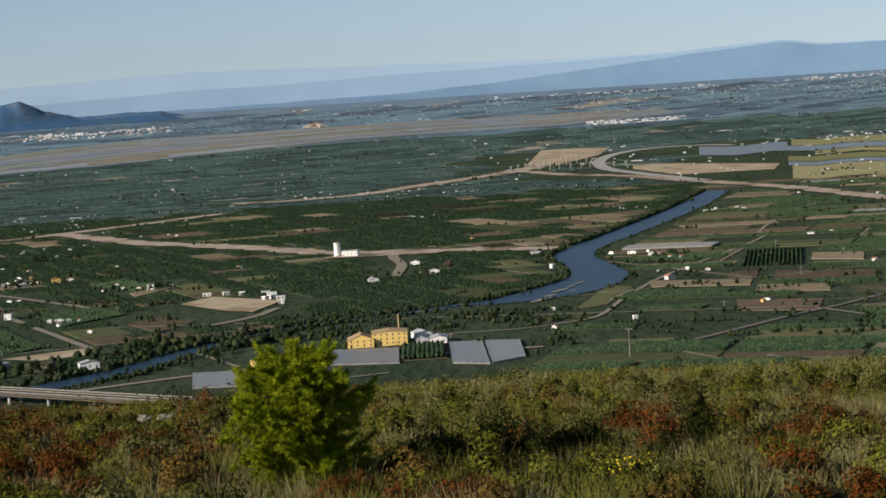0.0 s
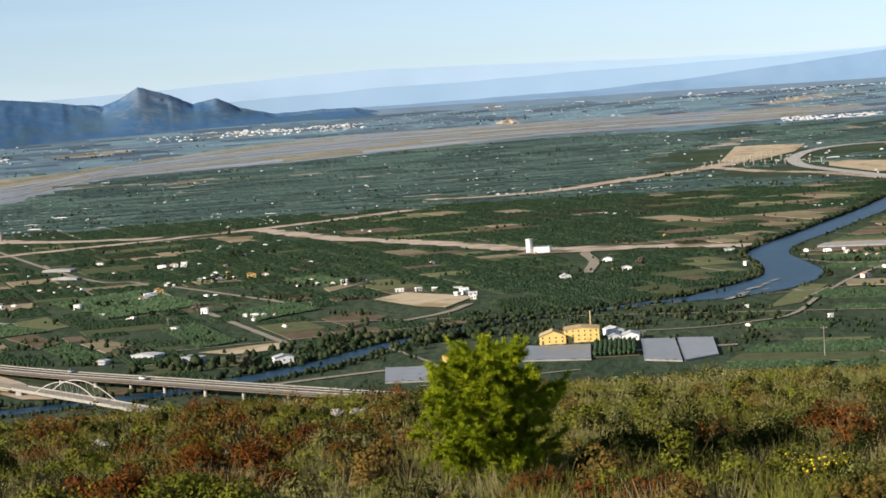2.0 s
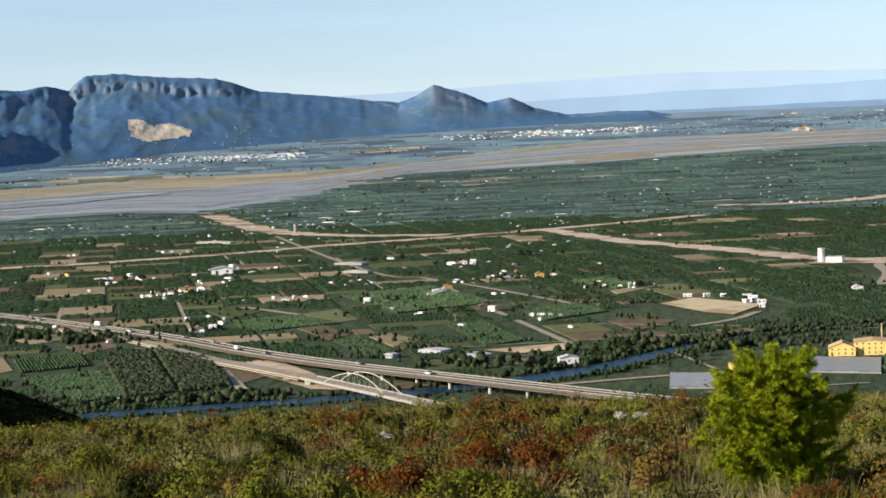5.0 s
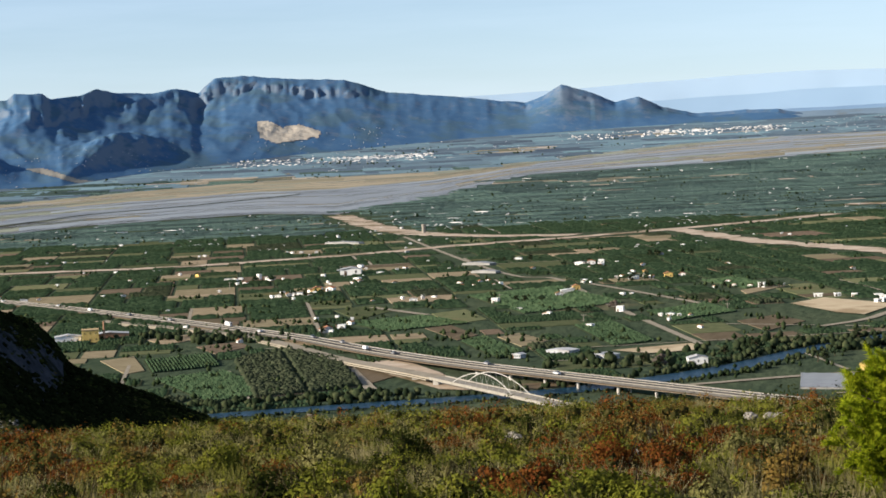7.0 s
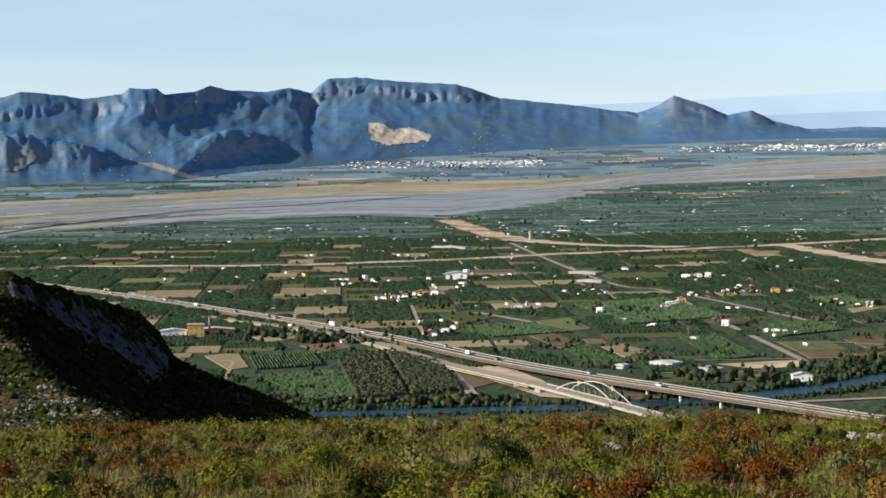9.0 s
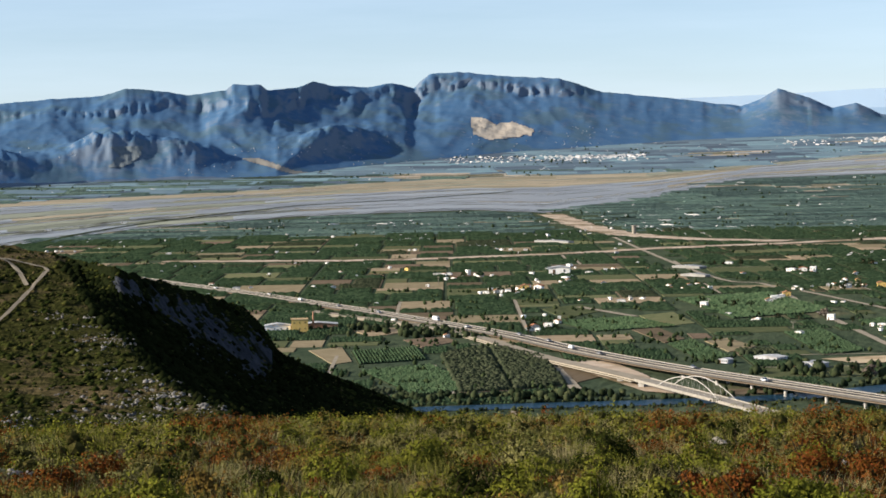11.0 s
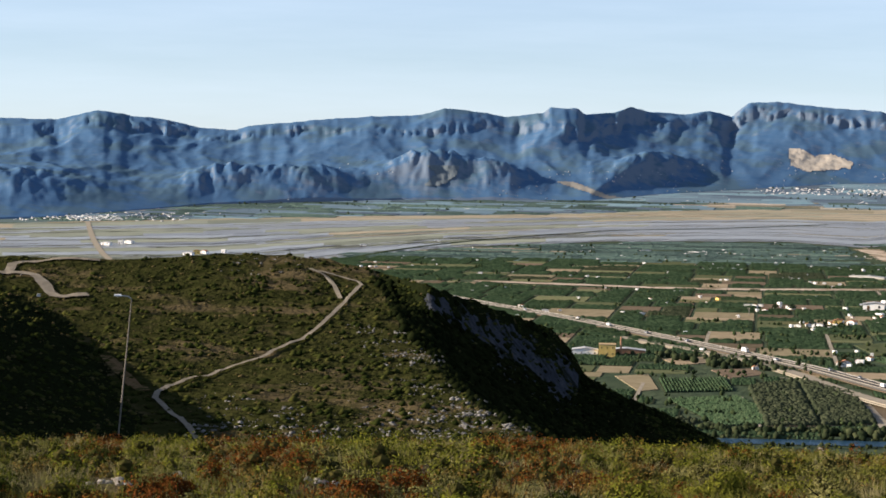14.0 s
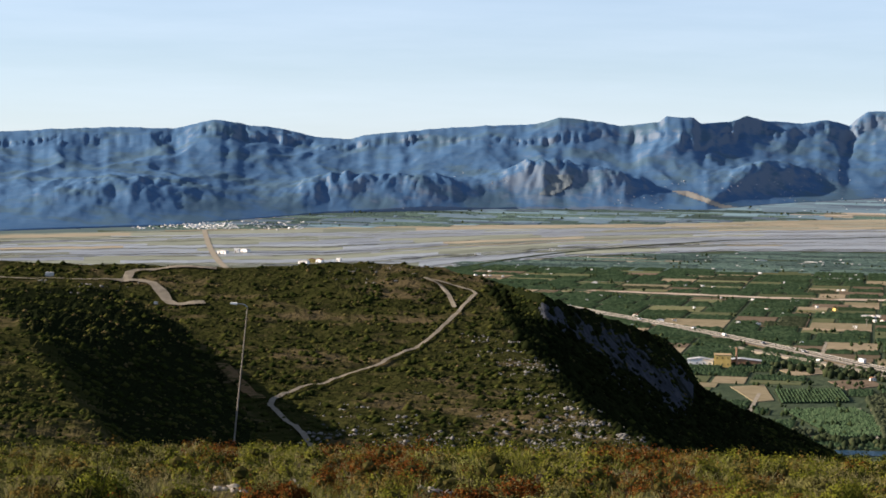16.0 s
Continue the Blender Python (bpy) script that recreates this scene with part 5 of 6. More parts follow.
def truck():
    ob = thing("truck", "white articulated truck with a box trailer", "truck", "traffic on the highway")
    bm = boxm(-4.2, -1.2, 0.9, 2.6, 1.2, 3.6)
    bmesh.ops.bevel(bm, geom=bm.edges[:], offset=0.06, segments=1, affect="EDGES")
    part("trailer", bm, M_truck, ob)
    bm = boxm(2.8, -1.1, 0.6, 4.6, 1.1, 3.1)
    bmesh.ops.bevel(bm, geom=bm.edges[:], offset=0.15, segments=2, affect="EDGES")
    part("cab", bm, M_truck, ob)
    part("windscreen", boxm(4.55, -0.95, 1.8, 4.63, 0.95, 2.7), M_dark_glass, ob)
    for x in (-3.4, -2.4, 1.9, 3.7):
        for y in (-1.0, 1.0):
            wheel(ob, x, y, 0.48)
    return ob


car0, truck0 = car(), truck()


def on_highway(x, y, lane):
    lane = lane * 0.72
    i = min(max(1, int(np.argmin(np.hypot(highway[:, 0] - x, highway[:, 1] - y)))), len(highway) - 2)
    w = highway[i + 1] - highway[i - 1]
    w /= np.linalg.norm(w)
    p = highway[i] + np.array((-w[1], w[0], 0)) * lane
    return pose(p[0], p[1], p[2] + 0.02, 0, 0, math.degrees(math.atan2(w[1], w[0])) + (180 if lane < 0 else 0))


truck0.matrix_basis = on_highway(-450, 1118, 3.2) @ Matrix.Scale(0.72, 4)
car0.matrix_basis = on_highway(-548, 1196, -3.2)
for x, y, lane in ((-640, 1270, 3.2), (-510, 1160, -3.4), (-418, 1080, -3.2), (-350, 1010, 3.2), (-300, 960, -3.2), (-236, 905, 3.4), (-190, 868, -3.2), (-380, 1045, 3.4), (-700, 1320, -3.2)):
    copy_thing(car0, on_highway(x, y, lane))
copy_thing(truck0, on_highway(-596, 1238, -3.2) @ Matrix.Scale(0.72, 4)), copy_thing(truck0, on_highway(-322, 980, -3.2) @ Matrix.Scale(0.72, 4))

# pillars of the unfinished interchange
pil = thing("pillar", "tall bare concrete pillar of an unfinished viaduct", "pillar", "viaduct pillars", at=(96, 2840, 0))
barrel(pil, "shaft", 0.8, 5.4, M_barrier)
part("cap", boxm(-2.0, -0.8, 5.4, 2.0, 0.8, 6.2), M_barrier, pil)
for line, n in (([(96, 2840), (150, 2960), (200, 3090)], 12), ([(104, 2780), (165, 2800), (240, 2760)], 11), ([(110, 2860), (170, 2900), (215, 2950)], 8)):
    p = smooth_line(line, 4)
    for i in np.linspace(0, len(p) - 1, n).astype(int)[1:]:
        copy_thing(pil, pose(p[i, 0], p[i, 1], float(zplain(np.hypot(*p[i]))), 0, 0, -30))

# poles of the plain
M_polewood = mat("grey pole", (0.20, 0.18, 0.15), (0.28, 0.25, 0.21), 2.0)


def power_pole(x, y, h, z=0.0, label="grey wooden power pole with a crossarm"):
    ob = thing("power_pole", label, "pole", "power poles", at=(x, y, z))
    barrel(ob, "shaft", 0.28, h, M_polewood, taper=0.6)
    part("crossarm", boxm(-1.3, -0.08, h - 0.9, 1.3, 0.08, h - 0.7), M_polewood, ob)
    for q in (-1.1, 0, 1.1):
        barrel(ob, "insulator", 0.08, 0.35, M_concrete, base=h - 0.7).matrix_basis = Matrix.Translation((q, 0, 0))
    return ob


k = 0.985
power_pole(72.5 * k, 866 * k, 12.0)
for x, y, h in ((1, 945, 4), (130, 1010, 4), (230, 1240, 6), (205, 1330, 6), (-250, 1130, 4), (-330, 1260, 5), (-180, 1180, 4), (190, 1150, 5), (-560, 1400, 6)):
    power_pole(x, y, h)

# the quarry on the mountain
M_quarry = mat("fresh quarry face", (0.48, 0.42, 0.34), (0.60, 0.53, 0.43), 0.03, bump=0.4, bump_scale=0.06, c3=(0.40, 0.34, 0.27), c3_scale=0.02)

from mathutils.bvhtree import BVHTree
mount_tree = BVHTree.FromPolygons([Vector(p) for p in V_mount], F_mount)


def on_mountain(outline, material, name, label, category, proud=2.5, step=0.05):
    """A patch that lies on the mountain's flank, inside an outline in azimuth and slope of sight."""
    o = np.array(outline)
    a = np.arange(o[:, 0].min(), o[:, 0].max(), step)
    s = np.arange(o[:, 1].min(), o[:, 1].max(), step * 0.0175 * 0.6)
    v, seen, f = [], {}, []

    def inside(p, q):
        c = False
        for (x0, y0), (x1, y1) in zip(o, np.roll(o, -1, 0)):
            if (y0 > q) != (y1 > q) and p < (x1 - x0) * (q - y0) / (y1 - y0) + x0:
                c = not c
        return c

    def vertex(i, j):
        if (i, j) not in seen:
            x, y = polar(a[i], 1.0)
            way = Vector((x, y, s[j])).normalized()
            hit = mount_tree.ray_cast(Vector((0, 0, E)), way)[0]
            if hit is None:
                return None
            k = 1 - (proud + 2.0 * noise.noise(hit * 0.06)) / hit.length
            seen[i, j] = len(v)
            v.append((hit.x * k, hit.y * k, E + (hit.z - E) * k))
        return seen[i, j]

    for i in range(len(a) - 1):
        for j in range(len(s) - 1):
            n = 0.25 * noise.noise(Vector((a[i] * 6, s[j] * 400, 1)))
            if inside(a[i] + n * 0.3, s[j] + n * 0.002):
                q = [vertex(i, j), vertex(i + 1, j), vertex(i + 1, j + 1), vertex(i, j + 1)]
                if None not in q:
                    f.append(q)
    return tagged(link_mesh(name, v, f, material), label, category, kind="structure")


on_mountain([(20.87, 0.0032), (20.69, 0.0045), (20.39, 0.0028), (20.17, 0.0004), (19.79, 0.0019), (19.16, -0.002), (19.28, -0.0046), (19.88, -0.0059), (20.4, -0.0063), (20.77, -0.0036)], M_quarry, "quarry", "pale fresh limestone quarry cut into the mountain", "quarry")
M_meadow = mat("pale grassy clearing", (0.15, 0.185, 0.205), (0.19, 0.22, 0.235), 0.04)
M_clearing = mat("pale scrub clearing", (0.26, 0.25, 0.22), (0.33, 0.31, 0.27), 0.02)
on_mountain([(30.35, -0.0060), (29.9, -0.0055), (29.45, -0.0064), (29.6, -0.0105), (29.9, -0.0155), (30.45, -0.0160), (30.1, -0.0105)], M_meadow, "clearing", "pale bare clearing on a foothill", "clearing")
on_mountain([(27.0, -0.0125), (26.4, -0.013), (25.6, -0.0185), (24.9, -0.021), (25.4, -0.0215), (26.2, -0.017)], M_clearing, "clearing", "reddish bare earth terrace at the mountain foot", "clearing")
x, y = (float(q) for q in polar(3.15, dplain(0.0128)))
bm = bmesh.new()
bmesh.ops.create_cone(bm, cap_ends=True, segments=24, radius1=26, radius2=4, depth=9)
for q in bm.verts:
    q.co += Vector((0, 0, 5 * noise.noise(q.co * 0.08)))
mound = part("spoil_heap", bm, M_earth, None)
mound.location = (x, y, float(zplain(math.hypot(x, y))) + 4)
tagged(mound, "pale reddish spoil heap of a gravel pit on the plain", "spoil heap")

# weedy dyke with white huts, and the causeway, across the rice fields
strip("road", [(-1161, 1811), (-1247, 2073), (-1312, 2388), (-1332, 2736), (-1230, 2918), (-1125, 3122)], 7, 1.1, M_tree, "dark weedy dyke across the rice fields", "dyke", 0.15, keep=False)
strip("road", [(-1980, 2425), (-1633, 2011), (-1434, 1779), (-1328, 1660)], 7, 1.0, M_dirt, "pale causeway road through the rice fields", "road", 0.05, keep=False)
for x, y in ((-1320, 2112), (-1326, 2293)):
    copy_thing(kinds[2], pose(x, y, 1.0, 0, 0, 24))

for x, y, k, turn, s in ((-1332, 1793, 2, 10, 1.5), (-1338, 1815, 4, 30, 1.5), (-1340, 1832, 0, 0, 1.4), (-1337, 1862, 1, 12, 1.2), (-1530, 1907, 2, 5, 1.6), (-1538, 1943, 1, 20, 1.5), (-1541, 1962, 2, -8, 1.5),
                         (-508, 1511, 2, 14, 2.2), (-336, 1553, 0, 10, 1.3), (-330, 1560, 1, 5, 1.1), (-481, 1358, 4, 20, 1.2), (-474, 1366, 0, -10, 1.2), (-383, 1095, 0, 30, 1.1), (-377, 1101, 1, 10, 1.0), (-254, 1412, 4, 15, 1.2), (-246, 1420, 0, 5, 1.0)):
    copy_thing(kinds[k], pose(x, y, 0.35, 0, 0, turn) @ Matrix.Scale(s, 4))
tower = thing("tower", "weathered stone watch tower beside the earth bank", "tower", at=(-617, 2069, 0))
barrel(tower, "shaft", 2.0, 8.0, M_barrier)
barrel(tower, "crown", 2.3, 1.0, M_barrier, base=8.0)
for x, y, w, l in ((-430, 1586, 26, 9), (-402, 1499, 22, 6), (-650, 1918, 42, 8)):
    ob = thing("greenhouse", "long low plastic-covered greenhouse among groves", "greenhouse", "long greenhouses", at=(x, y, 0.3), turn=-22)
    part("cover", gable(w, l, 1.4, 0.8, over=0.05), M_plastic, ob)
    part("side_sheet", walls(w, l, 1.4, 0.8), M_plastic, ob)

# ---- single trees ----
M_trunk = mat("rough tree bark", (0.06, 0.045, 0.03), (0.11, 0.08, 0.055), 4.0, bump=0.4)
M_bare = mat("leafless grey-brown twigs", (0.13, 0.105, 0.085), (0.19, 0.155, 0.125), 0.6, vary=0.25, island=True)


def grown_tree(name, label, height, width, material, seed, slim=1.0, sparse=1.0):
    """A tapered trunk, limbs, and a crown of leaf clumps with gaps."""
    rng = np.random.default_rng(seed)
    ob = thing(name, label, "tree", "trees of the river plain", at=(-170, 905 + 3 * seed, 0))
    top = (rng.normal(0, 0.1) * width, rng.normal(0, 0.1) * width, height * 0.8)
    part("trunk", tube(bmesh.new(), [(0, 0, -0.2), (top[0] * 0.3, top[1] * 0.3, height * 0.35), top], [0.055 * height, 0.04 * height, 0.01 * height], 7), M_trunk, ob)
    clumps = []
    for i in range(9):
        ang, up = i * 2.4 + rng.normal(0, 0.3), rng.uniform(0.3, 0.85)
        reach = width * 0.5 * (1 - abs(up - 0.5) * 0.9) * rng.uniform(0.7, 1.1) * slim
        tip = (math.cos(ang) * reach, math.sin(ang) * reach, height * up)
        part("limb", tube(bmesh.new(), [(top[0] * up * 0.6, top[1] * up * 0.6, height * up * 0.62), (tip[0] * 0.6, tip[1] * 0.6, height * up * 0.86), tip], [0.02 * height, 0.013 * height, 0.005 * height], 5), M_trunk, ob)
        clumps.append(tip)
    clumps += [(rng.normal(0, 0.12) * width, rng.normal(0, 0.12) * width, height * u) for u in (0.62, 0.78, 0.92)]
    tri = []
    for c in clumps:
        n = int(110 * sparse)
        d = rng.normal(0, 1, (n, 3))
        d /= np.linalg.norm(d, axis=1)[:, None]
        p = np.array(c) + d * (width * 0.2 * rng.random((n, 1)) ** 0.4) * (1, 1, 0.85)
        t = np.cross(d + rng.normal(0, 0.4, (n, 3)), rng.normal(0, 1, (n, 3)))
        t /= np.linalg.norm(t, axis=1)[:, None]
        L = height * 0.055 * rng.uniform(0.6, 1.3, (n, 1)) / sparse
        tri.append(np.stack([p + t * L, p - t * L * 0.6 + d * L * 0.5, p + np.cross(d, t) * L * 1.2], 1))
    soup("crown", np.concatenate(tri), material, ob)
    return ob


grown = [grown_tree("tree", "round dark green tree on the river plain", 4.4, 3.6, M_bank, 1), grown_tree("tree", "broad green tree beside a lane", 3.6, 4.2, M_citrus, 2),
         grown_tree("tree", "tall slender dark cypress", 5.6, 1.7, M_tree, 3, slim=0.7), grown_tree("tree", "round leafless grey-brown tree on the plain", 6.0, 5.5, M_bare, 4, sparse=0.8)]
for x, y, k, s in ((-180, 931, 0, 1), (-148, 956, 0, 1.1), (-140, 987, 2, 1), (-130, 997, 0, 1), (-121, 1007, 1, 1.1), (-101, 932, 0, 0.9), (-99, 952, 1, 1), (-95, 1020, 0, 1.1), (-144, 950, 1, 0.9), (-137, 978, 0, 1.2), (-104, 930, 2, 0.8),
                   (-72, 1002, 0, 1), (-54, 1011, 0, 0.9), (21, 1016, 0, 1), (37, 1019, 1, 1), (43, 990, 0, 0.8), (127, 1265, 0, 1), (141, 1332, 1, 1.2), (3, 1329, 3, 1), (-38, 1264, 2, 0.7), (-46, 1268, 0, 0.8), (-12, 1304, 1, 0.9)):
    copy_thing(grown[k], pose(x, y, 0.2, 0, 0, float(RNG.uniform(0, 360))) @ Matrix.Scale(s, 4))
for cx, cy in ((-277, 1410), (-345, 1556), (-409, 1622), (-485, 1332), (-384, 1091), (-299, 1632), (-240, 1180), (-180, 1320), (122, 1172), (60, 1400), (-560, 1480), (-330, 1250)):
    for i in range(5):
        x, y = cx + RNG.normal(0, 11), cy + RNG.normal(0, 9)
        if clear(np.array([x]), np.array([y]), 2)[0]:
            copy_thing(grown[int(RNG.choice(4, p=[0.45, 0.35, 0.15, 0.05]))], pose(x, y, 0.2, 0, 0, float(RNG.uniform(0, 360))) @ Matrix.Scale(float(RNG.uniform(0.7, 1.2)), 4))
    copy_thing(kinds[int(RNG.integers(0, 3))], pose(cx, cy, 0.3, 0, 0, float(RNG.uniform(-40, 40))))

# white houses on the foot of the mountains
rows = []
for i in range(230):
    a = RNG.uniform(17, 34)
    s = float(shore(FOOT, a)) * RNG.uniform(0.35, 1.02) if RNG.random() < 0.75 else float(shore(FOOT, a)) * RNG.uniform(0.1, 0.6)
    x, y = polar(a, 1.0)
    hit = mount_tree.ray_cast(Vector((0, 0, E)), Vector((x, y, -s)).normalized())[0]
    if hit is not None and noise.noise(hit * 0.006) > -0.12:
        rows.append((hit.x, hit.y, hit.z + 0.4, RNG.uniform(0.5, 1.3), RNG.uniform(0.5, 1.0)))
# Their white is dulled to grey-blue: haze painted into the colour.
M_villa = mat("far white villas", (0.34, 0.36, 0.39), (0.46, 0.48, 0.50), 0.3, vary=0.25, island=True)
CUBE = ([(-1, -0.8, -1), (1, -0.8, -1), (1, 0.8, -1), (-1, 0.8, -1), (-1, -0.8, 0.7), (1, -0.8, 0.7), (1, 0.8, 0.7), (-1, 0.8, 0.7)], [(3, 2, 1, 0), (4, 5, 6, 7), (0, 1, 5, 4), (1, 2, 6, 5), (2, 3, 7, 6), (3, 0, 4, 7)])
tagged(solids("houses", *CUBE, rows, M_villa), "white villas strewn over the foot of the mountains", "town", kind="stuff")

# ---- the neighbouring hill: cliff, path, rocks, scrub ----
hill_tree = BVHTree.FromPolygons([Vector(p) for p in V_hill], F_hill)


def drop(x, y):
    hit = hill_tree.ray_cast(Vector((x, y, 300)), Vector((0, 0, -1)))[0]
    return hit.z if hit else None


# Cliff stone is far darker and bluer than M_rock: its shade is painted.
M_cliff_shade = mat("weathered limestone", (0.024, 0.028, 0.036), (0.066, 0.072, 0.085), 0.22, bump=0.8, bump_scale=0.5, c3=(0.012, 0.015, 0.008), c3_scale=0.09, c3_at=0.53)
M_rock = mat("pale limestone rock", (0.11, 0.106, 0.098), (0.23, 0.222, 0.205), 1.6, bump=0.6, vary=0.4, island=True)
azc = np.arange(26.25, 30.4, 0.035)
V = []
low = np.interp(azc, [26.25, 26.6, 27.4, 28.4, 29.4, 30.4], [0.016, 0.034, 0.034, 0.027, 0.018, 0.008])
for u in np.linspace(0, 1, 46):
    s = shore(CREST, azc) + 0.0022 + low * u
    x, y, z = hill_point(azc, s)
    n = np.array([noise.fractal(Vector((p * 0.35, q * 0.35, r * 0.5)), 0.8, 2.2, 5) for p, q, r in zip(x, y, z)])
    m = np.array([abs(noise.noise(Vector((p * 2.6, r * 0.25, 2.0)))) for p, r in zip(azc, z)])
    k = 1 - (0.8 + 1.6 * n + 2.2 * m) * math.sin(math.pi * min(1, u * 1.05)) / 420
    V.append(np.column_stack([x * k, y * k, E - (E - z) * k]))
tagged(link_mesh("cliff", np.concatenate(V).tolist(), [f[::-1] for f in grid_faces(46, len(azc))], M_cliff_shade), "bare grey limestone cliff band in the shade", "cliff", kind="structure")


M_trail = mat("trodden stony trail", (0.19, 0.165, 0.125), (0.28, 0.245, 0.19), 0.5, bump=0.4)


def hill_path(points, width, label):
    q = smooth_line(points, 0.1)
    x, y, z = hill_point(q[:, 0], q[:, 1])
    p = np.column_stack([x, y])
    way = np.gradient(p, axis=0)
    way /= np.linalg.norm(way, axis=1)[:, None] + 1e-9
    side = np.stack([-way[:, 1], way[:, 0]], 1)
    v = []
    for o in (-0.5, 0, 0.5):
        for (a, b), (c, d), zz in zip(p, side, z):
            w = width * o * RNG.uniform(0.8, 1.2)
            h = drop(a + c * w, b + d * w)
            v.append((a + c * w, b + d * w, (zz if h is None else h) + 0.34))
    n = len(p)
    f = [(i, n + i, n + i + 1, i + 1) for i in range(n - 1)] + [(n + i, 2 * n + i, 2 * n + i + 1, n + i + 1) for i in range(n - 1)]
    return tagged(link_mesh("path", v, f, M_trail), label, "path", kind="structure")


PATHS = [[(36.3, 0.134), (36.5, 0.1297), (37.0, 0.122), (37.45, 0.1154), (37.2, 0.110), (36.8, 0.1074), (35.8, 0.1015), (34.7, 0.0952), (33.6, 0.0865), (32.8, 0.0763), (32.4, 0.069), (32.05, 0.0617), (32.5, 0.0585), (33.2, 0.0565)],
         [(32.6, 0.069), (32.75, 0.063), (33.0, 0.0585), (33.4, 0.0556)],
         [(46, 0.0568), (44.5, 0.0569), (42.3, 0.0577), (40.9, 0.0583), (40.4, 0.062), (40.05, 0.0673), (39.2, 0.0672)],
         [(41.3, 0.0585), (41.0, 0.0535), (40.2, 0.0525), (38.9, 0.0528)]]
hill_path(PATHS[0], 0.78, "pale trodden footpath climbing over the hill")
hill_path(PATHS[1], 0.8, "short pale branch of the footpath")
hill_path(PATHS[2], 2.2, "pale gravel track across the plateau")
hill_path(PATHS[3], 1.8, "pale gravel track across the plateau")


M_red_soil = mat("bare reddish soil", (0.12, 0.075, 0.035), (0.19, 0.125, 0.065), 0.6, bump=0.5, c3=(0.05, 0.05, 0.018), c3_scale=0.35, c3_at=0.5)
for pts in ([(38.75, 0.0955), (38.5, 0.100), (38.1, 0.106), (37.75, 0.112)],):
    q = hill_path(pts, 1.8, "bare reddish soil in the saddle of the hill")
    q.name, q["category"] = "ground", "bare soil"
    q.data.materials[0] = M_red_soil


def off_path(a, s):
    ok = np.ones(len(a), bool)
    for line, w in zip(PATHS, (0.10, 0.08, 0.25, 0.2)):
        q = smooth_line(line, 0.1)
        ok &= (np.hypot(a[:, None] - q[None, :, 0], (s[:, None] - q[None, :, 1]) * 330) > w * 1.6).all(1)
    return ok


def hill_scatter(n, a0, a1, s_low):
    a = RNG.uniform(a0, a1, n)
    top = shore(CREST, a)
    s = top + (s_low - top) * RNG.random(n)
    return a, s


M_hill_bush = mat("hill scrub", (0.018, 0.025, 0.006), (0.040, 0.045, 0.012), 0.1, rough=0.8, vary=0.45, island=True)
M_hill_dry = mat("dry hill scrub", (0.056, 0.048, 0.018), (0.092, 0.076, 0.032), 0.8, rough=0.9, vary=0.35, island=True)
for n, r0, r1, material, label in ((30000, 0.12, 0.85, M_hill_bush, "low dark green scrub on the hill"), (9000, 0.12, 0.5, M_hill_dry, "dry brown scrub and grass on the hill")):
    a, s = hill_scatter(n, 22, 46, 0.140)
    ok = off_path(a, s)
    x, y, z = hill_point(a, s)
    dens = np.array([noise.noise(Vector((p * 0.05, q * 0.05, 0.3 if material is M_hill_bush else 7))) for p, q in zip(x, y)])
    ok &= dens > RNG.uniform(-0.7, 0.35, n)
    clump = np.array([noise.noise(Vector((p * 0.2, q * 0.2, 3.1))) for p, q in zip(x, y)])
    ok &= clump > RNG.uniform(-0.45, 0.4, n)
    rows = []
    for p, q, zz in zip(x[ok], y[ok], z[ok]):
        h = drop(p, q)
        r = (r0 + (r1 - r0) * RNG.random() ** 2.8) * min(1.0, math.hypot(p, q) / 290)
        rows.append((p, q, (zz if h is None else h) + 0.25 * r, r, r * RNG.uniform(0.4, 0.75)))
    tagged(solids("scrub", *OCTA, rows, material), label, "scrub", kind="stuff")
# flank scrub is near black, with the shade put into its colour
M_face_shade = mat("dark oak scrub of the shady face", (0.006, 0.009, 0.003), (0.013, 0.017, 0.006), 0.2, rough=0.8, vary=0.4, island=True)
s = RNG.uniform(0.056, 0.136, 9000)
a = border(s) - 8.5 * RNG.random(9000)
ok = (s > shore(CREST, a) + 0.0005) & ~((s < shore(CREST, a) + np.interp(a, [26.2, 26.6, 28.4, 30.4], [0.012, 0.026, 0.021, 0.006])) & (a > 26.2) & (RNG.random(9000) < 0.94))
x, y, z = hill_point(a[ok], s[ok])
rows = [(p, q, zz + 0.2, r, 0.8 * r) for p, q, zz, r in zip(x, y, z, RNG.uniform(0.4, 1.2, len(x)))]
tagged(solids("scrub", *OCTA, rows, M_face_shade), "dense dark oak scrub on the shaded side of the hill", "scrub", kind="stuff")
# white stones below the cliff edge and on the plateau
rows = []
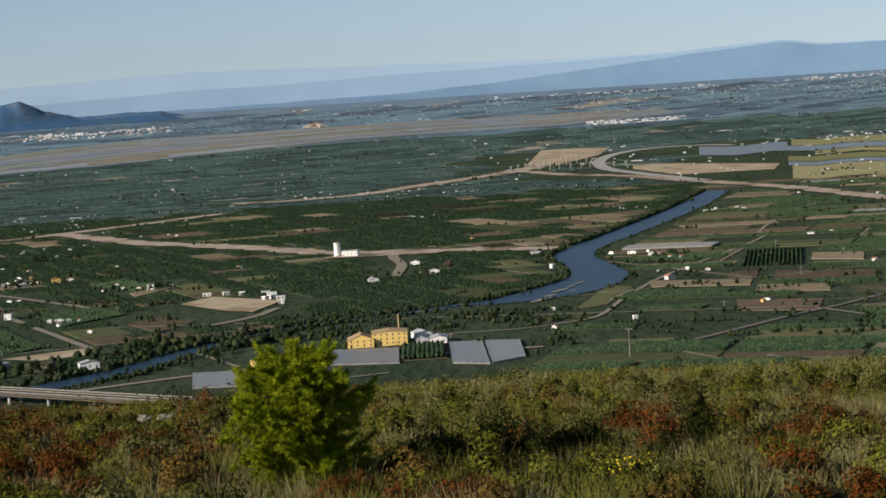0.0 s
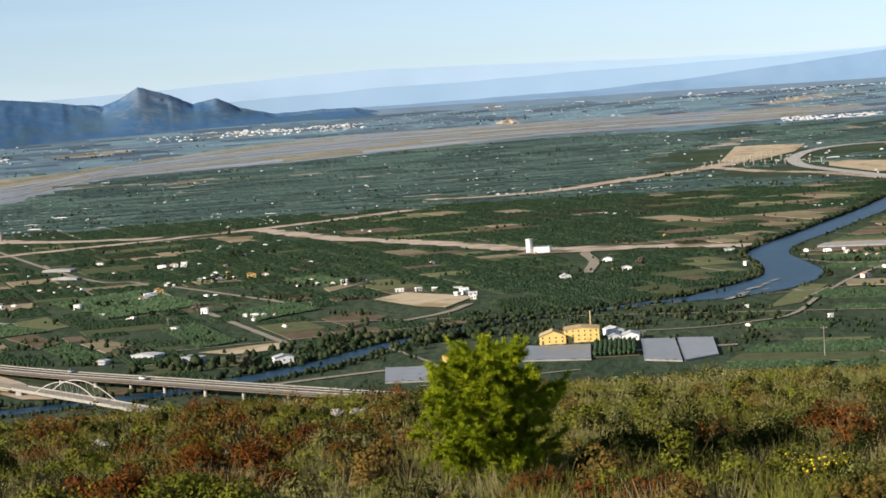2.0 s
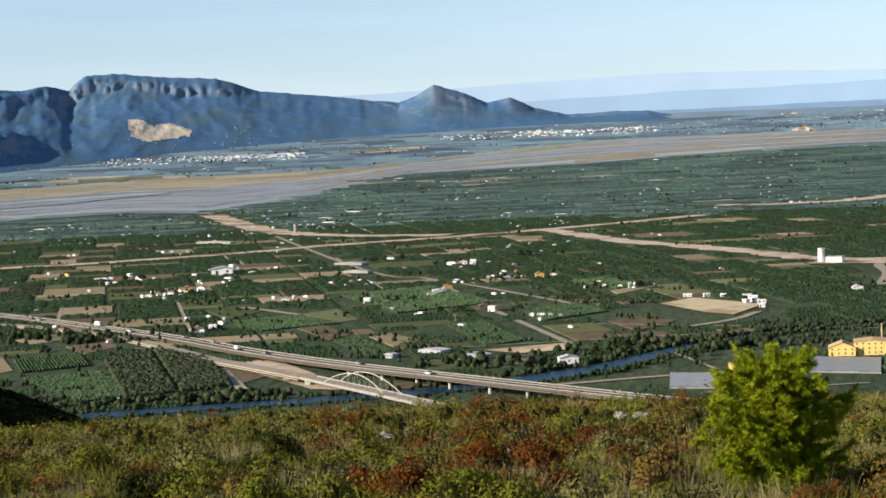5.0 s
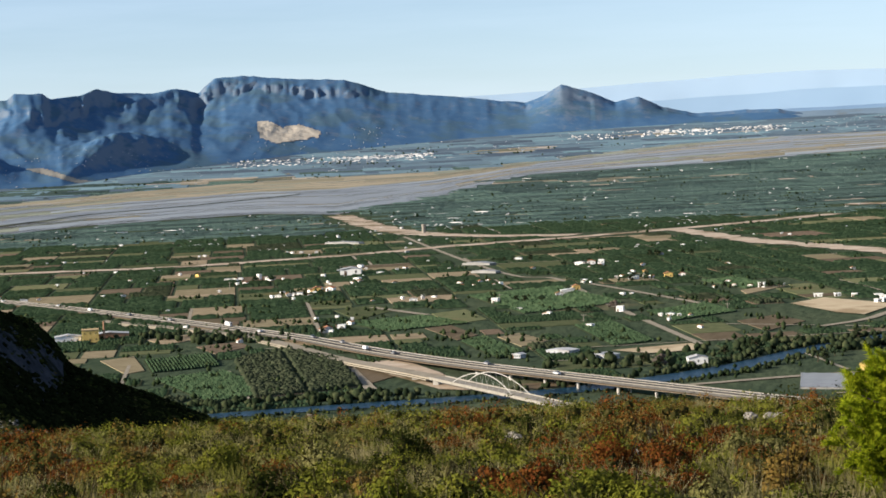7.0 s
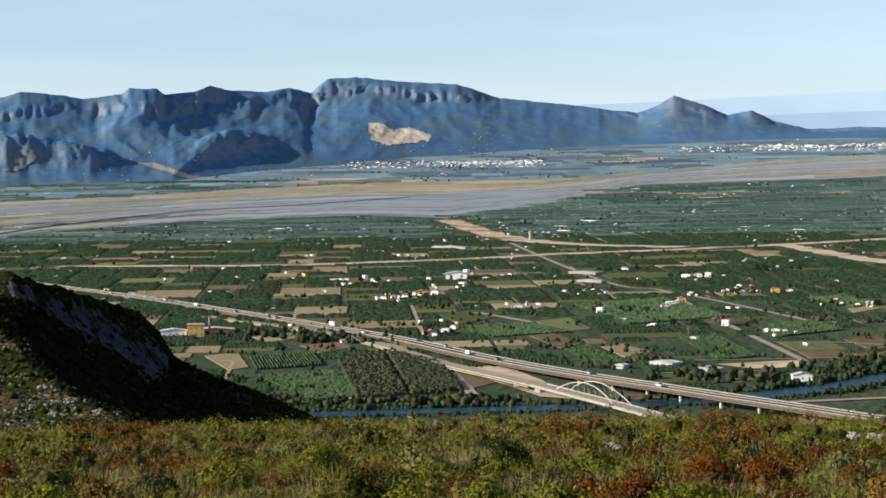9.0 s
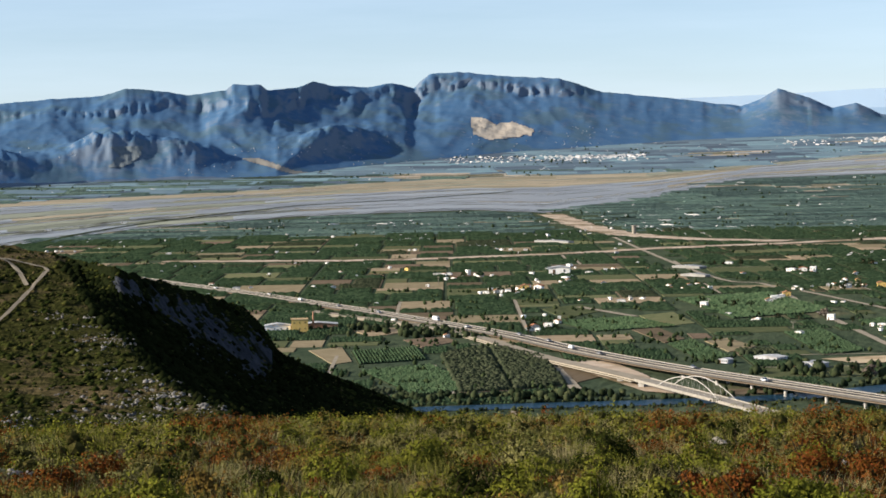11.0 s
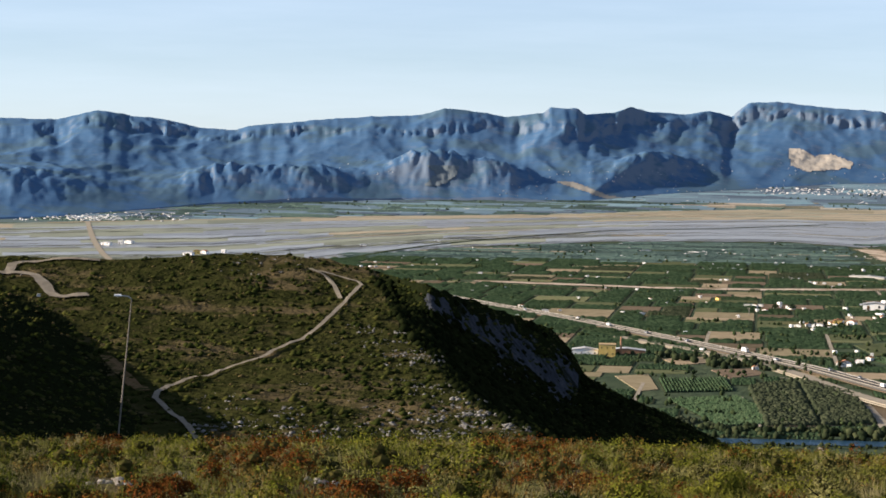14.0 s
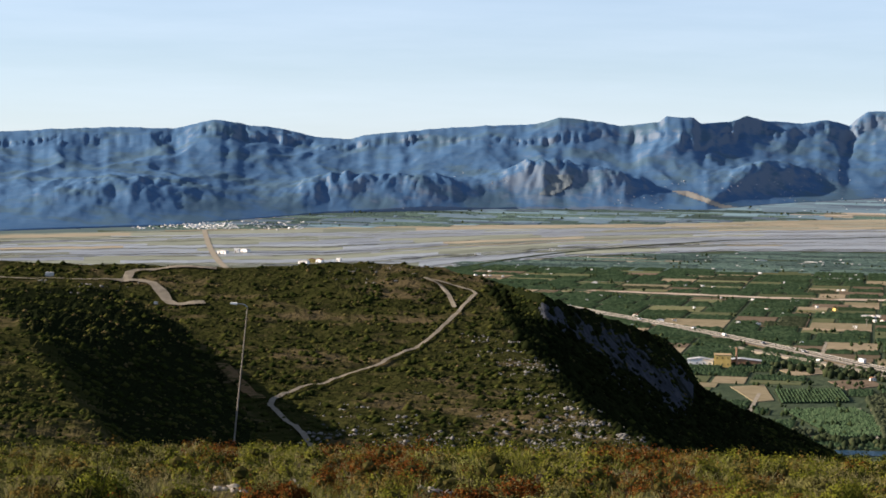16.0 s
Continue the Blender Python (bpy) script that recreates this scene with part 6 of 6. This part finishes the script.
for n, centre in ((650, lambda: ((s := RNG.uniform(0.080, 0.134)), border(s) + abs(RNG.normal(0, 0.8)) - 0.15)), (620, lambda: (0.136 - abs(RNG.normal(0, 0.010)), RNG.uniform(29, 36.5))), (70, lambda: (RNG.uniform(0.050, 0.058), RNG.uniform(32.8, 36))),
                  (60, lambda: (RNG.uniform(0.056, 0.066), RNG.uniform(41, 43.5)))):
    for i in range(n):
        s, a = centre()
        x, y, z = hill_point(a, s)
        h = drop(float(x), float(y))
        if noise.noise(Vector((float(x), float(y), 1.0)) * 0.11) < RNG.uniform(-0.3, 0.25):
            continue
        r = 0.06 + 0.36 * RNG.random() ** 2.6
        for k in range(RNG.integers(1, 5)):
            rows.append((x + RNG.normal(0, 0.7), y + RNG.normal(0, 0.7), (z if h is None else h) + r * 0.05, r * RNG.uniform(0.6, 1.2), r * RNG.uniform(0.4, 0.85)))
tagged(solids("rocks", *ICO1, rows, M_rock), "pale limestone boulders scattered on the hill", "rock", kind="stuff")

M_block = mat("white weathered concrete block", (0.55, 0.53, 0.49), (0.68, 0.66, 0.61), 0.8, bump=0.3)
for aa, ss, w, h in ((43.24, 0.0552, 1.6, 0.7), (40.48, 0.0676, 0.7, 0.55)):
    x, y, z = (float(q) for q in hill_point(aa, ss))
    z = drop(x, y) or z
    bm = boxm(-w / 2, -w * 0.35, -0.4, w / 2, w * 0.35, h)
    bmesh.ops.bevel(bm, geom=bm.edges[:], offset=0.08, segments=2, affect="EDGES")
    me = bpy.data.meshes.new("block")
    bm.to_mesh(me), bm.free()
    me.materials.append(M_block)
    ob = new("concrete_block", me)
    ob.matrix_basis = pose(x, y, z, 0, 0, aa)
    tagged(ob, "white weathered concrete block beside the gravel track", "block")

# the leaning lamp mast in the saddle
x0, y0, z0 = (float(q) for q in hill_point(38.4, 0.132))
d0 = hill_depth(38.4, 0.132)
mast = thing("lamp_post", "tall leaning grey lamp mast with one curved arm", "lamp post", at=(x0, y0, z0 - 0.3))
ang = radians(38.4)
right = Vector((math.cos(ang), math.sin(ang), 0))
H = (0.132 - 0.0678) * float(d0)
lean = 1.2
part("shaft", tube(bmesh.new(), [(0, 0, 0), tuple(right * lean * 0.5 + Vector((0, 0, H / 2))), tuple(right * lean + Vector((0, 0, H)))], [0.09, 0.07, 0.05], 8), M_polewood, mast)
part("arm", tube(bmesh.new(), [tuple(right * lean + Vector((0, 0, H))), tuple(right * (lean - 0.4) + Vector((0, 0, H + 0.25))), tuple(right * (lean - 1.1) + Vector((0, 0, H + 0.3)))], 0.06, 8), M_steel, mast)
part("lamp_head", tube(bmesh.new(), [tuple(right * (lean - 1.0) + Vector((0, 0, H + 0.3))), tuple(right * (lean - 1.7) + Vector((0, 0, H + 0.34)))], [0.14, 0.1], 8), M_white, mast, "pale lamp head")

# ---- scrub of the near hillside ----
def bush(c, R, H, n, size, rng, clumps=8):
    """Leaf triangles of lumpy bushes and the dense hearts of their lumps: centres k x 3, radii, heights; n leaves each."""
    k = len(c)
    cd = rng.normal(0, 1, (k, clumps, 3))
    cd[..., 2] = np.abs(cd[..., 2]) * 0.9 + 0.1
    cd /= np.linalg.norm(cd, axis=2)[..., None]
    cd *= rng.uniform(0.30, 0.72, (k, clumps, 1))
    cr = rng.uniform(0.26, 0.48, (k, clumps, 1))
    pick = rng.integers(0, clumps, (k, n))[..., None]
    base, rad = np.take_along_axis(cd, pick, 1), np.take_along_axis(cr, pick, 1)
    d = rng.normal(0, 1, (k, n, 3))
    d /= np.linalg.norm(d, axis=2)[..., None]
    q = base + d * rad * rng.uniform(0.72, 1.12, (k, n, 1))
    q[..., 2] = np.abs(q[..., 2])
    scale = np.stack([R, R, H], 1)[:, None]
    out = d / scale * R[:, None, None] + 0.5 * base + rng.normal(0, 0.42, (k, n, 3))
    out /= np.linalg.norm(out, axis=2)[..., None] + 1e-9
    p = c[:, None] + q * scale
    t = np.cross(out, rng.normal(0, 1, (k, n, 3)))
    t /= np.linalg.norm(t, axis=2)[..., None] + 1e-9
    t2 = np.cross(out, t)
    L = size * rng.uniform(0.6, 1.4, (k, n, 1))
    tri = np.stack([p + t * L * 0.40, p - t * L * 0.40, p + t2 * L * 0.95], 2).reshape(-1, 3, 3)
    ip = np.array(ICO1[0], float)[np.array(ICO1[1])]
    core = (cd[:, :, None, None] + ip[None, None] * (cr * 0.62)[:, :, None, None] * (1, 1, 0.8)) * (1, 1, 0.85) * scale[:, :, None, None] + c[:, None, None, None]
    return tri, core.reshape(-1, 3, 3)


def tuft(c, R, H, n, wide, rng):
    """Grass blades that fan out from each centre."""
    k = len(c)
    w = rng.normal(0, 0.5, (k, n, 2))
    foot = c[:, None] + np.concatenate([w * R[:, None, None], np.zeros((k, n, 1))], 2)
    tip = foot + np.concatenate([w * R[:, None, None] * 0.7 + rng.normal(0, 0.03, (k, n, 2)), H[:, None, None] * rng.uniform(0.5, 1.1, (k, n, 1))], 2)
    ang = rng.uniform(0, 6.28, (k, n, 1))
    side = np.concatenate([np.cos(ang), np.sin(ang), 0 * ang], 2) * wide
    return np.stack([foot + side, foot - side, tip], 2).reshape(-1, 3, 3)


TONES = {
    "green": ("olive-green mastic shrub", mat("mastic leaves", (0.078, 0.090, 0.009), (0.172, 0.172, 0.024), 1.4, rough=0.6, vary=0.14, island=True)),
    "grey": ("grey-green rosemary shrub", mat("rosemary leaves", (0.115, 0.112, 0.032), (0.205, 0.19, 0.066), 1.4, rough=0.7, vary=0.12, island=True)),
    "rust": ("rust-red withered shrub", mat("withered leaves", (0.062, 0.023, 0.006), (0.160, 0.058, 0.013), 2.0, rough=0.7, vary=0.25, island=True)),
    "brown": ("brown half-withered shrub", mat("browned leaves", (0.095, 0.064, 0.014), (0.180, 0.118, 0.030), 1.6, rough=0.8, vary=0.2, island=True)),
    "dark": ("dark kermes oak shrub", mat("oak leaves", (0.013, 0.019, 0.004), (0.036, 0.043, 0.009), 1.6, rough=0.5, vary=0.25, island=True)),
    "pale": ("pale green rock rose shrub", mat("rock rose leaves", (0.115, 0.124, 0.032), (0.205, 0.205, 0.066), 1.4, rough=0.7, vary=0.12, island=True)),
}
M_grass_dry = mat("dry grass", (0.150, 0.132, 0.058), (0.27, 0.235, 0.115), 0.9, rough=0.8, vary=0.2, island=True)
M_grass_green = mat("fresh grass", (0.080, 0.086, 0.014), (0.155, 0.150, 0.034), 0.9, rough=0.8, vary=0.2, island=True)
# Hearts are coloured dark, so the gaps between leaves show painted shade.
M_heart_shade = mat("dark inner twigs and leaves", (0.028, 0.028, 0.008), (0.066, 0.060, 0.018), 6, vary=0.3, island=True)
M_twig = mat("shrub twigs", (0.022, 0.018, 0.010), (0.045, 0.035, 0.02), 8)
M_bloom = mat("yellow gorse flowers", (0.55, 0.42, 0.02), (0.65, 0.52, 0.04), 6, vary=0.2, island=True)


def tone(x, y, a, d):
    """Which shrub grows there: patches of a few metres, mixed one by one."""
    f = min(1.0, 30 / d)
    n1, n2, n4 = (noise.noise(Vector((x, y, h)) * 0.55 * f) for h in (0, 9, 17))
    r = RNG.random()
    if a < 1 and d > 25 and r < 0.5:
        return "pale" if r < 0.3 else "grey"
    if n1 > 0.2:
        return "rust" if r < 0.46 else "dark" if r < 0.62 else "brown" if r < 0.85 else "green"
    if n2 > 0.15:
        return "brown" if r < 0.22 else "rust" if r < 0.28 else "grey" if r < 0.5 else "green"
    if n4 > 0.1:
        return "grey" if r < 0.5 else "pale" if r < 0.65 else "green"
    return "green" if r < 0.50 else "dark" if r < 0.74 else "grey" if r < 0.86 else "brown" if r < 0.95 else "rust"


def ground_z(x, y):
    return float(zhill(x, y) + 0.22 * noise.noise(Vector((x, y, 0)) * 0.18) + 0.09 * noise.noise(Vector((x, y, 5)) * 0.8))


PINE_AZ, PINE_D = 4.15, 20.5
STONY = ((7.9, 0.1436, 12, 0.35), (10.4, 0.1575, 9, 0.4), (11.0, 0.158, 7, 0.4), (14.6, 0.152, 6, 0.7), (36.5, 0.150, 10, 0.8), (33.0, 0.155, 8, 0.8), (38.6, 0.156, 9, 0.8), (26.5, 0.158, 8, 0.9), (20.5, 0.155, 8, 0.8), (1.0, 0.15, 5, 0.8))  # stony places: azimuth, fall of the sight line, number, spread
px, py = (float(q) for q in polar(PINE_AZ, PINE_D))
singles, taken = [], {}
THICKET = [(1.7, 20.9), (0.9, 20.6), (0.2, 21.2), (-0.6, 20.8), (-1.3, 21.5), (-2.1, 21.2), (-2.9, 21.8), (-3.7, 22.0), (0.5, 22.0), (-0.9, 22.4), (-2.4, 22.7), (1.4, 21.9)]  # dark oak beside the pine


STONY_AT = [(aa, min(np.arange(15, 75, 0.25), key=lambda t: abs((1.6 + 0.0975 * t + 0.00025 * t * t) / t - ss))) for aa, ss, n, spread in STONY]


def stony(a, d):
    return any(abs(a - aa) < 0.75 and -0.11 * dd < d - dd < 0.6 for aa, dd in STONY_AT)


def room_for(x, y, R, cell=1.0):
    """Keeps bushes from growing into each other's middle."""
    i, j = int(math.floor(x / cell)), int(math.floor(y / cell))
    for p in range(i - 1, i + 2):
        for q in range(j - 1, j + 2):
            for u, v, w in taken.get((p, q), ()):
                if math.hypot(x - u, y - v) < 0.66 * (R + w):
                    return False
    taken.setdefault((i, j), []).append((x, y, R))
    return True


RUSTY = [(2.7, 18.6), (1.7, 17.9), (0.8, 18.0), (-0.3, 17.5), (9.3, 30.9), (10.1, 34.8), (8.4, 33.5), (9.3, 30.6), (10.0, 21.4), (10.6, 21.1), (17.9, 23.9), (14.6, 22.7), (16.1, 22.5), (27.2, 30.4), (25.3, 31.6), (20.5, 22.5), (15.4, 23.5), (14.3, 22.4), (18.6, 23.4), (39.5, 27.3), (36.6, 27.4), (29.1, 55.2), (25.3, 32.2), (-10.4, 25.3), (-8.9, 23.2), (18.7, 23.5), (14.3, 22.3), (10.2, 34.0), (8.9, 32.7)]  # where withered shrubs stand together
for aa, dd in RUSTY:
    for k in range(3):
        p, q = (float(t) for t in polar(aa + RNG.normal(0, 0.45), dd + RNG.normal(0, 0.25)))
        R = float(RNG.uniform(0.16, 0.30)) * (1.0 if dd < 28 else 1.3)
        taken.setdefault((int(math.floor(p)), int(math.floor(q))), []).append((p, q, R))
        singles.append(("rust", (p, q, ground_z(p, q) - 0.04, R, R * float(RNG.uniform(0.9, 1.25)))))
for aa, dd in THICKET:
    p, q = (float(t) for t in polar(aa, dd))
    R = float(RNG.uniform(0.34, 0.46))
    taken.setdefault((int(math.floor(p)), int(math.floor(q))), []).append((p, q, R))
    singles.append(("dark", (p, q, ground_z(p, q) - 0.04, R, R * float(RNG.uniform(0.95, 1.2)))))
for d0, d1, per, r0, r1, n, size in ((15.5, 22, 0.13, 0.14, 0.46, 640, 0.028), (22, 31, 0.14, 0.15, 0.50, 520, 0.031), (31, 52, 0.21, 0.15, 0.55, 240, 0.038), (52, 125, 0.8, 0.22, 0.65, 62, 0.066)):
    count = int(0.5 * radians(61) * (d1 ** 2 - d0 ** 2) / per)
    a, d = RNG.uniform(-14, 47, count), np.sqrt(RNG.uniform(d0 ** 2, d1 ** 2, count))
    x, y = polar(a, d)
    size_of = np.sort(RNG.random(count) ** 1.6)[::-1]  # the large ones take their room first
    sets = {k: [] for k in TONES}
    for p, q, aa, dd, g in zip(x, y, a, d, size_of):
        bare = noise.noise(Vector((p, q, 2.2)) * 0.4)
        if bare > 0.28 + 0.3 * (1 - g) or math.hypot(p - px, q - py) < 0.62 or stony(aa, dd):
            continue
        R = r0 + (r1 - r0) * g
        if dd < PINE_D and abs(aa - PINE_AZ) < 2.2 and R > 0.25 or not room_for(p, q, R):
            continue
        k = tone(p, q, aa, dd)
        h = R * RNG.uniform(0.75, 1.3) * {"dark": 1.15, "rust": 1.05, "grey": 0.8, "pale": 0.85}.get(k, 0.95)
        row = (p, q, ground_z(p, q) - 0.04, R, h)
        if 17 < dd < 30 and len(singles) < 280 and R > 0.24:
            singles.append((k, row))
        else:
            sets[k].append(row)
    for k, rows in sets.items():
        if not rows:
            continue
        rows = np.array(rows)
        full = rows[:, 3] > r0 + 0.42 * (r1 - r0)  # larger shrubs carry more leaves
        sets_of = [bush(g[:, :3], g[:, 3], g[:, 4], int(n * w), size, RNG, clumps=8 if d0 < 30 else 6 if d0 < 50 else 4) for g, w in ((rows[full], 1.9), (rows[~full], 0.6)) if len(g)]
        tri, core = (np.concatenate(q) for q in zip(*sets_of))
        ob = soup("shrubs", tri, TONES[k][1])
        tagged(ob, TONES[k][0] + "s covering the hillside", "scrub", kind="stuff")
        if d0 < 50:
            tagged(soup("shrubs", core, M_heart_shade), "dark twiggy hearts of the hillside shrubs", "scrub", kind="stuff")
for k, (p, q, z, R, h) in singles:
    c = np.array([[0, 0, 0.0]])
    ob = thing("shrub", TONES[k][0] + " on the stony hillside", "shrub", "shrubs of the near hillside", at=(p, q, z))
    tri, core = bush(c, np.array([R]), np.array([h]), int(450 + 2100 * R * R / 0.16), 0.034, RNG, clumps=11)
    soup("leaves", tri, TONES[k][1], ob)
    soup("heart", core, M_heart_shade, ob)["kind"] = "stuff"
    for i in range(4):
        w = RNG.normal(0, 0.45, 2)
        part("stem", tube(bmesh.new(), [(0, 0, 0), (w[0] * R * 0.5, w[1] * R * 0.5, h * 0.45), (w[0] * R, w[1] * R, h * RNG.uniform(0.8, 1.05))], [0.012, 0.008, 0.004], 4), M_twig, ob)
# grass between the shrubs
for d0, d1, per, n, wide in ((15.5, 31, 0.10, 40, 0.0045), (31, 60, 0.45, 34, 0.009), (60, 110, 1.8, 30, 0.02)):
    count = int(0.5 * radians(61) * (d1 ** 2 - d0 ** 2) / per)
    a, d = RNG.uniform(-14, 47, count), np.sqrt(RNG.uniform(d0 ** 2, d1 ** 2, count))
    x, y = polar(a, d)
    rows = {True: [], False: []}
    for p, q, aa, dd in zip(x, y, a, d):
        m = noise.noise(Vector((p, q, 31)) * 0.35)
        if not stony(aa, dd) and m > RNG.uniform(-0.6, 0.1):
            rows[bool(noise.noise(Vector((p, q, 40)) * 0.5) + RNG.normal(0, 0.15) > 0.03)].append((p, q, ground_z(p, q) - 0.02, RNG.uniform(0.12, 0.28) * (1 + d0 / 60), RNG.uniform(0.16, 0.36)))
    for dry, material, label in ((True, M_grass_dry, "dry tan grass between the shrubs"), (False, M_grass_green, "olive-green grass between the shrubs")):
        if rows[dry]:
            g = np.array(rows[dry])
            tagged(soup("grass", tuft(g[:, :3], g[:, 3], g[:, 4], n, wide, RNG), material), label, "grass", kind="stuff")
for aa, dd in ((-4.9, 18.6), (-4.2, 18.3), (-8.9, 19.0), (43.6, 17.2), (42.8, 17.6), (44.6, 17.0), (-0.2, 33), (41.5, 18.4)):
    p, q = (float(t) for t in polar(aa, dd))
    ob = thing("shrub", "gorse shrub with small yellow flowers", "shrub", "flowering gorse", at=(p, q, ground_z(p, q) - 0.03))
    c = np.array([[0, 0, 0.0]])
    tri, core = bush(c, np.array([0.36]), np.array([0.42]), 1200, 0.03, RNG)
    soup("leaves", tri, TONES["green"][1], ob)
    soup("heart", core, M_heart_shade, ob)["kind"] = "stuff"
    soup("flowers", bush(c, np.array([0.38]), np.array([0.45]), 170, 0.024, RNG)[0], M_bloom, ob)["kind"] = "stuff"

# stones of the near hillside
def stone(r):
    bm = bmesh.new()
    bmesh.ops.create_icosphere(bm, subdivisions=2, radius=r)
    for v in bm.verts:
        v.co *= 1 + 0.38 * noise.noise(v.co * (1.6 / r) + Vector((r * 90, 0, 0)))
        v.co.z *= 0.6
    return bm


M_stone = mat("pale hillside stone", (0.25, 0.225, 0.19), (0.37, 0.335, 0.29), 5, bump=0.4, vary=0.2)
for aa, ss, n, spread in STONY:
    d = min(np.arange(15, 75, 0.25), key=lambda t: abs((1.6 + 0.0975 * t + 0.00025 * t * t) / t - ss))
    for i in range(n):
        p, q = (float(t) for t in polar(aa + RNG.normal(0, 0.35), d + RNG.normal(0, spread)))
        r = float(RNG.uniform(0.022, 0.072)) * d / 24
        me = bpy.data.meshes.new("stone")
        bm = stone(r)
        bm.to_mesh(me), bm.free()
        me.materials.append(M_stone)
        ob = new("stone", me)
        ob.location = (p, q, ground_z(p, q) + r * 0.35)
        ob.rotation_euler = (0, 0, RNG.uniform(0, 6))
        tagged(ob, "pale weathered limestone lump between shrubs", "stone", "stones of the near hillside")

# ---- the young pine ----
M_needle = mat("fresh pine needles", (0.125, 0.170, 0.005), (0.30, 0.345, 0.014), 5, rough=0.5, vary=0.3, island=True)
M_bark = mat("pine bark", (0.10, 0.07, 0.05), (0.18, 0.13, 0.10), 14, bump=0.5)
pine = thing("pine_tree", "young bright green pine with dense soft needles", "tree", at=(px, py, ground_z(px, py)))
TOP = 1.36
bm = tube(bmesh.new(), [(0, 0, 0), (0.02, 0.01, TOP * 0.4), (-0.01, 0.02, TOP * 0.97)], [0.045, 0.03, 0.006], 8)
part("trunk", bm, M_bark, pine)
tips, outs = [], []
for i in range(78):
    t = 0.02 + 0.94 * (i / 77) ** 0.95
    ang = i * 2.399 + RNG.normal(0, 0.3)
    reach = np.interp(t, [0, 0.2, 0.45, 0.7, 0.88, 1.0], [0.52, 0.64, 0.66, 0.52, 0.36, 0.16]) * RNG.uniform(0.62, 1.12)
    rise = reach * RNG.uniform(0.2, 0.65)
    pts = [(0, 0, TOP * t * 0.9), (math.cos(ang) * reach * 0.55, math.sin(ang) * reach * 0.55, TOP * t * 0.9 + rise * 0.3), (math.cos(ang) * reach, math.sin(ang) * reach, TOP * t * 0.9 + rise)]
    part("branch", tube(bmesh.new(), pts, [0.014, 0.009, 0.004], 5), M_bark, pine)
    for k in range(7):  # twigs with a brush of needles round each
        u = 0.12 + 0.88 * (k + 0.5) / 7
        q = np.array(pts[1]) * (2 - 2 * u) + np.array(pts[2]) * (2 * u - 1) if u > 0.5 else np.array(pts[0]) * (1 - 2 * u) + np.array(pts[1]) * 2 * u
        way = np.array((math.cos(ang), math.sin(ang), 0.55)) + RNG.normal(0, 0.55, 3)
        way /= np.linalg.norm(way)
        for e in np.linspace(0, 0.17 * RNG.uniform(0.6, 1.2), 7):
            tips.append(q + way * e), outs.append(way)
for i in range(700):  # inner sprays round the trunk
    h = TOP * RNG.uniform(0.06, 0.9)
    q = RNG.normal(0, 0.17, 2) * np.interp(h, [0, 0.6, 1.3], [1.2, 1.2, 0.4])
    tips.append((q[0], q[1], h)), outs.append(np.array((q[0] * 3, q[1] * 3, 0.7)))
for i in range(26):
    tips.append((RNG.normal(0, 0.025), RNG.normal(0, 0.025), TOP * RNG.uniform(0.86, 1.03))), outs.append(np.array((0, 0, 1.0)))
tips, outs = np.array(tips), np.array(outs)
K = 36
d = outs[:, None] * 0.8 + RNG.normal(0, 0.6, (len(tips), K, 3))
d /= np.linalg.norm(d, axis=2)[..., None]
t = np.cross(d, RNG.normal(0, 1, d.shape))
t /= np.linalg.norm(t, axis=2)[..., None]
L = RNG.uniform(0.045, 0.085, (len(tips), K, 1))
p = tips[:, None] + RNG.normal(0, 0.006, d.shape)
soup("needles", np.stack([p + t * 0.0045, p - t * 0.0045, p + d * L], 2).reshape(-1, 3, 3), M_needle, pine)
